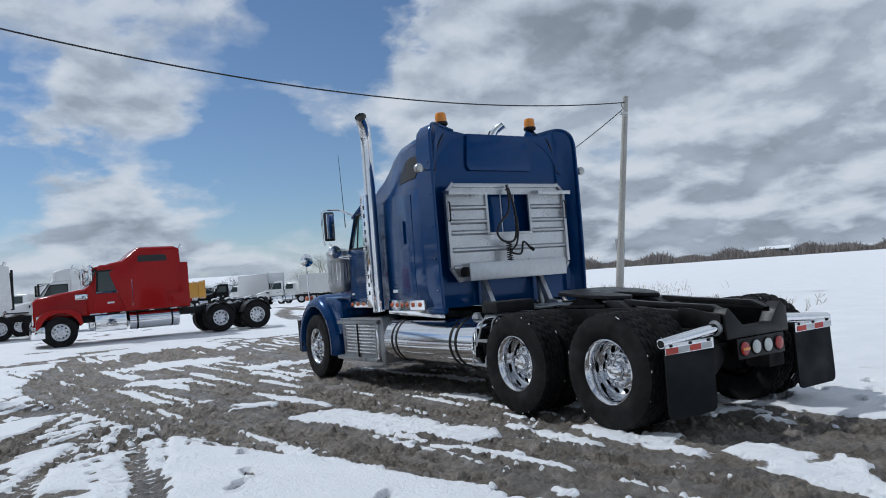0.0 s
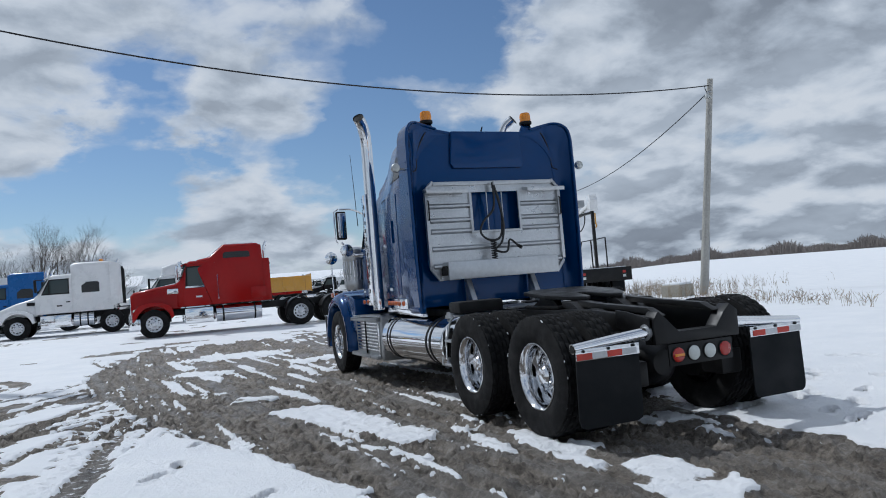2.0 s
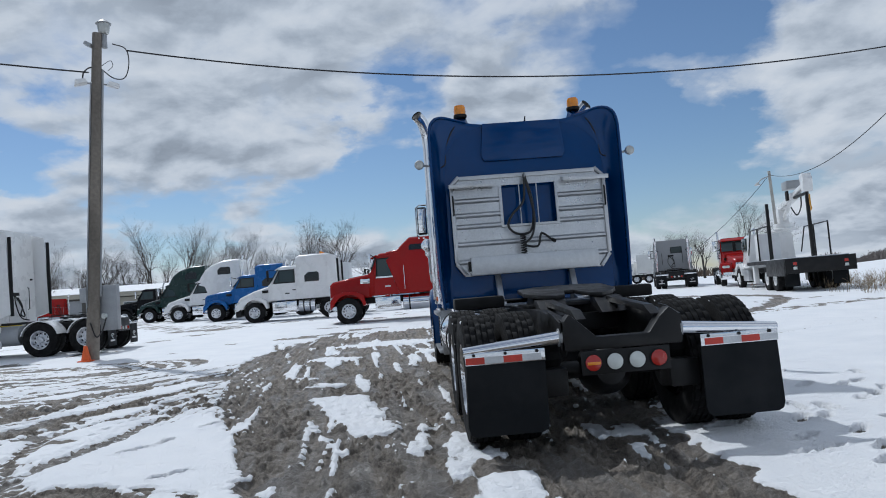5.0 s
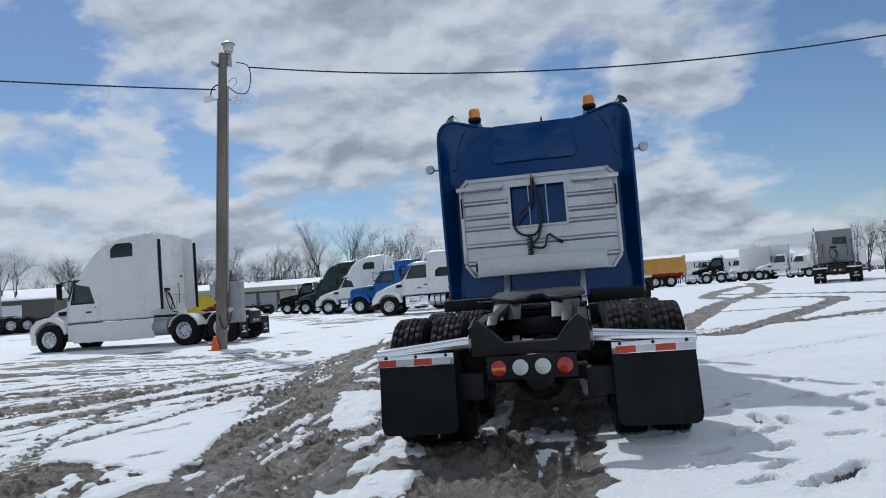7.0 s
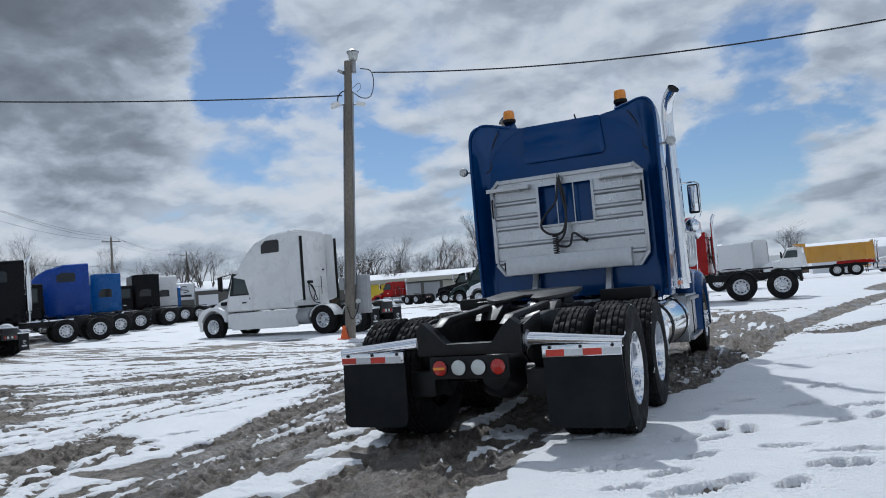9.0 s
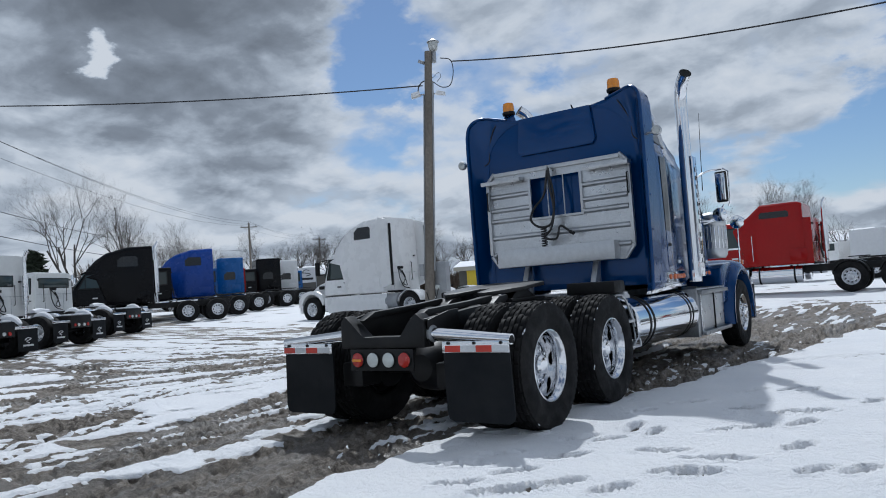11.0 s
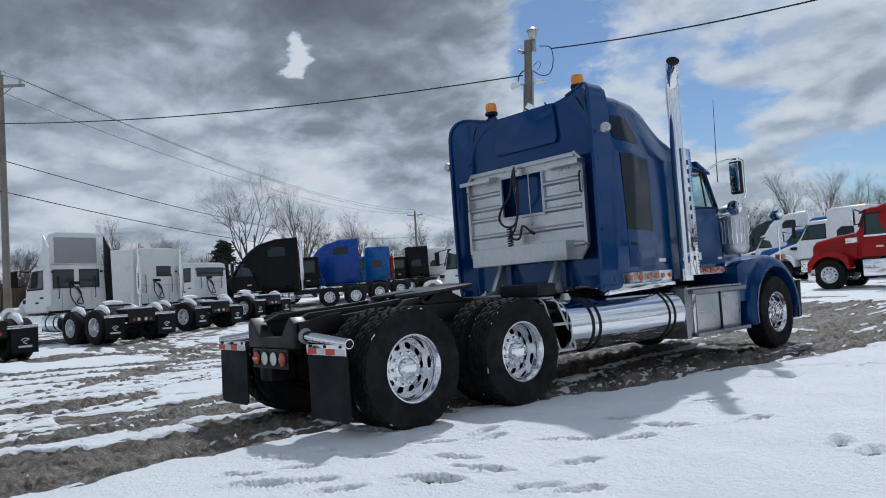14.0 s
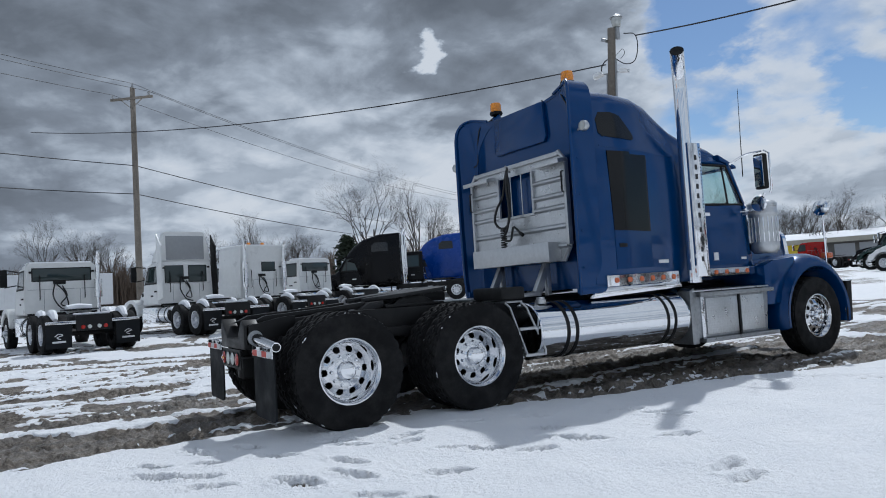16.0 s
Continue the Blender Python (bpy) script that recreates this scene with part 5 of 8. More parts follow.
            # black strips laid on the face as the dark of open slots
            part("slot", box(min(s * 1.226, s * 1.2275), max(s * 1.226, s * 1.2275), 4.697, 4.708, z, z + 0.018), HOLLOW_DARK, sh)
        # fuel tank
        y0, y1 = (2.14, 4.38)
        tank = part("fuel_tank", lathe([(y0 - 0.035, 0.0), (y0 - 0.03, 0.12), (y0 - 0.015, 0.24), (y0, 0.296), (y0 + 0.012, 0.306), (y0 + 0.03, 0.306), (y0 + 0.035, 0.302), (y1 - 0.04, 0.302), (y1 - 0.03, 0.306), (y1, 0.296), (y1 + 0.03, 0.12), (y1 + 0.035, 0.0)], "y", 48, (s * 0.88, 0, 0.70)), CHROME, T, "polished round fuel tank")
        for y in (2.50, 2.62, 4.0, 4.12):
            part("strap", lathe([(y - 0.022, 0.303), (y - 0.02, 0.309), (y + 0.02, 0.309), (y + 0.022, 0.303)], "y", 48, (s * 0.88, 0, 0.70), closed=True), DULL, tank)
        part("filler_cap", lathe([(0.99, 0.06), (1.03, 0.06), (1.035, 0.045), (1.06, 0.045), (1.065, 0.0)], "z", 18, (s * 0.96, 2.32, 0)), ALU, tank)
        part("tank_bracket", box(min(s * 0.44, s * 0.62), max(s * 0.44, s * 0.62), 2.5, 2.62, 0.5, 1.0, 0.01), BLACK, tank)
        # step frame behind the tank
        sf = part("access_ladder", tube([(s * 1.06, 1.78, 1.03), (s * 1.09, 1.82, 0.98), (s * 1.13, 1.95, 0.55), (s * 1.13, 1.98, 0.47)], 0.012, 8), ALU, T, "bent aluminium access ladder ahead of the duals")
        part("rail", tube([(s * 1.06, 1.98, 1.03), (s * 1.09, 2.03, 0.97), (s * 1.15, 2.20, 0.52), (s * 1.15, 2.20, 0.47)], 0.012, 8), ALU, sf)
        for z, ya, yb in ((0.75, 1.90, 2.12), (0.475, 1.95, 2.22)):
            part("rung", box(min(s * 1.06, s * 1.14), max(s * 1.06, s * 1.14), ya, yb, z - 0.014, z + 0.014, 0.004), ALU, sf)
        part("bracket", box(min(s * 0.50, s * 1.08), max(s * 0.50, s * 1.08), 1.79, 1.99, 1.025, 1.045, 0.004), WORN, sf)
        # battery box and steps
        bb = part("step_box", prism([(4.52, 0.42), (4.45, 0.98), (5.92, 0.98), (5.86, 0.42)], "x", s * 0.62, s * 1.13, 0.015), WORN, T, "worn aluminium battery box with steps")
        for z, yy0, yy1 in ((0.955, 4.55, 5.95), (0.40, 4.60, 6.0)):
            part("step", prism([(s * 0.98, z - 0.03), (s * 1.20, z - 0.03), (s * 1.20, z + 0.02), (s * 0.98, z + 0.025)], "y", yy0, yy1, 0.006), WORN, bb)
        if s > 0:
            part("cover", box(1.128, 1.142, 4.70, 5.28, 0.46, 0.90, 0.006), TREAD, bb, "tread plate cover")
            part("cover", box(1.128, 1.142, 5.35, 5.80, 0.46, 0.90, 0.006), TREAD, bb, "tread plate cover")
        for k in range(9 if s < 0 else 0):
            z = 0.48 + k * 0.05
            part("rib", box(min(s * 1.128, s * 1.142), max(s * 1.128, s * 1.142), 4.72, 5.78, z, z + 0.028, 0.005), POLISHED, bb)
        part("end_plate", prism([(4.42, 0.36), (4.42, 1.0), (4.50, 1.04), (4.54, 0.36)], "x", s * 0.60, s * 1.15, 0.006), WORN, bb)
        part("lid", box(min(s * 0.64, s * 1.16), max(s * 0.64, s * 1.16), 4.46, 5.90, 0.985, 1.005, 0.006), TREAD, bb)
        part("hanger_strap", box(min(s * 1.128, s * 1.152), max(s * 1.128, s * 1.152), 4.60, 4.66, 0.40, 0.98, 0.004), POLISHED, bb)
        part("divider", box(min(s * 1.13, s * 1.15), max(s * 1.13, s * 1.15), 5.30, 5.33, 0.42, 0.95, 0.003), DULL, bb)
        # air cleaner
        ac = part("air_cleaner", lathe([(1.42, 0.0), (1.42, 0.14), (1.46, 0.175), (1.50, 0.18), (1.52, 0.186), (1.55, 0.18), (1.92, 0.18), (1.93, 0.187), (1.97, 0.187), (1.98, 0.18), (2.03, 0.18), (2.04, 0.188), (2.08, 0.188), (2.11, 0.16), (2.13, 0.08), (2.135, 0.0)], "z", 36, (s * 1.03, 6.08, 0)), ALU, T, "dull chrome canister air cleaner with ribs")
        for k in range(20):
            a = radians(18 * k)
            part("flute", box(-0.006, 0.006, -0.008, 0.008, 1.57, 1.90, 0.003), POLISHED, ac).matrix_basis = Matrix.Translation((s * 1.03 + 0.183 * math.cos(a), 6.08 + 0.183 * math.sin(a), 0)) @ Matrix.Rotation(a, 4, "Z")
        part("intake_pipe", tube(spline([(s * 1.0, 6.08, 1.85), (s * 0.8, 6.08, 1.8), (s * 0.6, 6.1, 1.75)], 4), 0.08, 14), DULL, ac)
        # fender over the steering wheel
        skin = [(0.62, 0.64), (1.20, 0.64), (1.222, 0.655), (1.225, 0.70), (1.205, 0.755), (1.15, 0.80), (1.05, 0.83), (0.90, 0.845), (0.62, 0.85)]
        loops = []
        for a in range(192, -13, -12):
            c, e = math.cos(radians(a)), math.sin(radians(a))
            loops.append([(s * x, 6.87 + c * q * (0.90 if q > 0.7 else 1.0), 0.56 + e * q) for x, q in skin])
        fen = part("fender", rings(loops), BLUE, T, "rounded blue front fender", 50)
        part("cowl_side", prism([(5.88, 0.74), (5.88, 1.26), (6.10, 1.33), (6.55, 1.36), (6.55, 1.22), (6.26, 0.90), (6.20, 0.74)], "x", s * 0.62, s * 1.13, 0.03), BLUE, fen)
        # dull black liner that fills the wheel arch in place of its shade
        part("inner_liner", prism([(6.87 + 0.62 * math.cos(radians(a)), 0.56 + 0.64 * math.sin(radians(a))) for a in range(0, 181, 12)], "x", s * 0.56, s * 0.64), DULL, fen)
        part("mud_guard", prism([(7.50, 0.42), (7.62, 0.42), (7.66, 0.98), (7.54, 0.98)], "x", s * 0.66, s * 1.22, 0.01), DULL, T, "black rubber guard ahead of the wheel")
        part("trim", box(min(s * 0.66, s * 1.225), max(s * 0.66, s * 1.225), 7.42, 7.68, 0.975, 0.99, 0.003), CHROME, T)
        fm = part("fender_mirror", lathe([(7.20, 0.0), (7.21, 0.07), (7.23, 0.11), (7.26, 0.115), (7.32, 0.08), (7.36, 0.0)], "y", 22, (s * 1.12, 0, 2.02)), CHROME, T, "round convex mirror on a fender post")
        part("glass", lathe([(7.215, 0.105), (7.195, 0.06), (7.19, 0.0)], "y", 22, (s * 1.12, 0, 2.02)), MIRROR, fm)
        part("post", tube([(s * 1.10, 7.30, 1.26), (s * 1.11, 7.29, 1.6), (s * 1.12, 7.28, 1.95)], 0.011, 8), CHROME, fm)
        part("turn_lamp", box(min(s * 1.02, s * 1.14), max(s * 1.02, s * 1.14), 7.30, 7.42, 1.31, 1.39, 0.02), ORANGELENS, T)
        part("antenna", tube([(s * 1.0, 5.78, 2.45), (s * 1.02, 5.77, 3.0), (s * 1.05, 5.75, 3.62)], [0.007, 0.005, 0.003], 6), BLACK, T)
        part("headlamp", lathe([(7.40, 0.0), (7.42, 0.11), (7.56, 0.12), (7.60, 0.10), (7.61, 0.0)], "y", 20, (s * 0.86, 0, 1.02)), CHROME, T)
    part("hood", loft([(5.96, 0.80, 0.62, 1.0, 1.95, 0.22), (6.3, 0.72, 0.60, 1.0, 1.93, 0.22), (6.8, 0.64, 0.54, 1.0, 1.87, 0.22), (7.15, 0.58, 0.48, 1.0, 1.80, 0.20), (7.28, 0.54, 0.44, 1.0, 1.76, 0.18)], n=6), BLUE, T, "long blue hood")
    grille = part("grille", loft([(7.28, 0.55, 0.47, 0.85, 1.78, 0.16), (7.36, 0.55, 0.47, 0.85, 1.78, 0.16)]), CHROME, T)
    for k in range(12):
        part("bar", box(-0.44 + k * 0.08 - 0.012, -0.44 + k * 0.08 + 0.012, 7.358, 7.385, 0.92, 1.66, 0.004), DULL, grille)
    for s in (-1, 1):
        part("hood_badge", box(min(s * 0.655, s * 0.668), max(s * 0.655, s * 0.668), 6.45, 6.85, 1.62, 1.66), BARSWHITE, T)
    part("bumper", prism([(-1.2, 7.50), (-1.15, 7.68), (-0.9, 7.78), (0.9, 7.78), (1.15, 7.68), (1.2, 7.50), (0.9, 7.66), (-0.9, 7.66)], "z", 0.40, 0.80, 0.01), CHROME, T, "chrome front bumper")
    part("engine", box(-0.42, 0.42, 5.4, 7.2, 0.55, 1.1, 0.05), GREASE, T)
    part("transmission", box(-0.25, 0.25, 3.6, 5.4, 0.5, 0.9, 0.08), GREASE, T)
    part("driveshaft", tube([(0, 1.6, 0.62), (0, 3.6, 0.72)], 0.06, 12), GREASE, T)
    for s in (-1, 1):
        part("air_tank", lathe([(2.5, 0.0), (2.52, 0.12), (3.9, 0.12), (3.92, 0.0)], "y", 20, (s * 0.2, 0, 0.78)), DULL, T)
    return T


def rack_panel():
    """The rack's sheet with cut corners and a window opening."""
    bm = bmesh.new()
    for poly in ([(-0.86, 2.69), (-0.975, 2.58), (-0.975, 1.60), (-0.86, 1.44), (-0.36, 1.44), (-0.36, 2.69)], [(0.86, 2.69), (0.975, 2.58), (0.975, 1.60), (0.86, 1.44), (0.36, 1.44), (0.36, 2.69)],
                 [(-0.36, 1.44), (0.36, 1.44), (0.36, 2.04), (-0.36, 2.04)], [(-0.36, 2.55), (0.36, 2.55), (0.36, 2.69), (-0.36, 2.69)]):
        prism(poly, "y", 2.80, 2.815, 0.0, bm)
    return bm


blue_truck()

# ---- the other trucks in the yard ----
RIMS = {}


def wheel_at(parent, x, y, r, w, rim_mat, convex, side):
    key = ("tyre", r, w)
    if key not in RIMS:
        RIMS[key] = None
        h = w / 2
        t = part("wheel", lathe([(-h + 0.03, 0.27), (-h, 0.36), (-h, r - 0.06), (-h + 0.02, r - 0.01), (-h + 0.05, r), (h - 0.05, r), (h - 0.02, r - 0.01), (h, r - 0.06), (h, 0.36), (h - 0.03, 0.27)], "x", 36, caps=False), RUBBER, parent)
        RIMS[key] = t.data
    else:
        t = new("wheel", RIMS[key])
        t.parent = parent
    t.matrix_basis = pose(x, y, r, 17 * y, 0, 0 if side > 0 else 180)
    key = ("rim", rim_mat.name, convex, w)
    if key not in RIMS:
        rm = part("rim", far_rim(convex, w), rim_mat, t)
        RIMS[key] = rm.data
    else:
        rm = new("rim", RIMS[key])
        rm.parent = t
    return t


def far_rim(convex, w):
    f = w / 2 - 0.02
    d = 0.03 if convex else 0.13
    bm = lathe([(f - 0.2, 0.275), (f, 0.275), (f + 0.01, 0.285), (f, 0.265), (f - d * 0.5, 0.25), (f - d, 0.235)], "x", 40, caps=False)
    lathe([(f - d + 0.02, 0.165), (f - d + 0.025, 0.11), (f - d + 0.03, 0.10), (f - d + 0.11, 0.085), (f - d + 0.13, 0.05), (f - d + 0.13, 0.0)], "x", 40, (0, 0, 0), bm, caps=False)
    # the web between the hand holes
    ring = []
    for rad, x in ((0.235, f - d), (0.222, f - d + 0.004), (0.178, f - d + 0.016), (0.165, f - d + 0.02)):
        ring.append([bm.verts.new((x, rad * math.cos(2 * math.pi * k / 40), rad * math.sin(2 * math.pi * k / 40))) for k in range(40)])
    for i in range(3):
        for k in range(40):
            if i == 1 and k % 4 < 2:
                continue
            bm.faces.new([ring[i][k], ring[i][(k + 1) % 40], ring[i + 1][(k + 1) % 40], ring[i + 1][k]])
    for k in range(10):
        a = 2 * math.pi * k / 10
        lathe([(f - d, 0.014), (f - d + 0.05, 0.014), (f - d + 0.055, 0.0)], "x", 6, (0, 0.15 * math.cos(a), 0.15 * math.sin(a)), bm)
    return bm


def flap_logo(parent, s, y, z0):
    """A curl and a line of unreadable lettering on a mud flap."""
    part("logo", tube(spline([(s * 0.86 - 0.10, y, z0 + 0.27), (s * 0.86 - 0.02, y, z0 + 0.33), (s * 0.86 + 0.09, y, z0 + 0.30), (s * 0.86 - 0.05, y, z0 + 0.24), (s * 0.86 + 0.04, y, z0 + 0.19)], 5), 0.012, 6), BARSWHITE, parent)
    part("letter_bar", box(s * 0.86 - 0.16, s * 0.86 + 0.16, y - 0.004, y + 0.004, z0 + 0.10, z0 + 0.15), BARSWHITE, parent)


def tractor(label, m, paint, front=5.6, sleeper=1.4, roof=3.5, cab_roof=2.75, hood=1.0, hood_z=(1.75, 1.45), shape="sloped", stacks=1, tank=CHROME, fairing=False, snow=False, flaps=False, fenders=None, win=True, cab_len=1.5, rimsilver=RIMFAR, bumper=CHROME, beacons=False, back_win=False, extender=False, skirt=False, roof_lights=False, hood_w=(0.85, 0.6), name="semi_truck", bare=False, tandem=1.37, half=1.2, group="parked trucks", cab_off=0.8, win_z=None, drop=0.55, ws=None, sill=None, snow_top=False):
    """A highway tractor: origin under the middle of the tandem, y forward. front: steering axle; sleeper: its length, 0 for a day cab."""
    T = thing(name, label, "truck", m, group)
    r = 0.52
    cab_front = front - cab_off
    cab_back = cab_front - cab_len
    sl_back = cab_back - sleeper
    for s in (-1, 1):
        part("frame_rail", box(min(s * 0.36, s * 0.44), max(s * 0.36, s * 0.44), -tandem / 2 - 0.65, front + 0.6, 0.75, 1.0, 0.01), BLACK, T)
    part("cross_member", box(-0.45, 0.45, -tandem / 2 - 0.70, -tandem / 2 - 0.60, 0.58, 1.0, 0.02), BLACK, T)
    for s in (-1, 1):
        for k in (0, 1):
            part("tail_lamp", lathe([(-tandem / 2 - 0.70, 0.055), (-tandem / 2 - 0.72, 0.05), (-tandem / 2 - 0.722, 0.0)], "y", 14, (s * (0.12 + 0.16 * k), 0, 0.68)), REDLENS if k else CLEARLENS, T)
        for y in (-tandem / 2, tandem / 2):
            wheel_at(T, s * 1.04, y, r, 0.27, rimsilver, False, s)
            wheel_at(T, s * 0.71, y, r, 0.27, GREASE, False, s)
            if snow:
                part("snow_cap", tube(spline([(s * 0.88, y - 0.36, r + 0.37), (s * 0.88, y - 0.1, r + 0.53), (s * 0.88, y + 0.2, r + 0.51), (s * 0.88, y + 0.36, r + 0.38)], 4), [0.06, 0.09, 0.10, 0.11, 0.12, 0.13, 0.13, 0.12, 0.12, 0.11, 0.10, 0.08, 0.05][:13], 8), SNOWCAP, T)
            if fenders:
                part("wheel_fender", prism([(y + 0.58 * math.cos(radians(a)), r + 0.58 * math.sin(radians(a))) for a in range(15, 166, 15)] + [(y + 0.55 * math.cos(radians(a)), r + 0.55 * math.sin(radians(a))) for a in range(165, 14, -15)], "x", s * 0.57, s * 1.19), fenders, T)
        wheel_at(T, s * 1.04, front, r, 0.28, rimsilver, True, s)
        if flaps:
            yb = -tandem / 2 - 0.66
            fl = part("mud_flap", box(min(s * 0.55, s * 1.17), max(s * 0.55, s * 1.17), yb, yb + 0.012, 0.16, 0.80, 0.004), FLAP, T, "black mud flap with a white emblem")
            flap_logo(fl, s, yb - 0.006, 0.20)
            part("hanger", box(min(s * 0.45, s * 1.17), max(s * 0.45, s * 1.17), yb - 0.02, yb + 0.04, 0.78, 0.86, 0.008), POLISHED, T)
    part("axle", tube([(-0.95, -tandem / 2, r), (0.95, -tandem / 2, r)], 0.08, 10), BLACK, T)
    part("axle", tube([(-0.95, tandem / 2, r), (0.95, tandem / 2, r)], 0.08, 10), BLACK, T)
    part("steer_axle", tube([(-0.95, front, r - 0.05), (0.95, front, r - 0.05)], 0.06, 10), BLACK, T)
    part("fifth_wheel", prism([(-0.45, 0.4), (-0.45, -0.1), (-0.2, -0.45), (0, 0.0), (0.2, -0.45), (0.45, -0.1), (0.45, 0.4), (0.2, 0.5), (-0.2, 0.5)], "z", 1.12, 1.17, 0.01), GREASE, T)
    if snow:
        part("snow_cap", tube(spline([(-0.3, 0.3, 1.16), (0.0, 0.35, 1.2), (0.35, 0.3, 1.16)], 4), 0.12, 8), SNOWCAP, T)
        part("snow_cap", box(-0.42, 0.42, -tandem / 2 - 0.6, -tandem / 2 - 0.2, 1.0, 1.05, 0.02), SNOWCAP, T)
    # cab
    z0 = 1.05
    ws = ws or (0.50 if hood > 0.6 else 0.38)
    cab = part("cab", loft([(cab_back, half * 0.86, half * 0.80, z0, cab_roof, 0.16), (cab_front - ws - 0.15, half * 0.86, half * 0.78, z0, cab_roof, 0.16), (cab_front - ws, half * 0.85, half * 0.76, z0, cab_roof - 0.08, 0.14), (cab_front, half * 0.83, half * 0.76, z0, hood_z[0] + 0.08, 0.10), (cab_front + 0.12, half * 0.76, half * 0.68, z0, hood_z[0], 0.10)], n=6), paint, T)
    w0 = half * 0.77
    part("windshield", rings([[(-w0, cab_front - ws + 0.055, cab_roof - 0.16), (w0, cab_front - ws + 0.055, cab_roof - 0.16), (w0 + 0.03, cab_front + 0.01, hood_z[0] + 0.14), (-w0 - 0.03, cab_front + 0.01, hood_z[0] + 0.14)],
                               [(-w0, cab_front - ws, cab_roof - 0.16), (w0, cab_front - ws, cab_roof - 0.16), (w0 + 0.03, cab_front - 0.05, hood_z[0] + 0.14), (-w0 - 0.03, cab_front - 0.05, hood_z[0] + 0.14)]]), GLASS, cab)
    part("visor", prism([(cab_front - ws - 0.02, cab_roof - 0.05), (cab_front - ws + 0.22, cab_roof - 0.17), (cab_front - ws + 0.20, cab_roof - 0.20), (cab_front - ws, cab_roof - 0.13)], "x", -half * 0.74, half * 0.74, 0.008), paint, cab)
    for s in (-1, 1):
        def on_cab(out, s=s):
            return lambda q, z: (s * (float(np.interp(z, [z0 + 0.06, cab_roof - 0.16], [half * 0.86, half * 0.80])) + out), q, z)

        wy0, wy1 = cab_back + cab_len * 0.16, cab_front - ws
        zb = sill or hood_z[0] + 0.08
        door = part("door", sheet([(cab_back + 0.10, z0 + 0.06), (cab_back + 0.10, cab_roof - 0.15), (wy1 - 0.02, cab_roof - 0.16), (cab_front - 0.13, max(zb, hood_z[0])), (cab_front - 0.10, z0 + 0.06)], on_cab(0.010), on_cab(-0.05)), paint, cab)
        part("window_frame", sheet([(wy0 - 0.05, zb - 0.02), (wy0 - 0.05, cab_roof - 0.19), (wy1 - 0.01, cab_roof - 0.20), (cab_front - 0.17, zb - 0.02)], on_cab(0.014), on_cab(-0.03)), DULL, door)
        part("window", sheet([(wy0, zb + 0.04), (wy0, cab_roof - 0.24), (wy1 - 0.05, cab_roof - 0.25), (cab_front - 0.25, zb + 0.04)], on_cab(0.018), on_cab(-0.02)), GLASS, door)
        part("quarter_bar", sheet([(wy1 - 0.02, zb + 0.04), (wy1 - 0.02, cab_roof - 0.27), (wy1 + 0.02, cab_roof - 0.29), (wy1 + 0.02, zb + 0.04)], on_cab(0.022), on_cab(-0.02), 2), DULL, door)
        hx = half * 0.845
        part("handle", box(min(s * hx, s * (hx + 0.05)), max(s * hx, s * (hx + 0.05)), cab_back + 0.18, cab_back + 0.34, 1.52, 1.57, 0.008), DULL, door)
        part("badge", box(min(s * hx, s * (hx + 0.022)), max(s * hx, s * (hx + 0.022)), cab_back + 0.5, cab_back + 0.72, 1.36, 1.42, 0.004), BARSDARK if paint in (WHITE, WHITE2) else BARSWHITE, door)
        part("hood_vent", box(min(s * half * 0.66, s * half * 0.74), max(s * half * 0.66, s * half * 0.74), cab_front + 0.10, cab_front + 0.42, hood_z[0] - 0.36, hood_z[0] - 0.22, 0.01), DULL, T)
        mir = part("mirror", box(min(s * 1.22, s * 1.42), max(s * 1.22, s * 1.42), cab_front - 0.05, cab_front + 0.05, hood_z[0] + 0.20, hood_z[0] + 0.75, 0.03), DULL if paint in (WHITE, WHITE2) else CHROME, T)
        part("bracket", tube([(s * 0.98, cab_front - 0.1, hood_z[0] + 0.25), (s * 1.3, cab_front, hood_z[0] + 0.2)], 0.02, 6), DULL, mir)
        part("bracket", tube([(s * 0.95, cab_front - 0.25, cab_roof - 0.2), (s * 1.3, cab_front, hood_z[0] + 0.75)], 0.02, 6), DULL, mir)
        part("step", box(min(s * 0.75, s * 1.12), max(s * 0.75, s * 1.12), cab_back + 0.15, cab_front - 0.1, 0.42, 0.98, 0.04), tank if not skirt else paint, T)
        ty1, ty0 = cab_back + 0.05, max(cab_back - 1.6, tandem / 2 + 0.75)
        if ty1 - ty0 > 0.4 and not skirt:
            tk = part("fuel_tank", lathe([(ty0 - 0.03, 0.0), (ty0 - 0.02, 0.2), (ty0, 0.295), (ty1, 0.295), (ty1 + 0.02, 0.2), (ty1 + 0.03, 0.0)], "y", 30, (s * 0.88, 0, 0.70)), tank, T)
            for y in (ty0 + 0.25, ty1 - 0.25):
                part("strap", lathe([(y - 0.03, 0.294), (y - 0.03, 0.302), (y + 0.03, 0.302), (y + 0.03, 0.294)], "y", 30, (s * 0.88, 0, 0.70), closed=True), DULL, tk)
        if skirt:
            part("side_skirt", box(min(s * 1.06, s * 1.14), max(s * 1.06, s * 1.14), tandem / 2 + 1.15, cab_front - 0.3, 0.34, 1.0, 0.03), paint, T)
            part("fuel_tank", lathe([(tandem / 2 + 0.62, 0.0), (tandem / 2 + 0.64, 0.30), (tandem / 2 + 1.2, 0.30), (tandem / 2 + 1.22, 0.0)], "y", 30, (s * 0.86, 0, 0.70)), GALV, T)
    # hood and fenders
    nose = front + hood
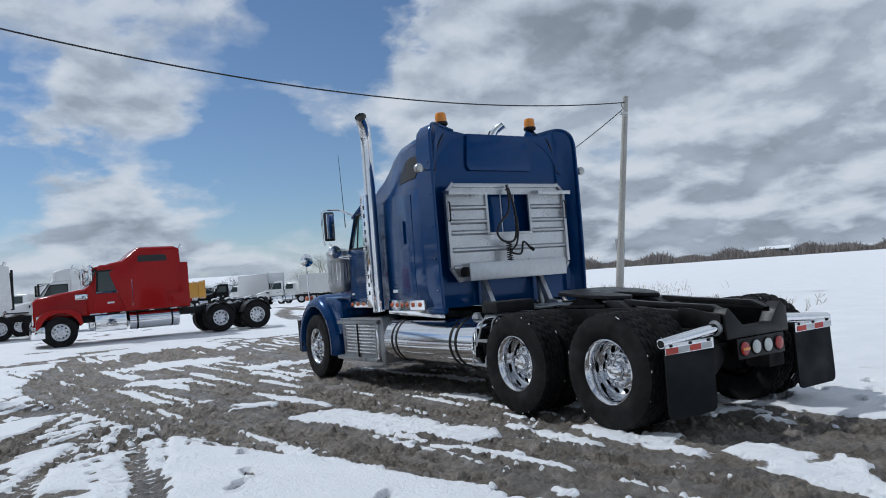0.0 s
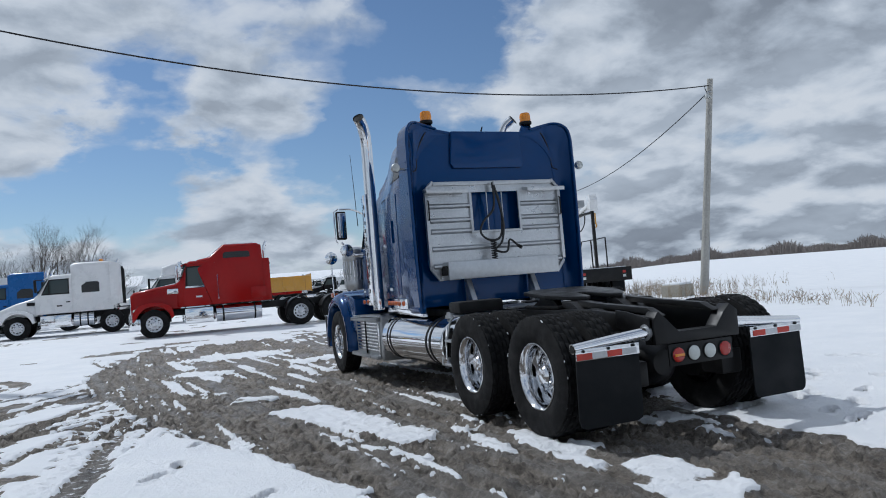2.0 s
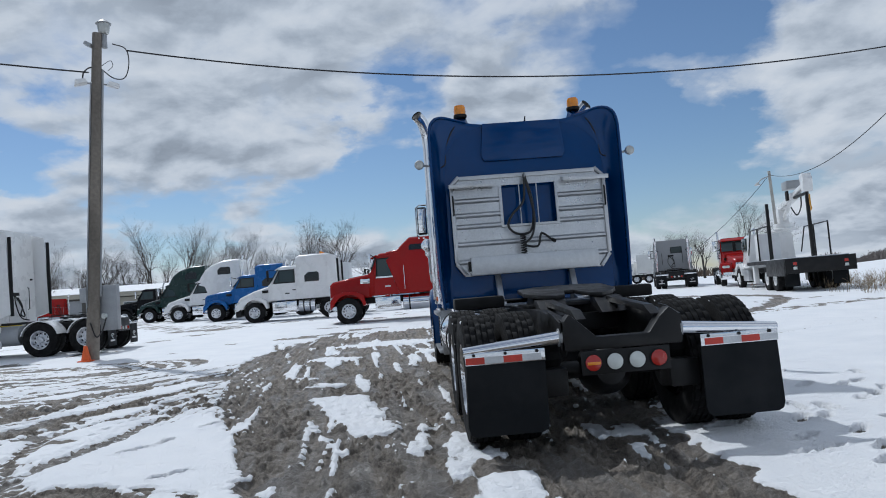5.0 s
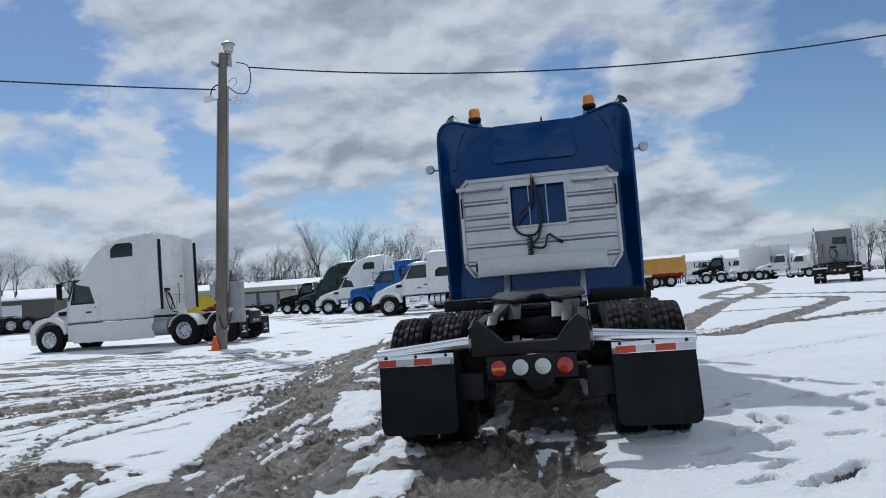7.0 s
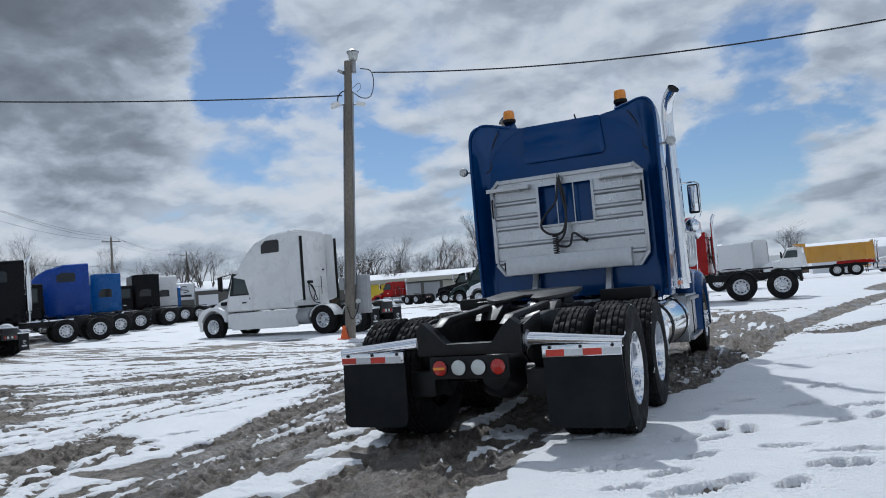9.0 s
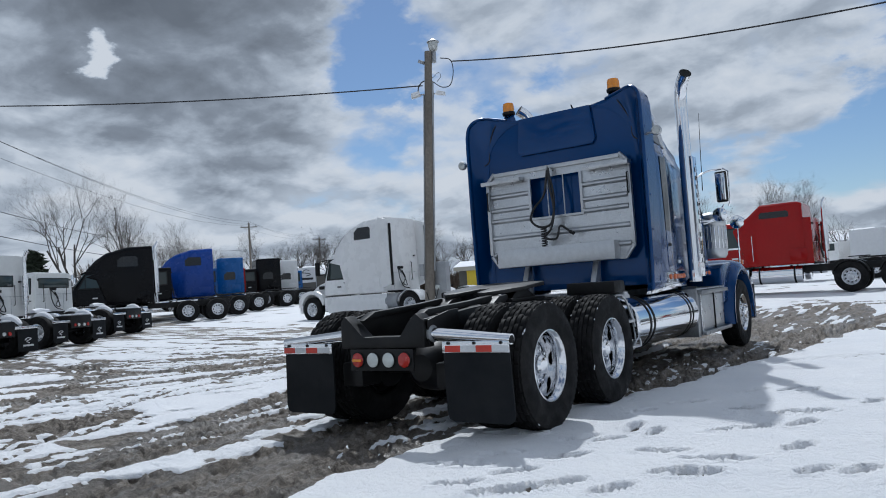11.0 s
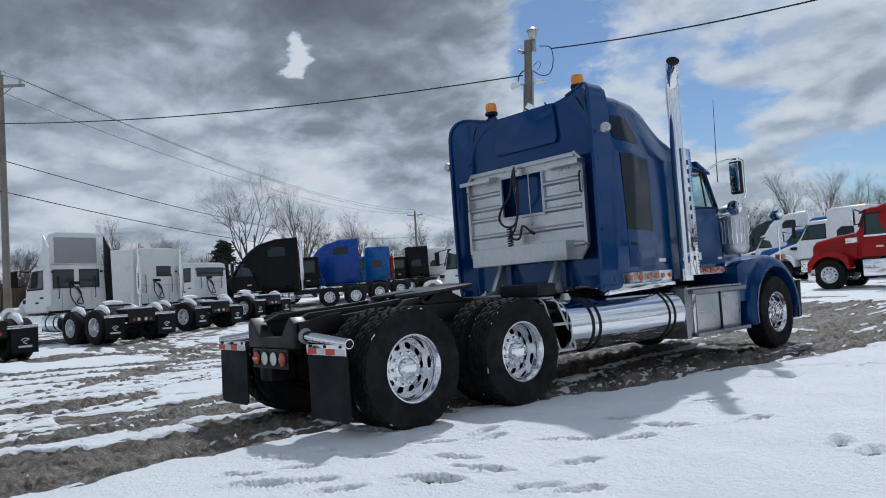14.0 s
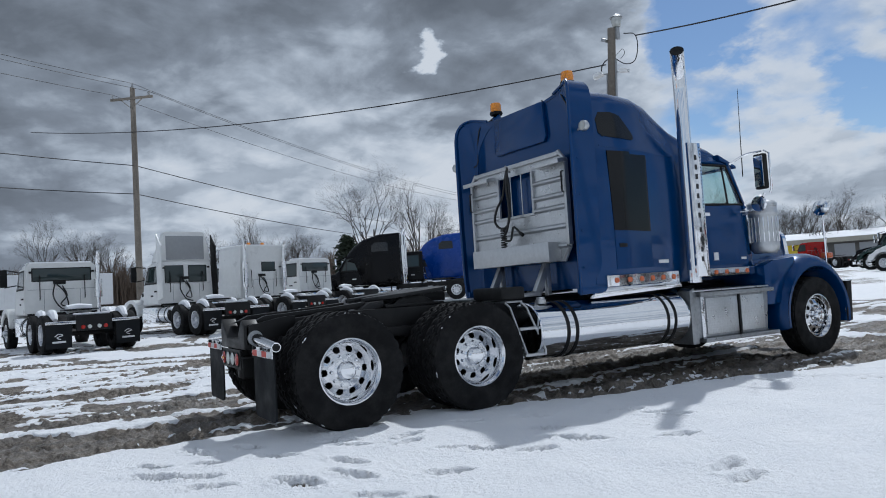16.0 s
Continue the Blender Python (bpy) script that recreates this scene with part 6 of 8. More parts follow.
    part("hood", loft([(cab_front + 0.02, half * 0.76, half * 0.66, 1.0, hood_z[0], 0.18), (cab_front + (nose - cab_front) * 0.5, hood_w[0], hood_w[0] * 0.86, 0.98, hood_z[0] * 0.55 + hood_z[1] * 0.45, 0.2), (nose - 0.12, hood_w[1], hood_w[1] * 0.86, 0.9, hood_z[1], 0.2), (nose, hood_w[1] * 0.9, hood_w[1] * 0.75, 0.88, hood_z[1] - 0.12, 0.16)], n=6), paint, T)
    part("grille", box(-hood_w[1] * 0.72, hood_w[1] * 0.72, nose - 0.03, nose + 0.03, 0.80, hood_z[1] - 0.22, 0.03), CHROME if bumper is CHROME else DULL, T)
    for s in (-1, 1):
        arch = [(front + 0.60 * math.cos(radians(a)), r + 0.04 + 0.60 * math.sin(radians(a))) for a in range(170, 5, -15)]
        crown = [(nose - 0.02, 0.62), (nose - 0.04, 0.95), (front + 0.5, 1.22), (front + 0.15, 1.30), (front - 0.3, 1.28), (front - 0.62, 1.12), (front - 0.70, 0.75)]
        part("fender", prism(arch + crown, "x", s * 0.60, s * half * 0.985, 0.04), paint, T)
        part("headlamp", box(min(s * 0.72, s * 1.1), max(s * 0.72, s * 1.1), nose - 0.28, nose - 0.06, 0.92, 1.10, 0.05), CLEARLENS, T)
        # dull black panel behind the wheel, put there as the arch's shade
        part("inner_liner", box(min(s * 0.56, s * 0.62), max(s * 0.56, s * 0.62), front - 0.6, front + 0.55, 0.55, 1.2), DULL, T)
    part("bumper", prism([(-half, nose - 0.30), (-half * 0.9, nose), (-0.7, nose + 0.10), (0.7, nose + 0.10), (half * 0.9, nose), (half, nose - 0.30), (0.8, nose - 0.05), (-0.8, nose - 0.05)], "z", 0.36, 0.74, 0.02), bumper, T)
    # sleeper
    if sleeper > 0:
        w = half * 0.98
        if shape == "sloped":
            secs = [(sl_back, w, w * 0.90, z0, roof, 0.2), (sl_back + 0.12, w, w * 0.90, z0, roof, 0.2), (sl_back + sleeper * 0.6, w, w * 0.88, z0, roof - 0.04, 0.25), (cab_back + 0.1, w * 0.97, w * 0.82, z0, roof - 0.28, 0.3), (cab_back + 0.55, w * 0.88, w * 0.74, cab_roof - 0.5, roof - 0.58, 0.3), (cab_front - ws - 0.05, w * 0.84, w * 0.66, cab_roof - 0.4, cab_roof + 0.04, 0.2)]
        elif shape == "stepped":
            secs = [(sl_back, w, w * 0.92, z0, roof - drop, 0.1), (sl_back + 0.25, w, w * 0.92, z0, roof - drop, 0.1), (sl_back + 0.26, w, w * 0.86, z0, roof - 0.08, 0.12), (sl_back + 0.42, w, w * 0.84, z0, roof, 0.16), (cab_back - 0.35, w, w * 0.84, z0, roof, 0.18), (cab_back + 0.15, w * 0.95, w * 0.82, z0, cab_roof + 0.12, 0.18), (cab_back + 0.6, w * 0.86, w * 0.78, cab_roof - 0.4, cab_roof + 0.03, 0.15)]
        else:
            secs = [(sl_back, w, w * 0.93, z0, roof, 0.14), (sl_back + 0.1, w, w * 0.93, z0, roof, 0.16), (cab_back - 0.1, w * 0.99, w * 0.92, z0, roof, 0.18), (cab_back + 0.1, w * 0.9, w * 0.84, z0, roof - 0.08, 0.2)]
        sl = part("sleeper", loft(secs, n=7), paint, T)
        for s in (-1, 1):
            tops = {"stepped": 0.84, "sloped": 0.89}.get(shape, 0.93)

            def on_box(out, s=s, tops=tops):
                return lambda q, z: (s * (float(np.interp(z, [z0 + 0.07, roof - 0.2], [w, w * tops])) + out), q, z)

            if shape == "stepped":
                part("window", sheet([(cab_back - 1.30, roof - 0.52), (cab_back - 1.30, roof - 0.34), (cab_back - 1.22, roof - 0.29), (cab_back - 0.40, roof - 0.29), (cab_back - 0.32, roof - 0.36), (cab_back - 0.32, roof - 0.52)], on_box(0.008), on_box(-0.10)), DARKGLASS, sl)
            elif win:
                zc = win_z or (2.15 if shape == "flat" or roof < 3.2 else roof - 0.72)
                ya, yb, hz = sl_back + sleeper * 0.34, sl_back + sleeper * 0.80, 0.24
                part("window", sheet([(ya, zc - hz), (ya, zc + hz * 0.7), (ya + 0.08, zc + hz), (yb - 0.20, zc + hz), (yb, zc + hz * 0.3), (yb, zc - hz)], on_box(0.008), on_box(-0.08)), DARKGLASS, sl)
            part("seam", sheet([(sl_back + 0.05, z0 + 1.55), (sl_back + 0.05, z0 + 1.56), (cab_back, z0 + 1.56), (cab_back, z0 + 1.55)], on_box(0.003), on_box(-0.02)), paint, sl)
            part("luggage_door", prism([(sl_back + 0.2, z0 + 0.1), (sl_back + 0.2, z0 + 0.55), (sl_back + 0.75, z0 + 0.55), (sl_back + 0.75, z0 + 0.1)], "x", s * (w - 0.05), s * (w + 0.006), 0.008), paint, sl)
        if extender:
            for s in (-1, 1):
                part("side_extender", prism([(sl_back - 0.42, 1.35), (sl_back - 0.36, roof - 0.15), (sl_back + 0.1, roof - 0.02), (sl_back + 0.1, 1.2)], "x", s * (w - 0.05), s * (w + 0.01), 0.012), paint, T)
                part("rubber_edge", box(min(s * (w - 0.045), s * (w + 0.005)), max(s * (w - 0.045), s * (w + 0.005)), sl_back - 0.50, sl_back - 0.40, 1.3, roof - 0.3, 0.01), DULL, T)
        rear_y = sl_back
    else:
        rear_y = cab_back
        sl = cab
        if fairing:
            fa = part("roof_fairing", loft([(cab_back + 0.0, half * 0.80, half * 0.66, cab_roof - 0.05, roof, 0.16), (cab_back + 0.3, half * 0.80, half * 0.66, cab_roof - 0.05, roof, 0.18), (cab_back + 0.8, half * 0.76, half * 0.6, cab_roof - 0.05, cab_roof + 0.45, 0.2), (cab_front - ws - 0.1, half * 0.68, half * 0.5, cab_roof - 0.06, cab_roof + 0.06, 0.05)], n=6), paint, T)
            part("inner_face", box(-half * 0.60, half * 0.60, cab_back - 0.012, cab_back + 0.002, cab_roof + 0.02, roof - 0.16, 0.004), GREYP, fa)
            for s in (-1, 1):
                part("side_extender", prism([(cab_back - 0.38, 1.3), (cab_back - 0.32, roof - 0.55), (cab_back + 0.05, roof - 0.1), (cab_back + 0.1, 1.2)], "x", s * half * 0.84, s * half * 0.88, 0.01), DULL if s > 0 else paint, T)
    if back_win:
        if back_win == 2:
            for s in (-1, 1):
                part("rear_window", box(min(s * 0.10, s * 0.78), max(s * 0.10, s * 0.78), rear_y - 0.012, rear_y + 0.02, 1.85, 2.45, 0.02), GLASS, sl)
        else:
            ww = 0.80 if sleeper == 0 else 0.32
            zc = 2.25 if sleeper == 0 else 2.35
            part("rear_window", box(-ww if sleeper == 0 else -0.05, ww if sleeper == 0 else 0.6, rear_y - 0.012, rear_y + 0.02, zc - 0.18, zc + 0.18, 0.02), GLASS, sl)
        for x0, x1, z2, z3 in (((-0.80, -0.08, 1.83, 2.47), (0.08, 0.80, 1.83, 2.47)) if back_win == 2 else ((-ww - 0.03 if sleeper == 0 else -0.08, ww + 0.03 if sleeper == 0 else 0.63, zc - 0.21, zc + 0.21),)):
            part("window_seal", box(x0, x1, rear_y - 0.008, rear_y + 0.02, z2, z3, 0.02), DULL, sl)
    if not bare:
        for x0 in (-0.50, 0.50):
            part("rear_seam", box(x0 - 0.006, x0 + 0.006, rear_y - 0.006, rear_y + 0.01, 1.15, 1.80), GREYP, sl)
        part("rear_seam", box(-half * 0.78, half * 0.78, rear_y - 0.006, rear_y + 0.01, 1.80, 1.812), GREYP, sl)
        part("rear_sill", box(-half * 0.80, half * 0.80, rear_y - 0.05, rear_y + 0.05, 1.02, 1.10, 0.015), DULL, sl)
        for x0 in (-0.86, 0.86):
            part("cab_lamp", box(x0 - 0.04, x0 + 0.04, rear_y - 0.05, rear_y, cab_roof - 0.30, cab_roof - 0.24, 0.01), DULL, sl)
    # exhaust
    for s in ((-1, 1) if stacks == 2 else (1,) if stacks == 1 else ()):
        st = part("exhaust_pipe", tube([(s * 0.98, rear_y - 0.14, 1.0), (s * 0.98, rear_y - 0.14, roof - 0.25)] + [tuple(p) for p in spline([(s * 0.98, rear_y - 0.14, roof - 0.2), (s * 0.99, rear_y - 0.17, roof), (s * 1.0, rear_y - 0.26, roof + 0.18)], 4)], 0.065, 14), CHROME, T)
        part("muffler", tube([(s * 0.98, rear_y - 0.14, 1.5), (s * 0.98, rear_y - 0.14, roof - 0.7)], 0.12, 16), CHROME, st)
    if not bare:
        # air lines on the rear wall
        hs = part("air_line", tube(spline([(0.0, rear_y - 0.02, 1.9), (0.1, rear_y - 0.10, 1.6), (-0.08, rear_y - 0.14, 1.35), (0.12, rear_y - 0.16, 1.3), (0.05, rear_y - 0.06, 1.7), (-0.15, rear_y - 0.02, 1.95)], 5), 0.02, 6), HOSE, T)
        part("air_line", tube(spline([(-0.2, rear_y - 0.02, 2.0), (-0.28, rear_y - 0.12, 1.6), (-0.1, rear_y - 0.16, 1.25), (0.1, rear_y - 0.3, 1.15)], 5), 0.02, 6), HOSE, T)
        part("coupling", box(-0.25, 0.1, rear_y - 0.03, rear_y + 0.01, 1.95, 2.05, 0.01), DULL, hs)
        part("grab_rail", tube([(-0.62, rear_y - 0.01, 1.5), (-0.62, rear_y - 0.06, 1.52), (-0.62, rear_y - 0.06, 2.2), (-0.62, rear_y - 0.01, 2.22)], 0.014, 6), DULL, hs)
        part("grab_rail", tube([(0.62, rear_y - 0.01, 1.5), (0.62, rear_y - 0.06, 1.52), (0.62, rear_y - 0.06, 2.2), (0.62, rear_y - 0.01, 2.22)], 0.014, 6), DULL, hs)
    if beacons:
        for x in (-0.35, 0.35):
            b = part("beacon", lathe([(roof - 0.02, 0.08), (roof + 0.13, 0.075), (roof + 0.15, 0.05), (roof + 0.15, 0.0)], "z", 16, (x, (sl_back if sleeper else cab_back) + 0.45, 0)), AMBER, T, "amber roof beacon")
    if roof_lights:
        for k in range(5):
            part("roof_marker", box(-0.64 + 0.3 * k, -0.56 + 0.3 * k, cab_front - ws - 0.22, cab_front - ws - 0.10, cab_roof - 0.005, cab_roof + 0.04, 0.01), AMBER, T)
    if snow_top:
        part("snow_cap", box(-half * 0.66, half * 0.66, sl_back + 0.45, cab_back - 0.40, roof - 0.02, roof + 0.03, 0.02), SNOWCAP, T)
        part("snow_cap", loft([(cab_front + 0.15, 0.50, 0.40, hood_z[0] - 0.10, hood_z[0] + 0.015, 0.05), (nose - 0.25, 0.42, 0.34, hood_z[1] - 0.10, hood_z[1] + 0.02, 0.05)]), SNOWCAP, T)
        for s in (-1, 1):
            part("grab_rail", tube([(s * half * 0.99, cab_back - 0.06, 1.25), (s * (half * 0.99 + 0.05), cab_back - 0.06, 1.30), (s * (half * 0.99 + 0.05), cab_back - 0.06, 2.15), (s * half * 0.96, cab_back - 0.06, 2.20)], 0.016, 6), CHROME, T)
            part("window_trim", sheet([(wy0 - 0.03, zb - 0.01), (wy0 - 0.03, zb + 0.05), (cab_front - 0.20, zb + 0.05), (cab_front - 0.18, zb - 0.01)], lambda q, z, s=s: (s * (half * 0.835 + 0.028), q, z), lambda q, z, s=s: (s * (half * 0.80), q, z)), CHROME, cab)
            part("vent_trim", box(min(s * half * 0.735, s * half * 0.75), max(s * half * 0.735, s * half * 0.75), cab_front + 0.07, cab_front + 0.45, hood_z[0] - 0.38, hood_z[0] - 0.20, 0.01), CHROME, T)
    if snow:
        part("snow_cap", box(-half * 0.72, half * 0.72, rear_y + 0.12, cab_front - ws - 0.2, (roof if sleeper else cab_roof) - 0.01, (roof if sleeper else cab_roof) + 0.04, 0.03), SNOWCAP, T) if not fairing else None
    return T


def at_ground(x, y, heading, dz=0.0):
    """A pose on the ground that faces heading, degrees to the left of +y."""
    return pose(x, y, float(lift(x, y)) + dz, 0, 0, heading)


tractor("red sleeper tractor with a high roof and snowy hood", at_ground(1.95, 23.45, 90), RED, front=5.95, sleeper=2.0, roof=3.27, cab_roof=2.72, hood=0.75, hood_z=(1.94, 1.72), shape="stepped", stacks=1, fenders=BLACK, cab_off=0.95, cab_len=1.25, drop=0.6, ws=0.24, sill=1.74, snow_top=True)
tractor("white sleeper tractor with two amber roof beacons", at_ground(-5.0, 32.1, 90), WHITE, front=4.5, sleeper=1.6, roof=3.3, cab_roof=2.8, hood=0.95, hood_z=(1.85, 1.35), shape="flat", beacons=True, bumper=DULL, extender=True)
tractor("white day cab tractor parked behind the red one", at_ground(0.4, 36.3, 90), WHITE, front=5.2, sleeper=0, roof=3.2, cab_roof=2.6, hood=0.95, hood_z=(1.7, 1.4), fairing=True, bumper=CHROME)
tractor("bright blue sleeper tractor with a chrome grille", at_ground(-7.4, 38.8, 90), BLUE2, front=5.8, sleeper=1.6, roof=3.25, cab_roof=2.7, hood=0.8, hood_z=(1.85, 1.65), shape="flat", stacks=2, cab_off=1.0)
tractor("white sleeper tractor with a high sloped roof", at_ground(-11.0, 42.8, 90), WHITE, front=5.7, sleeper=1.8, roof=3.9, cab_roof=2.7, hood=0.95, hood_z=(1.75, 1.35), stacks=2)
tractor("dark green sleeper tractor with a high roof", at_ground(-14.5, 48.0, 90), GREENP, front=5.9, sleeper=1.8, roof=3.9, cab_roof=2.7, hood=0.9, hood_z=(1.7, 1.35), stacks=0)
tractor("black day cab tractor with chrome trim", at_ground(-20.0, 56.0, 95), BLACKP, front=5.2, sleeper=0, roof=3.0, cab_roof=2.7, hood=0.9, hood_z=(1.75, 1.5), cab_off=1.0)
tractor("white high-roof tractor far back in the row", at_ground(-18.5, 61.0, 92), WHITE2, front=5.6, sleeper=1.6, roof=3.8, cab_roof=2.7, hood=0.8)
tractor("red tractor with a sloped hood near the building", at_ground(-31.5, 62.0, 70), RED, front=5.4, sleeper=0, roof=2.8, cab_roof=2.6, hood=1.0, hood_z=(1.7, 1.2))
tractor("tall white sleeper tractor standing beside a light pole", at_ground(-12.1, 17.35, 90), WHITE, front=5.85, sleeper=1.85, roof=4.0, cab_roof=2.75, hood=0.8, hood_z=(1.7, 1.3), extender=True, skirt=True, flaps=True, bumper=WHITE, stacks=0, snow=False, fenders=WHITE, cab_off=0.6, win_z=3.45, ws=0.34, sill=1.70)
tractor("white day cab tractor with snow on its frame", at_ground(-15.6, -1.15, 100), WHITE2, front=4.4, sleeper=0, roof=2.75, cab_roof=2.6, hood=0.9, snow=True, flaps=True, back_win=1, stacks=1)
tractor("white day cab tractor with a tall roof fairing", at_ground(-18.1, 3.2, 104), WHITE2, front=4.7, sleeper=0, roof=3.7, cab_roof=2.65, hood=0.9, fairing=True, snow=True, flaps=True, back_win=2, stacks=0)
tractor("white flat-roof sleeper tractor with snow on its frame", at_ground(-21.1, 6.9, 110), WHITE2, front=5.9, sleeper=1.6, roof=3.25, cab_roof=2.6, hood=0.9, shape="flat", snow=True, flaps=True, back_win=1, stacks=2, beacons=True, win=False)
tractor("white day cab tractor with a rear window", at_ground(-23.9, 10.5, 112), WHITE2, front=4.6, sleeper=0, roof=2.75, cab_roof=2.65, hood=0.9, snow=True, flaps=True, back_win=1, stacks=0)
tractor("black high-roof sleeper tractor with chrome stacks", at_ground(-26.8, 17.2, 150), BLACKP, front=6.4, sleeper=1.9, roof=3.75, cab_roof=2.7, hood=0.9, stacks=2)
tractor("black day cab tractor between the tall sleepers", at_ground(-29.0, 20.3, 150), BLACKP, front=5.0, sleeper=0, roof=2.9, cab_roof=2.75, hood=0.9, stacks=0)
tractor("royal blue sleeper tractor with a sloped roof", at_ground(-30.6, 23.1, 148), BLUE3, front=6.0, sleeper=1.9, roof=3.8, cab_roof=2.7, hood=0.9, stacks=0)
tractor("light blue flat-roof sleeper tractor", at_ground(-32.4, 27.0, 148), BLUE2, front=5.8, sleeper=1.5, roof=3.3, cab_roof=2.7, hood=0.9, shape="flat", stacks=0)
tractor("red day cab tractor in the long row", at_ground(-34.0, 29.9, 148), RED, front=5.4, sleeper=0, roof=2.9, cab_roof=2.7, hood=0.9, stacks=1)
tractor("black sleeper tractor in the long row", at_ground(-35.4, 32.7, 148), BLACKP, front=5.8, sleeper=1.6, roof=3.4, cab_roof=2.7, hood=0.9, shape="flat", stacks=0)
tractor("white flat-roof sleeper tractor in the long row", at_ground(-36.8, 35.7, 148), WHITE, front=5.8, sleeper=1.6, roof=3.4, cab_roof=2.7, hood=0.9, shape="flat", stacks=0)
tractor("blue day cab tractor at the end of the row", at_ground(-38.2, 38.9, 148), BLUE2, front=5.2, sleeper=0, roof=2.9, cab_roof=2.7, hood=0.9, stacks=0)
tractor("white sleeper tractor at the near end of the row", at_ground(-13.5, -6.6, 102), WHITE2, front=5.6, sleeper=1.4, roof=3.2, cab_roof=2.6, hood=0.9, shape="flat", snow=True, flaps=True, stacks=2)
tractor("grey sleeper tractor seen from behind with twin stacks", at_ground(14.6, 36.9, -18), GREYP, front=5.6, sleeper=1.2, roof=3.0, cab_roof=2.6, hood=0.9, shape="flat", stacks=2, flaps=True, back_win=1)

# ---- poles and wires ----
def wire(name, a, b, sag, r, label, n=24):
    A, B = Vector(a), Vector(b)
    pts = [A.lerp(B, k / n) - Vector((0, 0, sag * 4 * (k / n) * (1 - k / n))) for k in range(n + 1)]
    return alone(name, tube(pts, r, 6), CABLE, label, "cable")


def light_pole_grey():
    T = thing("light_pole", "leaning grey wooden pole with a small lamp and cables", "pole")
    base, top = Vector((15.7, 16.4, float(lift(15.7, 16.4)) - 0.15)), Vector((16.45, 15.7, 8.4))
    part("pole", tube([base.lerp(top, k / 6) for k in range(7)], [0.15, 0.145, 0.14, 0.13, 0.125, 0.12, 0.11], 14), POLEGREY, T)
    part("conduit", tube([base.lerp(top, 0.05) + Vector((0.14, -0.06, 0)), base.lerp(top, 0.3) + Vector((0.14, -0.06, 0))], 0.03, 8), GALV, T)
    part("meter_box", box(15.78, 15.96, 16.22, 16.36, 2.2, 2.6, 0.02), GALV, T)
    arm = part("lamp_arm", tube([top + Vector((0, 0, -0.5)), top + Vector((-0.35, -0.2, -0.55)), top + Vector((-0.5, -0.3, -0.7))], 0.03, 8), GALV, T)
    part("lamp", lathe([(0, 0.0), (0, 0.05), (-0.08, 0.10), (-0.16, 0.16), (-0.18, 0.15), (-0.18, 0.0)], "z", 16, top + Vector((-0.55, -0.33, -0.68))), LAMPLENS, arm, "small hanging lamp")
    part("cable_loop", tube(spline([top + Vector((-0.05, 0, -0.25)), top + Vector((-0.4, -0.1, -0.35)), top + Vector((-0.3, -0.1, -0.6)), top + Vector((-0.08, 0, -0.8))], 5), 0.015, 6), CABLE, T)
    return top


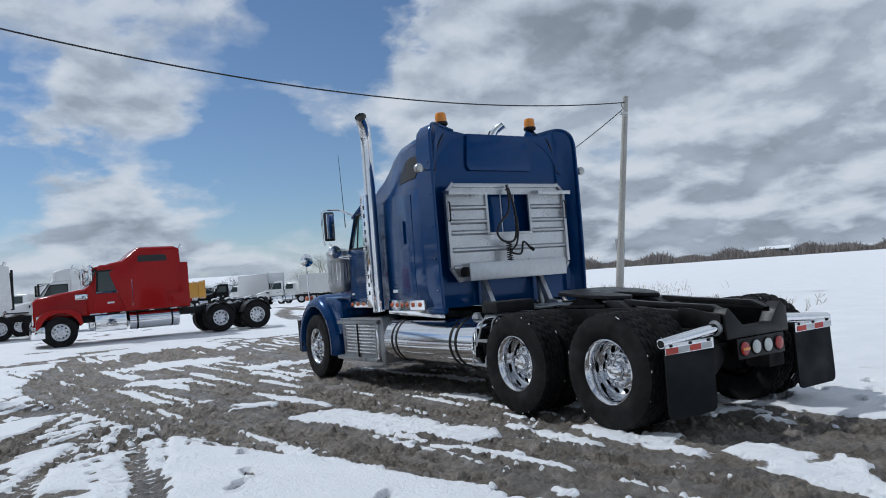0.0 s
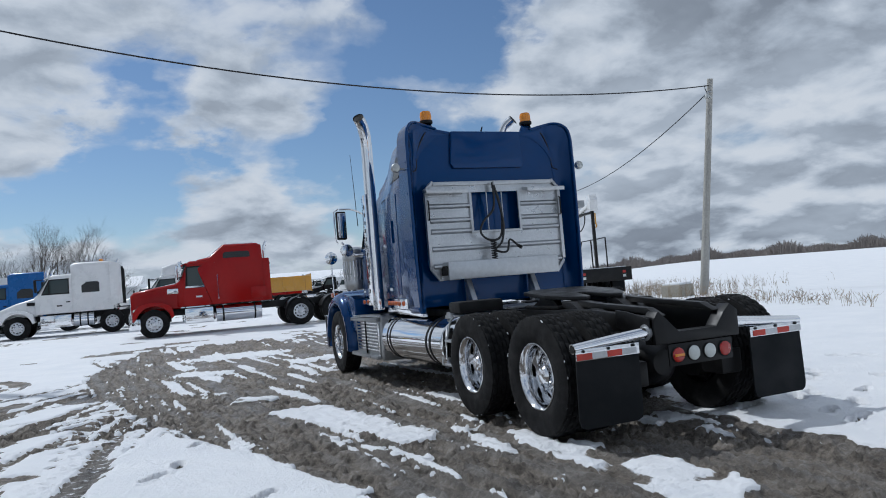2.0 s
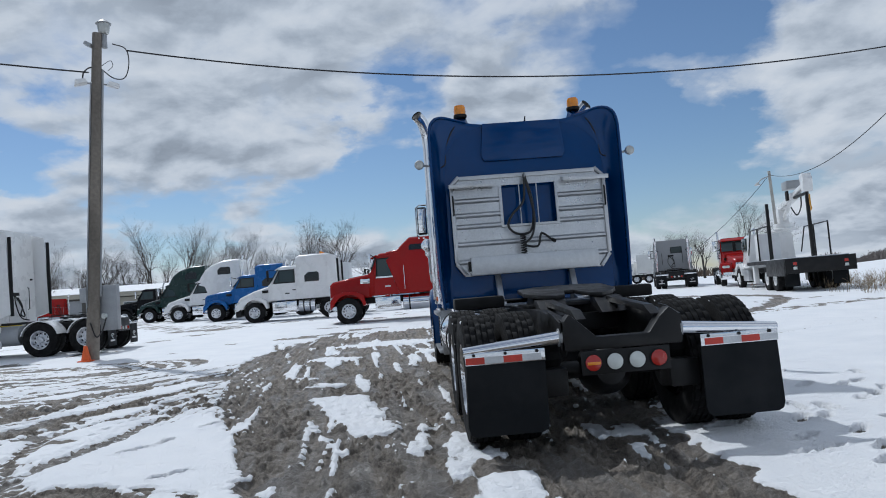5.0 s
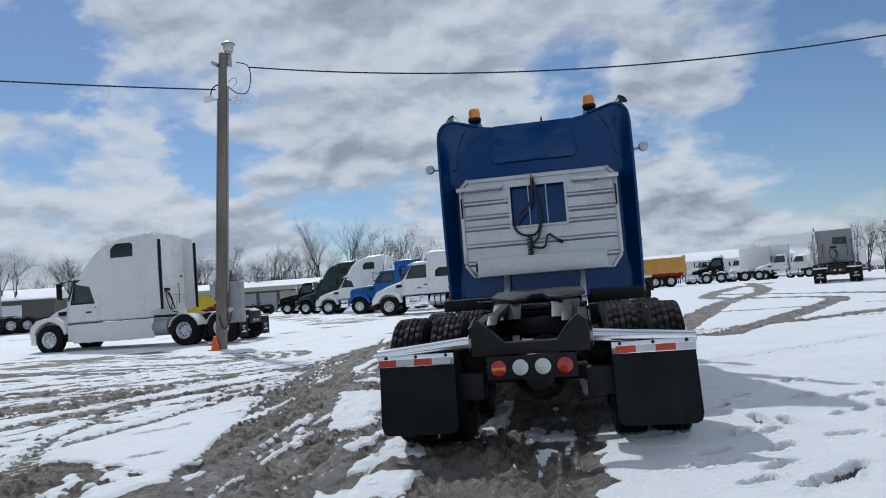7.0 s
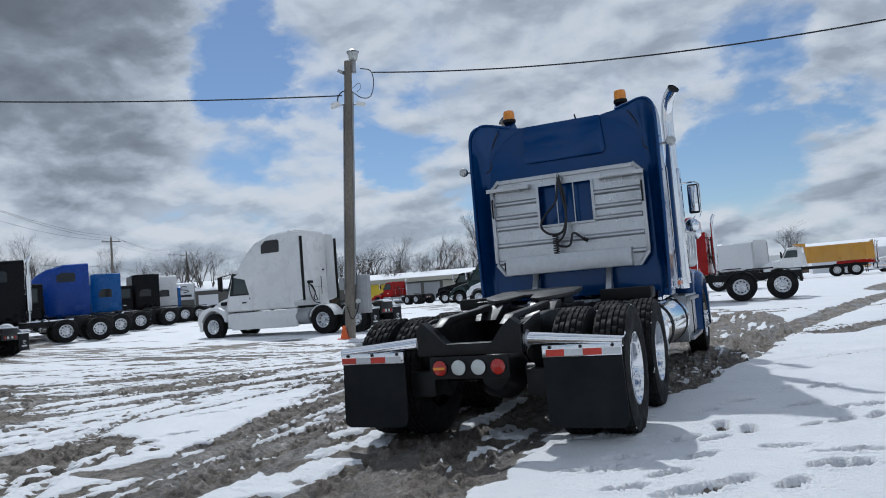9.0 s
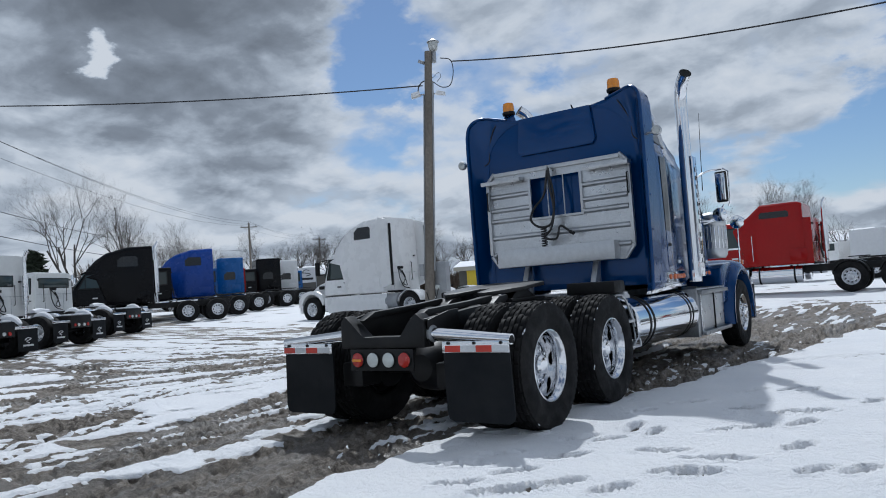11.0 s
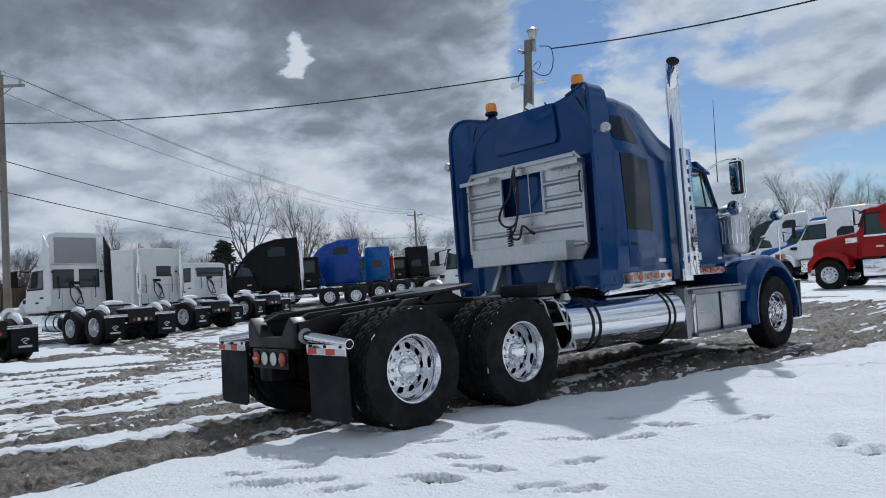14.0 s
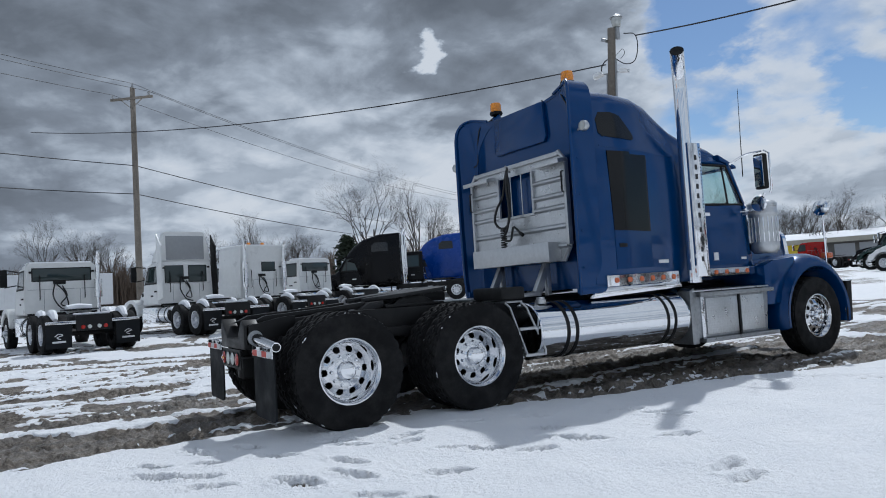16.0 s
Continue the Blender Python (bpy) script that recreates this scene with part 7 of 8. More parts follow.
def yard_pole():
    T = thing("yard_light_pole", "weathered wooden pole with a lamp, conduit and two floodlights", "pole")
    base, top = Vector((-10.35, 14.08, float(lift(-10.35, 14.08)) - 0.15)), Vector((-9.85, 14.32, 9.35))
    at = lambda z: base.lerp(top, (z - base.z) / (top.z - base.z))
    part("pole", tube([base.lerp(top, k / 6) for k in range(7)], [0.17, 0.165, 0.16, 0.15, 0.145, 0.135, 0.125], 16), POLEWOOD, T)
    side = Vector((0.85, 0.5, 0)).normalized()
    front = Vector((0.5, -0.85, 0)).normalized()
    part("conduit", tube([at(1.9) + side * 0.17 + front * 0.05, at(5) + side * 0.16 + front * 0.05, at(8.3) + side * 0.15 + front * 0.05], 0.035, 8), GALV, T, "grey steel conduit")
    part("conduit", tube([at(1.6) - side * 0.17 + front * 0.05, at(5) - side * 0.16 + front * 0.05, at(7.9) - side * 0.15 + front * 0.05], 0.022, 8), GALV, T)
    c = at(1.55) + side * 0.42
    bx = part("cabinet", box(c.x - 0.24, c.x + 0.24, c.y - 0.12, c.y + 0.12, 0.95, 2.2, 0.015), GALV, T, "grey steel electrical cabinet")
    part("meter", lathe([(0, 0.08), (-0.08, 0.08), (-0.1, 0.06), (-0.1, 0)], "y", 14, (c.x - 0.1, c.y - 0.12, 1.35)), CLEARLENS, bx)
    c2 = at(2.0) - side * 0.24
    part("switch_box", box(c2.x - 0.09, c2.x + 0.09, c2.y - 0.08, c2.y + 0.08, 1.75, 2.15, 0.012), GALV, T)
    # lamp head
    head = top + side * 0.18 + Vector((0, 0, 0.0))
    lp = part("lamp", lathe([(0.0, 0.10), (0.05, 0.14), (0.22, 0.17), (0.30, 0.17)], "z", 20, head), LAMPLENS, T, "barn lamp with a conical cap")
    part("cap", lathe([(0.30, 0.21), (0.32, 0.21), (0.40, 0.10), (0.44, 0.04), (0.45, 0.0)], "z", 20, head), GALV, lp)
    part("arm", box(head.x - 0.06, head.x + 0.06, head.y - 0.06, head.y + 0.06, head.z - 0.4, head.z + 0.02, 0.01), GALV, lp)
    part("floodlight", box(-0.1, 0.1, -0.1, 0.1, -0.05, 0.06, 0.02), GALV, T).matrix_basis = Matrix.Translation(at(9.0) - side * 0.22) @ Matrix.Rotation(0.5, 4, "Y")
    for s in (-1, 1):
        c = at(7.85) + side * 0.42 * s + front * 0.12
        ob = part("floodlight", prism([(-0.17, -0.06), (0.17, -0.04), (0.15, 0.07), (-0.12, 0.08)], "y", -0.12, 0.12, 0.015), SIGNW, T, "white double floodlight")
        ob.matrix_basis = Matrix.Translation(c) @ Matrix.Rotation(0.25 * s, 4, "Y") @ Matrix.Rotation(0.5, 4, "Z")
        part("bracket", tube([at(7.9), c], 0.025, 8), GALV, ob).matrix_basis = ob.matrix_basis.inverted()
    part("service_head", tube(spline([at(8.25), at(8.35) - side * 0.15, at(8.2) - side * 0.32, at(7.95) - side * 0.36], 5), 0.02, 8), CABLE, T)
    part("cable_loop", tube(spline([at(8.35) + side * 0.1, at(8.1) + side * 0.45, at(8.15) + side * 0.75, at(8.6) + side * 0.85, at(9.0) + side * 0.75, at(9.1) + side * 0.4], 6), 0.016, 6), CABLE, T)
    part("cable_loop", tube(spline([at(8.4) + side * 0.1, at(8.6) + side * 0.35, at(8.45) + side * 0.42, at(8.3) + side * 0.3], 6), 0.008, 6), CABLE, T)
    part("hanging_cord", tube(spline([at(1.2) - side * 0.1 + front * 0.18, at(0.8) + side * 0.05 + front * 0.2, at(0.95) + side * 0.2 + front * 0.2, at(1.3) + side * 0.3 + front * 0.2], 5), 0.018, 6), CABLE, T)
    cone = thing("traffic_cone", "orange plastic traffic cone against the pole", "cone", pose(base.x - 0.05, base.y - 0.26, base.z + 0.16))
    part("cone_body", lathe([(0.03, 0.14), (0.04, 0.125), (0.42, 0.045), (0.43, 0.03), (0.43, 0.0)], "z", 20), CONE, cone)
    part("foot", box(-0.17, 0.17, -0.17, 0.17, 0.0, 0.035, 0.01), CONE, cone)
    return at(8.95) + side * 0.8, at(8.2) - side * 0.2


def utility_pole(x, y, top_z, turn, label):
    z = float(lift(x, y)) - 0.2
    T = thing("utility_pole", label, "pole", pose(x, y, z, 0, 0, turn), "utility poles")
    h = top_z - z
    part("pole", tube([(0, 0, h * k / 5) for k in range(6)], [0.17, 0.165, 0.155, 0.145, 0.135, 0.12], 12), POLEWOOD, T)
    ca = part("cross_arm", box(-1.15, 1.15, -0.16, -0.06, h - 0.62, h - 0.50, 0.01), POLEWOOD, T)
    for x0 in (-1.05, 0.95):
        part("insulator", lathe([(h - 0.50, 0.05), (h - 0.42, 0.07), (h - 0.38, 0.05), (h - 0.32, 0.06), (h - 0.28, 0.0)], "z", 10, (x0, -0.11, 0)), GREYP, ca)
    part("insulator", lathe([(h, 0.05), (h + 0.08, 0.07), (h + 0.12, 0.05), (h + 0.2, 0.06), (h + 0.25, 0.0)], "z", 10, (0, 0, 0)), GREYP, ca)
    for s in (-1, 1):
        part("brace", tube([(0.0, -0.12, h - 1.1), (s * 0.6, -0.11, h - 0.6)], 0.02, 6), POLEWOOD, ca)
    m = T.matrix_basis
    return [m @ Vector((x0, -0.11, h - 0.28)) for x0 in (-1.05, 0.95)] + [m @ Vector((0, 0, h + 0.25)), m @ Vector((0, 0, h * 0.67)), m @ Vector((0, 0, h * 0.55))]


p1 = light_pole_grey()
east_end, west_end = yard_pole()
wire("overhead_cable", p1 + Vector((-0.05, 0, -0.25)), east_end, 1.05, 0.022, "dark overhead cable between the two light poles", 40)
wire("overhead_cable", west_end, (-40.0, -2.0, 11.6), 0.75, 0.022, "dark overhead cable running from the yard pole", 40)
u3 = utility_pole(-32.0, 2.5, 12.4, 52, "wooden utility pole with a cross arm and insulators")
u4 = utility_pole(-76.0, 62.0, 12.6, 52, "distant wooden utility pole with a cross arm")
u5 = utility_pole(-92.0, 92.0, 13.0, 52, "distant wooden utility pole with a cross arm")
for i in range(5):
    wire("power_line", u3[i], u4[i], 1.6, 0.012 if i < 3 else 0.022, "thin power line between utility poles", 24)
    wire("power_line", u3[i], u3[i] + Vector((26, -36, 0.5)), 0.9, 0.012 if i < 3 else 0.022, "thin power line running off beside the yard", 16)
    wire("power_line", u4[i], u5[i], 0.8, 0.012, "thin power line between distant poles", 12)


def far_lamp_pole(x, y, top_z):
    z = float(lift(x, y)) - 0.2
    T = thing("light_pole", "plain grey pole with a small lamp beyond the flatbed", "pole", pose(x, y, z))
    part("pole", tube([(0, 0, 0), (-0.12, 0, (top_z - z) * 0.5), (-0.25, 0, top_z - z)], [0.15, 0.13, 0.11], 12), POLEGREY, T)
    part("lamp_arm", tube([(-0.25, 0, top_z - z - 0.4), (-0.9, 0.1, top_z - z - 0.6), (-1.2, 0.1, top_z - z - 0.9)], 0.05, 8), GALV, T)
    part("lamp", lathe([(0, 0.06), (-0.2, 0.25), (-0.24, 0.25), (-0.24, 0)], "z", 12, (-1.25, 0.1, top_z - z - 0.85)), LAMPLENS, T)
    return Vector((x - 0.25, y, top_z - 0.3))


p5 = far_lamp_pole(28.5, 50.5, 8.8)
wire("overhead_cable", p1 + Vector((0, 0, -0.4)), p5, 1.5, 0.02, "dark cable sagging towards the far pole", 30)
wire("overhead_cable", p5, (26.0, 70.0, 2.0), 1.0, 0.02, "dark cable dropping from the far pole", 14)

# ---- weeds, concrete block ----
def weeds():
    rs = random.Random(11)
    bm = bmesh.new()
    for i in range(400):
        k = rs.random()
        x, y = 12.0 + 4.2 * k + rs.gauss(0, 0.7), 6.5 + 16 * k + rs.gauss(0, 0.6)
        if rs.random() < 0.5:
            x, y = 16.5 + rs.gauss(0, 1.6) + 3.5 * rs.random(), 17 + 9 * rs.random()
        z = float(lift(x, y)) - 0.03
        for j in range(rs.randint(2, 5)):
            h = rs.uniform(0.12, 0.55) * (1.2 if y > 15 else 0.8)
            dx, dy = rs.gauss(0, 0.12), rs.gauss(0, 0.12)
            p0 = Vector((x + rs.gauss(0, 0.05), y + rs.gauss(0, 0.05), z))
            tube([p0, p0 + Vector((dx * 0.4, dy * 0.4, h * 0.6)), p0 + Vector((dx, dy, h))], [0.006, 0.004, 0.002], 3, bm, False)
            if rs.random() < 0.5:
                q = p0 + Vector((dx * 0.4, dy * 0.4, h * 0.6))
                tube([q, q + Vector((rs.gauss(0, 0.08), rs.gauss(0, 0.08), 0.1))], [0.004, 0.008], 3, bm, False)
    return alone("weeds", bm, WEED, "dry brown weeds along the snowy field edge", "weeds", kind="stuff")


weeds()
blk = thing("concrete_block", "snow-topped concrete block beside the light pole", "block", pose(14.9, 16.9, float(lift(14.9, 16.9)) - 0.05, 0, 0, 25))
part("block", box(-0.62, 0.62, -0.4, 0.4, 0, 0.52, 0.06, seg=3), CONCRETE, blk)
part("snow_cap", box(-0.56, 0.5, -0.36, 0.36, 0.50, 0.60, 0.045, seg=3), SNOWCAP, blk)

# ---- trees ----
def grow(rs, bm, p, d, length, r, depth, spread, twig_bm):
    n = 3
    pts, rad = [p], [r]
    q, dd = p.copy(), d.copy()
    for k in range(n):
        dd = (dd + Vector((rs.gauss(0, 0.09), rs.gauss(0, 0.09), 0.04))).normalized()
        q = q + dd * (length / n)
        pts.append(q.copy())
        rad.append(r * (1 - 0.4 * (k + 1) / n))
    tube(pts, rad, 6 if depth > 3 else 4 if depth > 1 else 3, bm if depth > 2 else twig_bm, False)
    if depth == 0:
        return
    kids = rs.randint(3, 4) if depth > 1 else 6
    for k in range(kids):
        t = rs.uniform(0.35, 1.0) if depth < 5 else rs.uniform(0.55, 1.0)
        j = min(n - 1, int(t * n))
        at = pts[j].lerp(pts[j + 1], t * n - j)
        a, tilt = rs.uniform(0, 2 * math.pi), radians(rs.uniform(22, spread))
        side = dd.orthogonal().normalized()
        side = Matrix.Rotation(a, 3, dd) @ side
        nd = (dd * math.cos(tilt) + side * math.sin(tilt) + Vector((0, 0, 0.12))).normalized()
        grow(rs, bm, at, nd, length * rs.uniform(0.58, 0.78), rad[-1] * rs.uniform(0.55, 0.8), depth - 1, spread, twig_bm)


def bare_tree_mesh(seed, height, depth=5, spread=48, trunk=0.26):
    rs = random.Random(seed)
    bm, tw = bmesh.new(), bmesh.new()
    for k in range(3 if seed % 2 else 4):
        grow(rs, bm, Vector((0, 0, height * 0.10)), Vector((rs.gauss(0, 0.16), rs.gauss(0, 0.16), 1)).normalized(), height * 0.30, trunk * 0.52, depth, spread, tw)
    tube([(0, 0, -0.3), (0, 0, height * 0.06), (0.02, 0, height * 0.14)], [trunk * 1.25, trunk, trunk * 0.85], 8, bm)
    return bm, tw


def evergreen_mesh(seed, h):
    rs = random.Random(seed)
    bm = bmesh.new()
    for i in range(1100):
        k = rs.random() ** 0.85
        z = h * (0.12 + 0.86 * k)
        r = h * 0.34 * (1 - k) ** 0.8 * rs.uniform(0.6, 1.15) + 0.2
        a = rs.uniform(0, 6.283)
        rr = r * rs.uniform(0.35, 1.05)
        c = Vector((rr * math.cos(a), rr * math.sin(a), z - rr * 0.25))
        w = rs.uniform(0.18, 0.42)
        v = [bm.verts.new(c + Vector((rs.gauss(0, w), rs.gauss(0, w), rs.gauss(0, w * 0.5)))) for _ in range(4)]
        bm.faces.new(v[:3])
        bm.faces.new([v[1], v[3], v[2]])
    return bm


def place_trees():
    protos = []
    for i, (seed, h, depth, spread) in enumerate(((5, 16.5, 6, 44), (8, 13.0, 5, 42), (15, 15.0, 5, 36), (21, 11.5, 5, 48))):
        bm, tw = bare_tree_mesh(seed, h, depth, spread)
        T = thing("bare_tree", "leafless deciduous tree with a spreading crown of fine twigs", "tree", group="trees behind the yard")
        part("trunk", bm, BARK, T)
        part("crown", tw, BARK, T)
        protos.append(T)

    def polar(az, d, ox=2.0, oy=-4.0):
        return ox - d * math.sin(radians(az)), oy + d * math.cos(radians(az))

    def put(i, az, d, scale=1.0, turn=0.0, ox=2.0, oy=-4.0, used=set()):
        x, y = polar(az, d, ox, oy)
        m = pose(x, y, float(lift(x, y)) - 0.2, 0, 0, turn) @ Matrix.Scale(scale, 4)
        if i not in used:
            used.add(i)
            protos[i].matrix_basis = m
            return protos[i]
        T = copy_thing(protos[i], m)
        T.scale = (scale, scale, scale)
        return T

    put(0, 65.2, 74, 1.0, 0, 7.2, -2.5)
    put(2, 61.7, 78, 0.95, 40, 7.2, -2.5)
    rs = random.Random(9)
    for az in (88, 85.5, 83, 79, 76.5, 74.5, 72.5, 70.5, 68.7, 59.5, 57.5, 55, 53, 51.5, 49, 46, 43.5, 41, 38, 35.5, 33, 31, 29.5, 27.5, 26, 24, 22.5, 21, 19.5, 18, 16, 14, 12, 10, 8, 6):
        d = rs.uniform(92, 125)
        put(rs.randint(1, 3), az + rs.gauss(0, 0.4), d, rs.uniform(0.75, 1.05) * d / 105, rs.uniform(0, 360))
        d = rs.uniform(100, 135)
        put(rs.randint(1, 3), az + 1.1 + rs.gauss(0, 0.4), d, rs.uniform(0.6, 0.95) * d / 105, rs.uniform(0, 360))
    for az in (-12.5, -17, -19.5, -21, -22.5, -24.5, -26):
        d = rs.uniform(115, 140)
        put(rs.randint(1, 3), az + rs.gauss(0, 0.4), d, rs.uniform(0.6, 1.0), rs.uniform(0, 360))
    put(1, -1.5, 120, 0.8, 30)
    ev = alone("evergreen_tree", evergreen_mesh(4, 6.5), EVERGREEN, "dark evergreen tree behind the parked trucks", "tree", group="trees behind the yard")
    x, y = polar(67.4, 82, 7.2, -2.5)
    ev.matrix_basis = pose(x, y, float(lift(x, y)))
    for az, d, sc in ((54.5, 125, 0.9), (53.2, 120, 0.8), (55.8, 130, 0.95), (34, 110, 0.6)):
        x, y = polar(az, d, 5, -4)
        copy_thing(ev, pose(x, y, float(lift(x, y))) @ Matrix.Scale(sc, 4))


place_trees()


def thicket(name, az0, az1, d, h, count, seed, label, material=TWIG):
    """A far belt of scrub and bare wood: many thin upright twigs of uneven height."""
    rs = random.Random(seed)
    bm = bmesh.new()
    for i in range(count):
        az = rs.uniform(az0, az1)
        dd = d * rs.uniform(0.94, 1.08)
        x, y = 2 - dd * math.sin(radians(az)), -4 + dd * math.cos(radians(az))
        z = float(lift(x, y)) - 0.3
        hh = h * (0.35 + 0.65 * (0.5 + 0.5 * math.sin(az * 1.7 + seed) * math.sin(az * 0.61 + 2)) * rs.uniform(0.5, 1.1))
        w = d * 0.0006
        for j in range(4):
            dx, dy = rs.gauss(0, hh * 0.18), rs.gauss(0, hh * 0.18)
            p = Vector((x + rs.gauss(0, 0.6), y + rs.gauss(0, 0.6), z))
            a, b = p + Vector((dx * 0.3, dy * 0.3, hh * 0.5)), p + Vector((dx, dy, hh * rs.uniform(0.7, 1.0)))
            tube([p, a, b], [w, w * 0.8, w * 0.4], 3, bm, False)
    return alone(name, bm, material, label, "trees", kind="stuff")


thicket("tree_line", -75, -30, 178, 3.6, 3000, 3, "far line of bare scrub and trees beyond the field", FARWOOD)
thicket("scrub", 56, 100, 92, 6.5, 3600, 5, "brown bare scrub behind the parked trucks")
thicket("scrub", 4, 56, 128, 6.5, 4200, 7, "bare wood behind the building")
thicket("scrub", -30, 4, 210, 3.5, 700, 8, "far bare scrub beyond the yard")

# ---- buildings ----
def long_building():
    T = thing("workshop_building", "long low workshop with dark siding and a yellow bay", "building")
    a, b = Vector((-47.0, 71.0, 0)), Vector((-13.0, 88.0, 0))
    u = (b - a).normalized()
    n = Vector((u.y, -u.x, 0))
    base = float(lift(-30, 80)) - 0.3
    m = Matrix.Translation((a.x, a.y, base)) @ Matrix.Rotation(math.atan2(u.y, u.x), 4, "Z")
    L = (b - a).length
    T.matrix_basis = m
    part("wall", box(0, L, 0, 14, 0, 3.1), BDARK, T)
    part("wall_bay", box(1.0, 7.0, -0.12, 0.0, 0.0, 3.0), BYELLOW, T, "yellow painted bay")
    part("wall_bay", box(13.0, L - 1, -0.1, 0.0, 0.0, 2.9), BWALL, T)
    part("fascia", box(-0.6, L + 0.6, -0.7, -0.5, 3.0, 3.5, 0.02), BWALL, T)
    part("roof", prism([(-0.6, 3.55), (7, 4.5), (14.6, 3.55), (14.6, 3.4), (-0.6, 3.4)], "x", -0.6, L + 0.6), SNOWCAP, T)
    for k in range(6):
        x = 14.5 + k * 3.4
        w = part("window", box(x, x + 1.6, -0.14, -0.1, 1.2, 2.3, 0.01), GLASS, T)
        part("window_frame", box(x - 0.06, x + 1.66, -0.12, -0.09, 1.12, 2.38, 0.01), BWHITE, w)
    for k in range(2):
        part("overhead_door", box(8.2 + k * 2.4, 10.2 + k * 2.4, -0.06, 0.0, 0.0, 2.8), GREYP, T)


def small_building(name, label, x, y, turn, w, dpt, h, wall, roof, doors=2):
    T = thing(name, label, "building", pose(x, y, float(lift(x, y)) - 0.3, 0, 0, turn))
    part("wall", box(-w / 2, w / 2, 0, dpt, 0, h), wall, T)
    part("roof", prism([(-0.4, h), (dpt / 2, h + dpt * 0.14), (dpt + 0.4, h), (dpt + 0.4, h - 0.15), (-0.4, h - 0.15)], "x", -w / 2 - 0.4, w / 2 + 0.4), roof, T)
    for k in range(doors):
        c = -w / 2 + w * (k + 0.5) / doors
        part("door", box(c - 1.2, c + 1.2, -0.06, 0.0, 0.0, min(3.0, h * 0.8)), BWHITE if wall is not BWHITE else GREYP, T)


long_building()
small_building("shed", "dark shed with a low snowy roof", -66.0, 62.0, 30, 18, 9, 3.4, BDARK, SNOWCAP)
small_building("white_building", "long low white building beyond the yard", -25.0, 112.0, -5, 40, 12, 4.0, BWHITE, SNOWCAP, 4)
small_building("white_hall", "white hall with a rounded snowy roof", 24.0, 132.0, 0, 30, 12, 4.2, BWHITE, SNOWCAP, 2)
small_building("farm_building", "far grey farm building beyond the field", 150.0, 97.0, -58, 6, 5, 2.2, BDARK, SNOWCAP, 1)


def yard_sign(x, y, turn):
    T = thing("yard_sign", "white company sign with a dark emblem on steel posts", "sign", pose(x, y, float(lift(x, y)) - 0.2, 0, 0, turn))
    part("panel", box(-0.72, 0.72, -0.06, 0.06, 1.85, 3.15, 0.03), SIGNW, T)
    part("emblem", tube(spline([(0.22, -0.07, 2.88), (-0.12, -0.07, 2.94), (-0.34, -0.07, 2.72), (0.18, -0.07, 2.62), (0.28, -0.07, 2.50), (-0.06, -0.07, 2.42)], 6), 0.035, 6), BARSDARK, T)
    part("letter_bar", box(-0.52, 0.52, -0.075, -0.062, 2.08, 2.26), BARSDARK, T)
    for s in (-1, 1):
        part("post", box(s * 0.76 - 0.04, s * 0.76 + 0.04, -0.04, 0.04, 0, 3.2, 0.01), GALV, T)


yard_sign(-41.0, 38.5, 45)

# ---- work trucks ----
def simple_wheels(T, ys, front, half=1.04):
    for s in (-1, 1):
        for y in ys:
            wheel_at(T, s * half, y, 0.52, 0.27, SIGNW, False, s)
            wheel_at(T, s * (half - 0.33), y, 0.52, 0.27, GREASE, False, s)
        wheel_at(T, s * half, front, 0.52, 0.28, SIGNW, True, s)


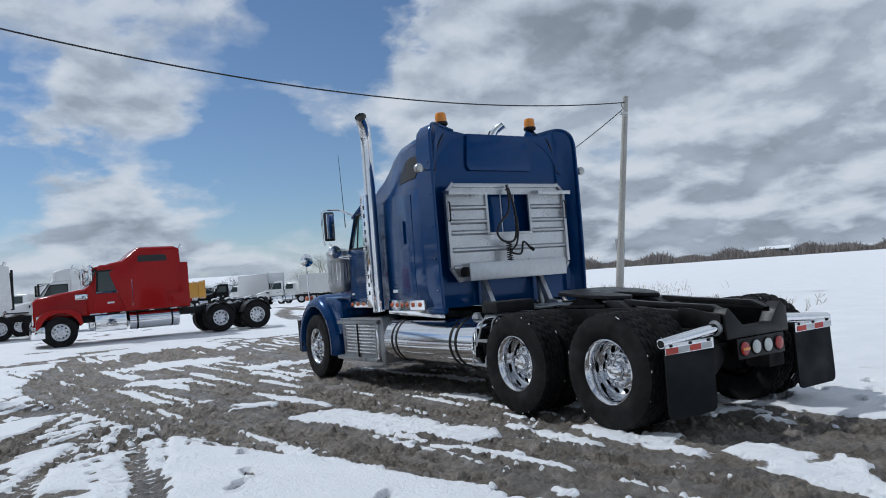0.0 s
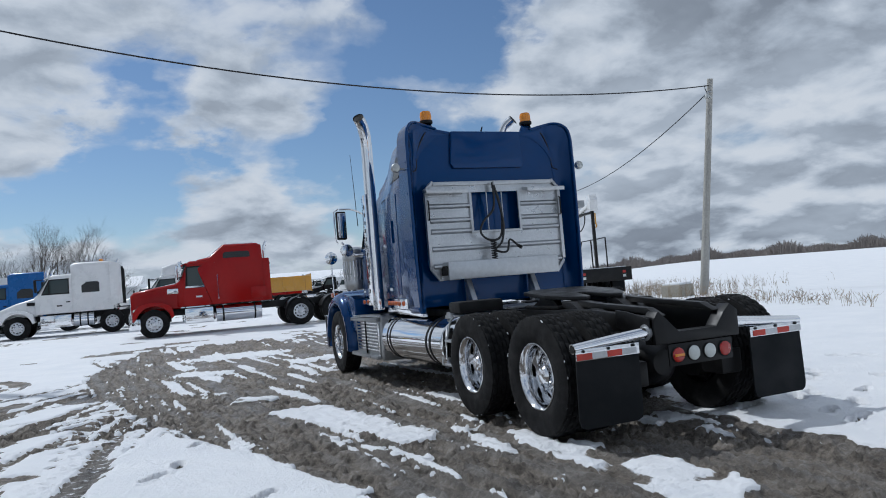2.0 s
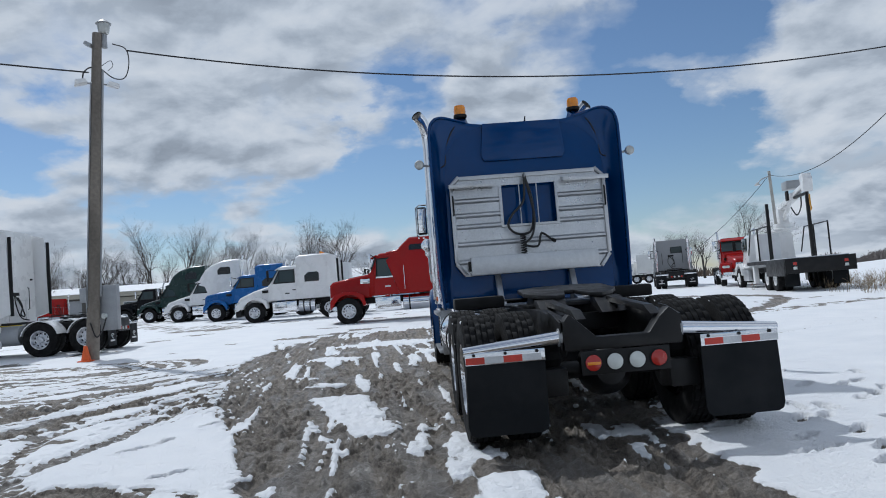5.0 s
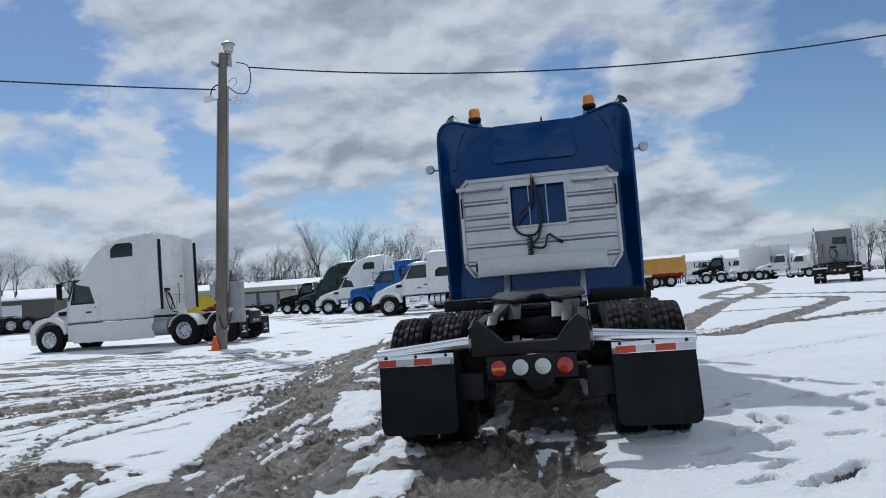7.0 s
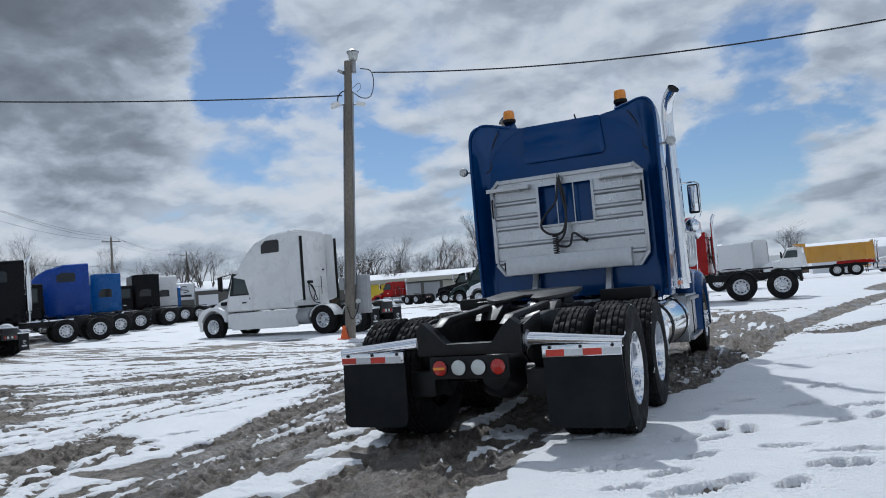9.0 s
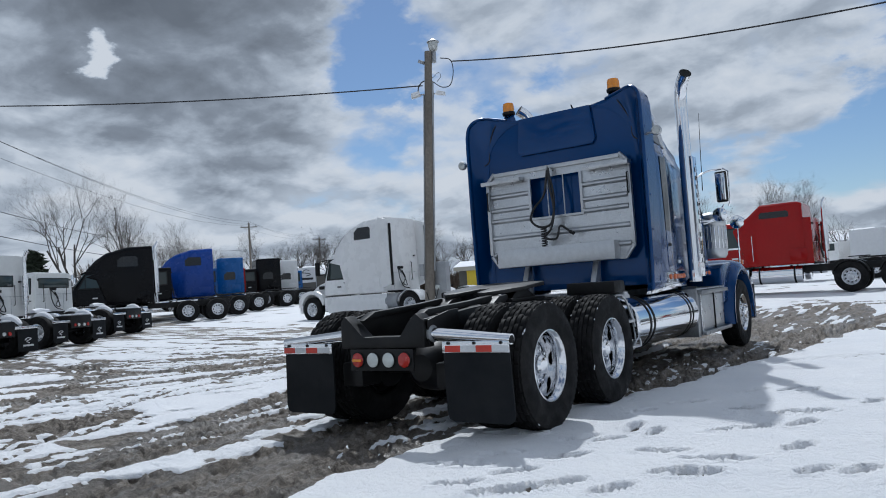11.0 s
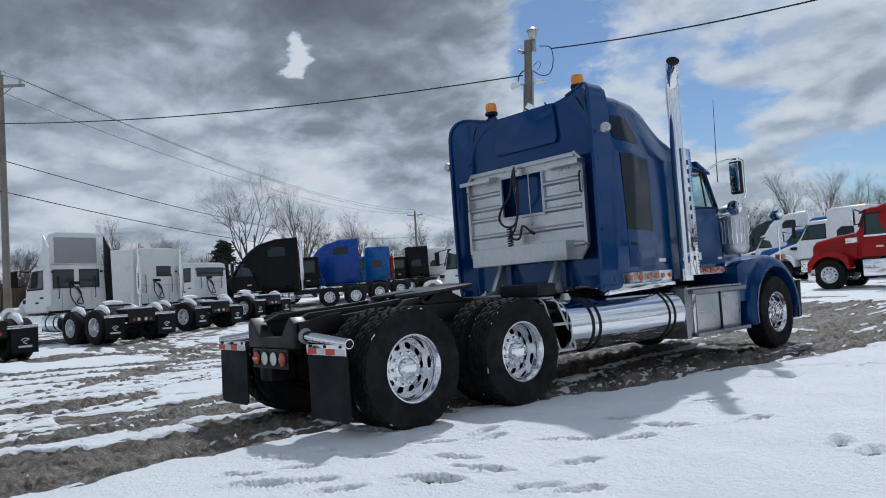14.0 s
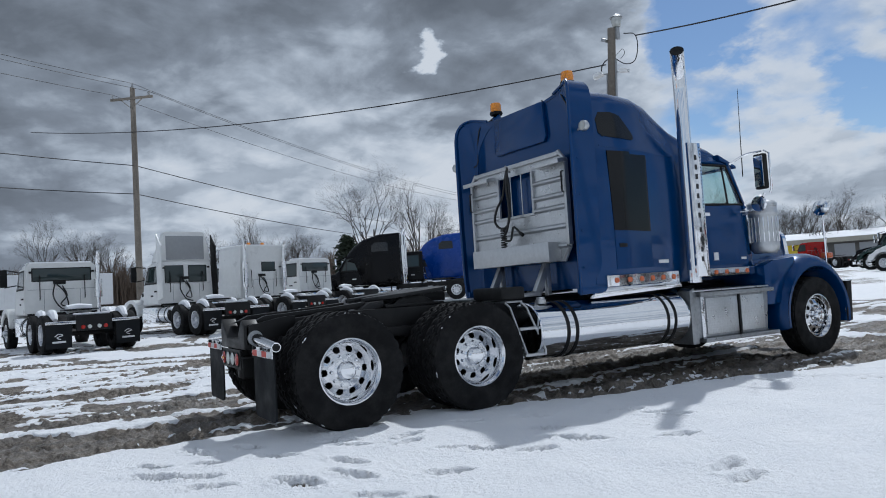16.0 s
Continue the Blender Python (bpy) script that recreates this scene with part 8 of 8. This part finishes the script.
def work_cab(T, front, paint, cab_roof=2.7, nose=1.05):
    cb = front - 2.0
    cab = part("cab", loft([(cb, 1.05, 0.98, 1.0, cab_roof, 0.16), (cb + 1.0, 1.05, 0.96, 1.0, cab_roof, 0.16), (cb + 1.15, 1.04, 0.94, 1.0, cab_roof - 0.08, 0.14), (cb + 1.6, 1.02, 0.93, 1.0, 1.8, 0.1), (cb + 1.75, 0.95, 0.85, 1.0, 1.72, 0.1)], n=6), paint, T)
    part("windshield", rings([[(-0.92, cb + 1.23, 2.52), (0.92, cb + 1.23, 2.52), (0.96, cb + 1.62, 1.84), (-0.96, cb + 1.62, 1.84)], [(-0.92, cb + 1.17, 2.52), (0.92, cb + 1.17, 2.52), (0.96, cb + 1.56, 1.84), (-0.96, cb + 1.56, 1.84)]]), GLASS, cab)
    for s in (-1, 1):
        part("window", prism([(cb + 0.35, 1.85), (cb + 0.35, 2.45), (cb + 1.1, 2.45), (cb + 1.42, 1.85)], "x", s * 0.98, s * 1.06, 0.006), GLASS, cab)
        part("mirror", box(min(s * 1.25, s * 1.42), max(s * 1.25, s * 1.42), cb + 1.55, cb + 1.65, 1.9, 2.4, 0.03), DULL, T)
        arch = [(front + 0.60 * math.cos(radians(a)), 0.56 + 0.60 * math.sin(radians(a))) for a in range(170, 5, -15)]
        part("fender", prism(arch + [(front + nose - 0.05, 0.65), (front + nose - 0.1, 1.0), (front + 0.4, 1.25), (front - 0.3, 1.26), (front - 0.65, 1.0), (front - 0.68, 0.75)], "x", s * 0.6, s * 1.17, 0.03), paint, T)
        part("step", box(min(s * 0.8, s * 1.1), max(s * 0.8, s * 1.1), cb + 0.2, cb + 1.3, 0.4, 0.95, 0.03), ALU, T)
    part("hood", loft([(cb + 1.7, 0.92, 0.8, 1.0, 1.74, 0.15), (front + nose * 0.5, 0.8, 0.68, 0.95, 1.6, 0.2), (front + nose, 0.66, 0.55, 0.85, 1.4, 0.16)], n=5), paint, T)
    part("grille", box(-0.5, 0.5, front + nose - 0.02, front + nose + 0.03, 0.8, 1.2, 0.02), CHROME, T)
    part("bumper", box(-1.18, 1.18, front + nose - 0.1, front + nose + 0.1, 0.4, 0.72, 0.03), DULL, T)
    for s in (-1, 1):
        part("frame_rail", box(min(s * 0.36, s * 0.44), max(s * 0.36, s * 0.44), -1.6, front + 0.8, 0.75, 1.0), BLACK, T)
        part("headlamp", box(min(s * 0.7, s * 1.05), max(s * 0.7, s * 1.05), front + nose - 0.2, front + nose - 0.04, 0.9, 1.1, 0.03), CLEARLENS, T)


def dump_truck(label, m, cab_paint, body_paint, length=4.7, h=1.35):
    T = thing("dump_truck", label, "dump truck", m, "work trucks at the back")
    front = 5.1
    simple_wheels(T, (-0.68, 0.68), front)
    work_cab(T, front, cab_paint)
    y0, y1, z = -1.9, -1.9 + length, 1.25
    part("dump_body", prism([(y0 - 0.1, z), (y1, z), (y1 + 0.15, z + h), (y0 - 0.05, z + h * 0.92)], "x", -1.22, 1.22, 0.04), body_paint, T)
    part("load_bed", box(-1.1, 1.1, y0 + 0.1, y1 - 0.1, z + h - 0.06, z + h + 0.01), DULL, T)
    part("cab_shield", prism([(y1, z + h), (y1 + 0.9, z + h + 0.30), (y1 + 0.9, z + h + 0.36), (y1, z + h + 0.30)], "x", -1.1, 1.1, 0.02), body_paint, T)
    part("tailgate", prism([(y0 - 0.16, z - 0.1), (y0 - 0.08, z - 0.1), (y0 - 0.04, z + h + 0.15), (y0 - 0.14, z + h + 0.15)], "x", -1.22, 1.22, 0.02), body_paint, T)
    for s in (-1, 1):
        for k in range(5):
            y = y0 + 0.4 + k * (length - 0.6) / 4
            part("rib", box(min(s * 1.21, s * 1.27), max(s * 1.21, s * 1.27), y - 0.06, y + 0.06, z, z + h * 0.92, 0.01), body_paint, T)
        part("top_rail", box(min(s * 1.2, s * 1.29), max(s * 1.2, s * 1.29), y0, y1, z + h * 0.9, z + h, 0.015), body_paint, T)
        part("mud_flap", box(min(s * 0.6, s * 1.15), max(s * 0.6, s * 1.15), -1.5, -1.48, 0.2, 0.85), FLAP, T)
    return T


def box_truck(label, m, cab_paint, box_paint, length=6.0, top=3.7):
    T = thing("box_truck", label, "box truck", m, "work trucks at the back")
    front = 5.0
    simple_wheels(T, (0.0,), front)
    work_cab(T, front, cab_paint, 2.6)
    part("cargo_box", box(-1.25, 1.25, -2.4, -2.4 + length - 0.8, 1.1, top, 0.03), box_paint, T)
    fr = part("rear_door", box(-1.12, 1.12, -2.425, -2.4, 1.2, top - 0.12, 0.004), BWHITE, T)
    for k in range(4):
        part("door_panel", box(-1.10, 1.10, -2.435, -2.425, 1.24 + k * 0.6, 1.24 + k * 0.6 + 0.56, 0.003), BWHITE, fr)
    for s in (-1, 1):
        part("corner_post", box(min(s * 1.2, s * 1.27), max(s * 1.2, s * 1.27), -2.44, -2.3, 1.1, top + 0.01, 0.01), ALU, T)
        part("tail_lamp", box(min(s * 1.0, s * 1.15), max(s * 1.0, s * 1.15), -2.45, -2.40, 1.0, 1.08, 0.01), REDLENS, T)
    part("lift_gate", box(-1.1, 1.1, -2.6, -2.45, 0.55, 0.62, 0.01), ALU, T)
    for s in (-1, 1):
        part("gate_arm", tube([(s * 0.9, -2.45, 1.05), (s * 0.9, -2.5, 0.6)], 0.04, 6), ALU, T)
    return T


def crane_truck(m):
    T = thing("crane_truck", "white flatbed work truck with a folded boom crane", "crane truck", m)
    front = 7.0
    simple_wheels(T, (-0.0, 1.35), front)
    work_cab(T, front, WHITE, 2.6)
    deck = part("deck", box(-1.25, 1.25, -2.0, 4.5, 1.12, 1.28, 0.02), BLACK, T, "black flat deck")
    part("side_panel", box(-1.27, -1.2, -2.0, 0.9, 0.62, 1.28, 0.02), BLACK, deck)
    part("rear_panel", box(-1.25, 1.25, -2.05, -1.98, 0.7, 1.28, 0.02), BLACK, deck)
    part("snow_cap", box(-1.1, 1.1, -1.8, 3.0, 1.27, 1.31, 0.015), SNOWCAP, deck)
    for s in (-1, 1):
        for k in range(2):
            part("tail_lamp", box(s * 0.9 - 0.07, s * 0.9 + 0.07, -2.07, -2.05, 0.85 + 0.17 * k, 0.96 + 0.17 * k, 0.01), REDLENS if k else CLEARLENS, T)
        part("mud_flap", box(min(s * 0.6, s * 1.15), max(s * 0.6, s * 1.15), -1.4, -1.38, 0.2, 0.7), FLAP, T)
        part("outrigger", box(min(s * 1.0, s * 1.2), max(s * 1.0, s * 1.2), 3.4, 3.7, 0.3, 1.1, 0.02), WHITE, T)
    cab_guard = part("tool_cabinet", box(-1.12, -0.25, 2.3, 3.1, 1.28, 2.45, 0.03), BWHITE, T, "white tool cabinet with dark openings")
    part("opening", prism([(2.5, 2.15), (2.7, 2.3), (3.0, 2.3), (3.0, 2.1), (2.7, 2.05)], "x", -1.115, -1.09), DULL, cab_guard)
    part("opening", prism([(2.5, 1.6), (2.7, 1.75), (3.0, 1.75), (3.0, 1.55), (2.7, 1.5)], "x", -1.115, -1.09), DULL, cab_guard)
    part("turntable", lathe([(2.5, 0.0), (2.5, 0.55), (2.62, 0.55), (2.65, 0.42), (2.85, 0.40), (2.85, 0.0)], "z", 20, (0, 2.4, 0)), WHITE, T)
    part("crane_column", prism([(2.2, 2.8), (2.65, 2.8), (2.75, 3.4), (2.6, 3.65), (2.3, 3.5)], "x", -0.2, 0.2, 0.05), WHITE, T)
    part("boom", prism([(2.6, 3.40), (2.5, 3.62), (0.4, 3.98), (0.4, 3.70)], "x", -0.15, 0.15, 0.03), WHITE, T, "white folded boom")
    part("inner_boom", prism([(0.5, 3.76), (0.5, 3.94), (-1.4, 4.24), (-1.4, 4.08)], "x", -0.10, 0.10, 0.02), WHITE, T)
    part("hose_guide", box(-0.22, -0.14, 0.6, 0.9, 3.7, 4.1, 0.02), DULL, T)
    part("boom_head", prism([(-1.2, 3.9), (-1.1, 4.5), (-1.45, 4.55), (-1.62, 4.3), (-1.55, 3.8)], "x", -0.18, 0.18, 0.04), WHITE, T)
    part("hydraulic_cylinder", tube([(0, 2.3, 3.0), (0, 0.9, 3.75)], 0.09, 10), WHITE, T)
    part("winch", box(-0.28, 0.28, 0.3, 1.1, 4.15, 4.5, 0.05), GREYP, T)
    part("hose", tube(spline([(0.2, 1.8, 3.5), (0.25, 1.2, 3.1), (0.25, 0.5, 3.4), (0.2, 0.2, 3.9)], 5), 0.03, 6), HOSE, T)
    part("hook", tube(spline([(0, -1.6, 3.7), (0, -1.6, 3.3), (0, -1.68, 3.15), (0, -1.58, 3.08)], 4), 0.03, 6), YELLOW, T)
    rest = part("boom_rest", box(-0.06, 0.06, -1.35, -1.22, 1.28, 3.85, 0.01), BLACK, T)
    part("cross_bar", box(-0.06, 0.06, -1.3, 1.6, 3.72, 3.82, 0.01), BLACK, rest)
    for y in (1.5,):
        part("boom_post", box(-0.9, -0.78, y - 0.06, y + 0.06, 1.28, 3.7, 0.01), BLACK, T)
    for s in (-1, 1):
        part("guard_rail", tube([(s * 1.15, 2.3, 1.3), (s * 1.15, 2.3, 2.7), (s * 1.15, 0.4, 2.7), (s * 1.15, 0.4, 1.3)], 0.035, 6), BLACK, T)
        part("guard_bar", tube([(s * 1.15, 2.3, 2.7), (s * 1.15, 3.6, 2.7), (s * 1.15, 4.4, 1.6)], 0.03, 6), BLACK, T)
    return T


crane_truck(at_ground(14.4, 22.2, -14))
tractor("red tractor facing the lot beyond the crane truck", at_ground(18.3, 36.9, 160), RED, front=5.2, sleeper=0, roof=2.9, cab_roof=2.65, hood=0.8, stacks=2, group="work trucks at the back")
dump_truck("yellow dump truck with a white cab on snow", at_ground(8.0, 61.5, 88), WHITE, YELLOW)
box_truck("white box truck with a closed rear door", at_ground(21.5, 80.0, 25), WHITE, BWHITE)
box_truck("white cube van parked behind the red tractor", at_ground(-0.4, 63.9, 62), WHITE, BWHITE, 5.0, 3.4)
tractor("white tractor between the red one and the dump truck", at_ground(2.2, 67.5, 86), WHITE, front=5.0, sleeper=0, roof=2.9, cab_roof=2.6, hood=0.9, group="work trucks at the back")
tractor("red flatbed tractor with a snowy hood far back", at_ground(14.2, 71.0, 78), RED, front=5.2, sleeper=0, roof=2.9, cab_roof=2.75, hood=0.9, stacks=2, snow=True, group="work trucks at the back")
tractor("black day cab tractor far back in the work row", at_ground(18.6, 74.5, 80), BLACKP, front=5.0, sleeper=0, roof=2.9, cab_roof=2.7, hood=0.9, stacks=0, snow=True, group="work trucks at the back")
tractor("grey day cab tractor far back", at_ground(25.5, 76.0, 70), WHITE2, front=5.0, sleeper=0, roof=2.9, cab_roof=2.7, hood=0.9, group="work trucks at the back")
box_truck("white rescue-style truck with a boxy body", at_ground(29.0, 80.0, 45), WHITE, WHITE2, 5.6, 3.5)
dump_truck("white tipper with a green hopper far back", at_ground(4.0, 84.0, 90), WHITE, WHITE2)
tractor("white tractor at the far end of the back row", at_ground(18.0, 78.5, 92), WHITE, front=5.0, sleeper=1.2, roof=3.0, cab_roof=2.6, hood=0.9, group="work trucks at the back")


def trailer(label, x, y, turn, length, paint, h=2.7, z0=1.1):
    T = thing("box_trailer", label, "trailer", at_ground(x, y, turn))
    part("body", box(-1.25, 1.25, -length / 2, length / 2, z0, z0 + h, 0.04), paint, T)
    for s in (-1, 1):
        for k in range(int(length / 1.2)):
            y0 = -length / 2 + 0.6 + k * 1.2
            part("panel_post", box(min(s * 1.25, s * 1.265), max(s * 1.25, s * 1.265), y0 - 0.04, y0 + 0.04, z0 + 0.05, z0 + h - 0.05), paint, T)
        for y0 in (-length / 2 + 1.2, -length / 2 + 2.5):
            wheel_at(T, s * 1.0, y0, 0.52, 0.27, SIGNW, False, s)
        part("landing_leg", box(s * 0.8 - 0.05, s * 0.8 + 0.05, length / 2 - 2.5, length / 2 - 2.35, 0.02, z0), BLACK, T)


trailer("white box trailer behind the parked day cabs", -41.0, -2.5, 20, 9.0, BWHITE, 1.9, 0.9)
trailer("long white trailer behind the red tractor", -13.0, 56.0, 88, 13.0, BWHITE, 2.6)
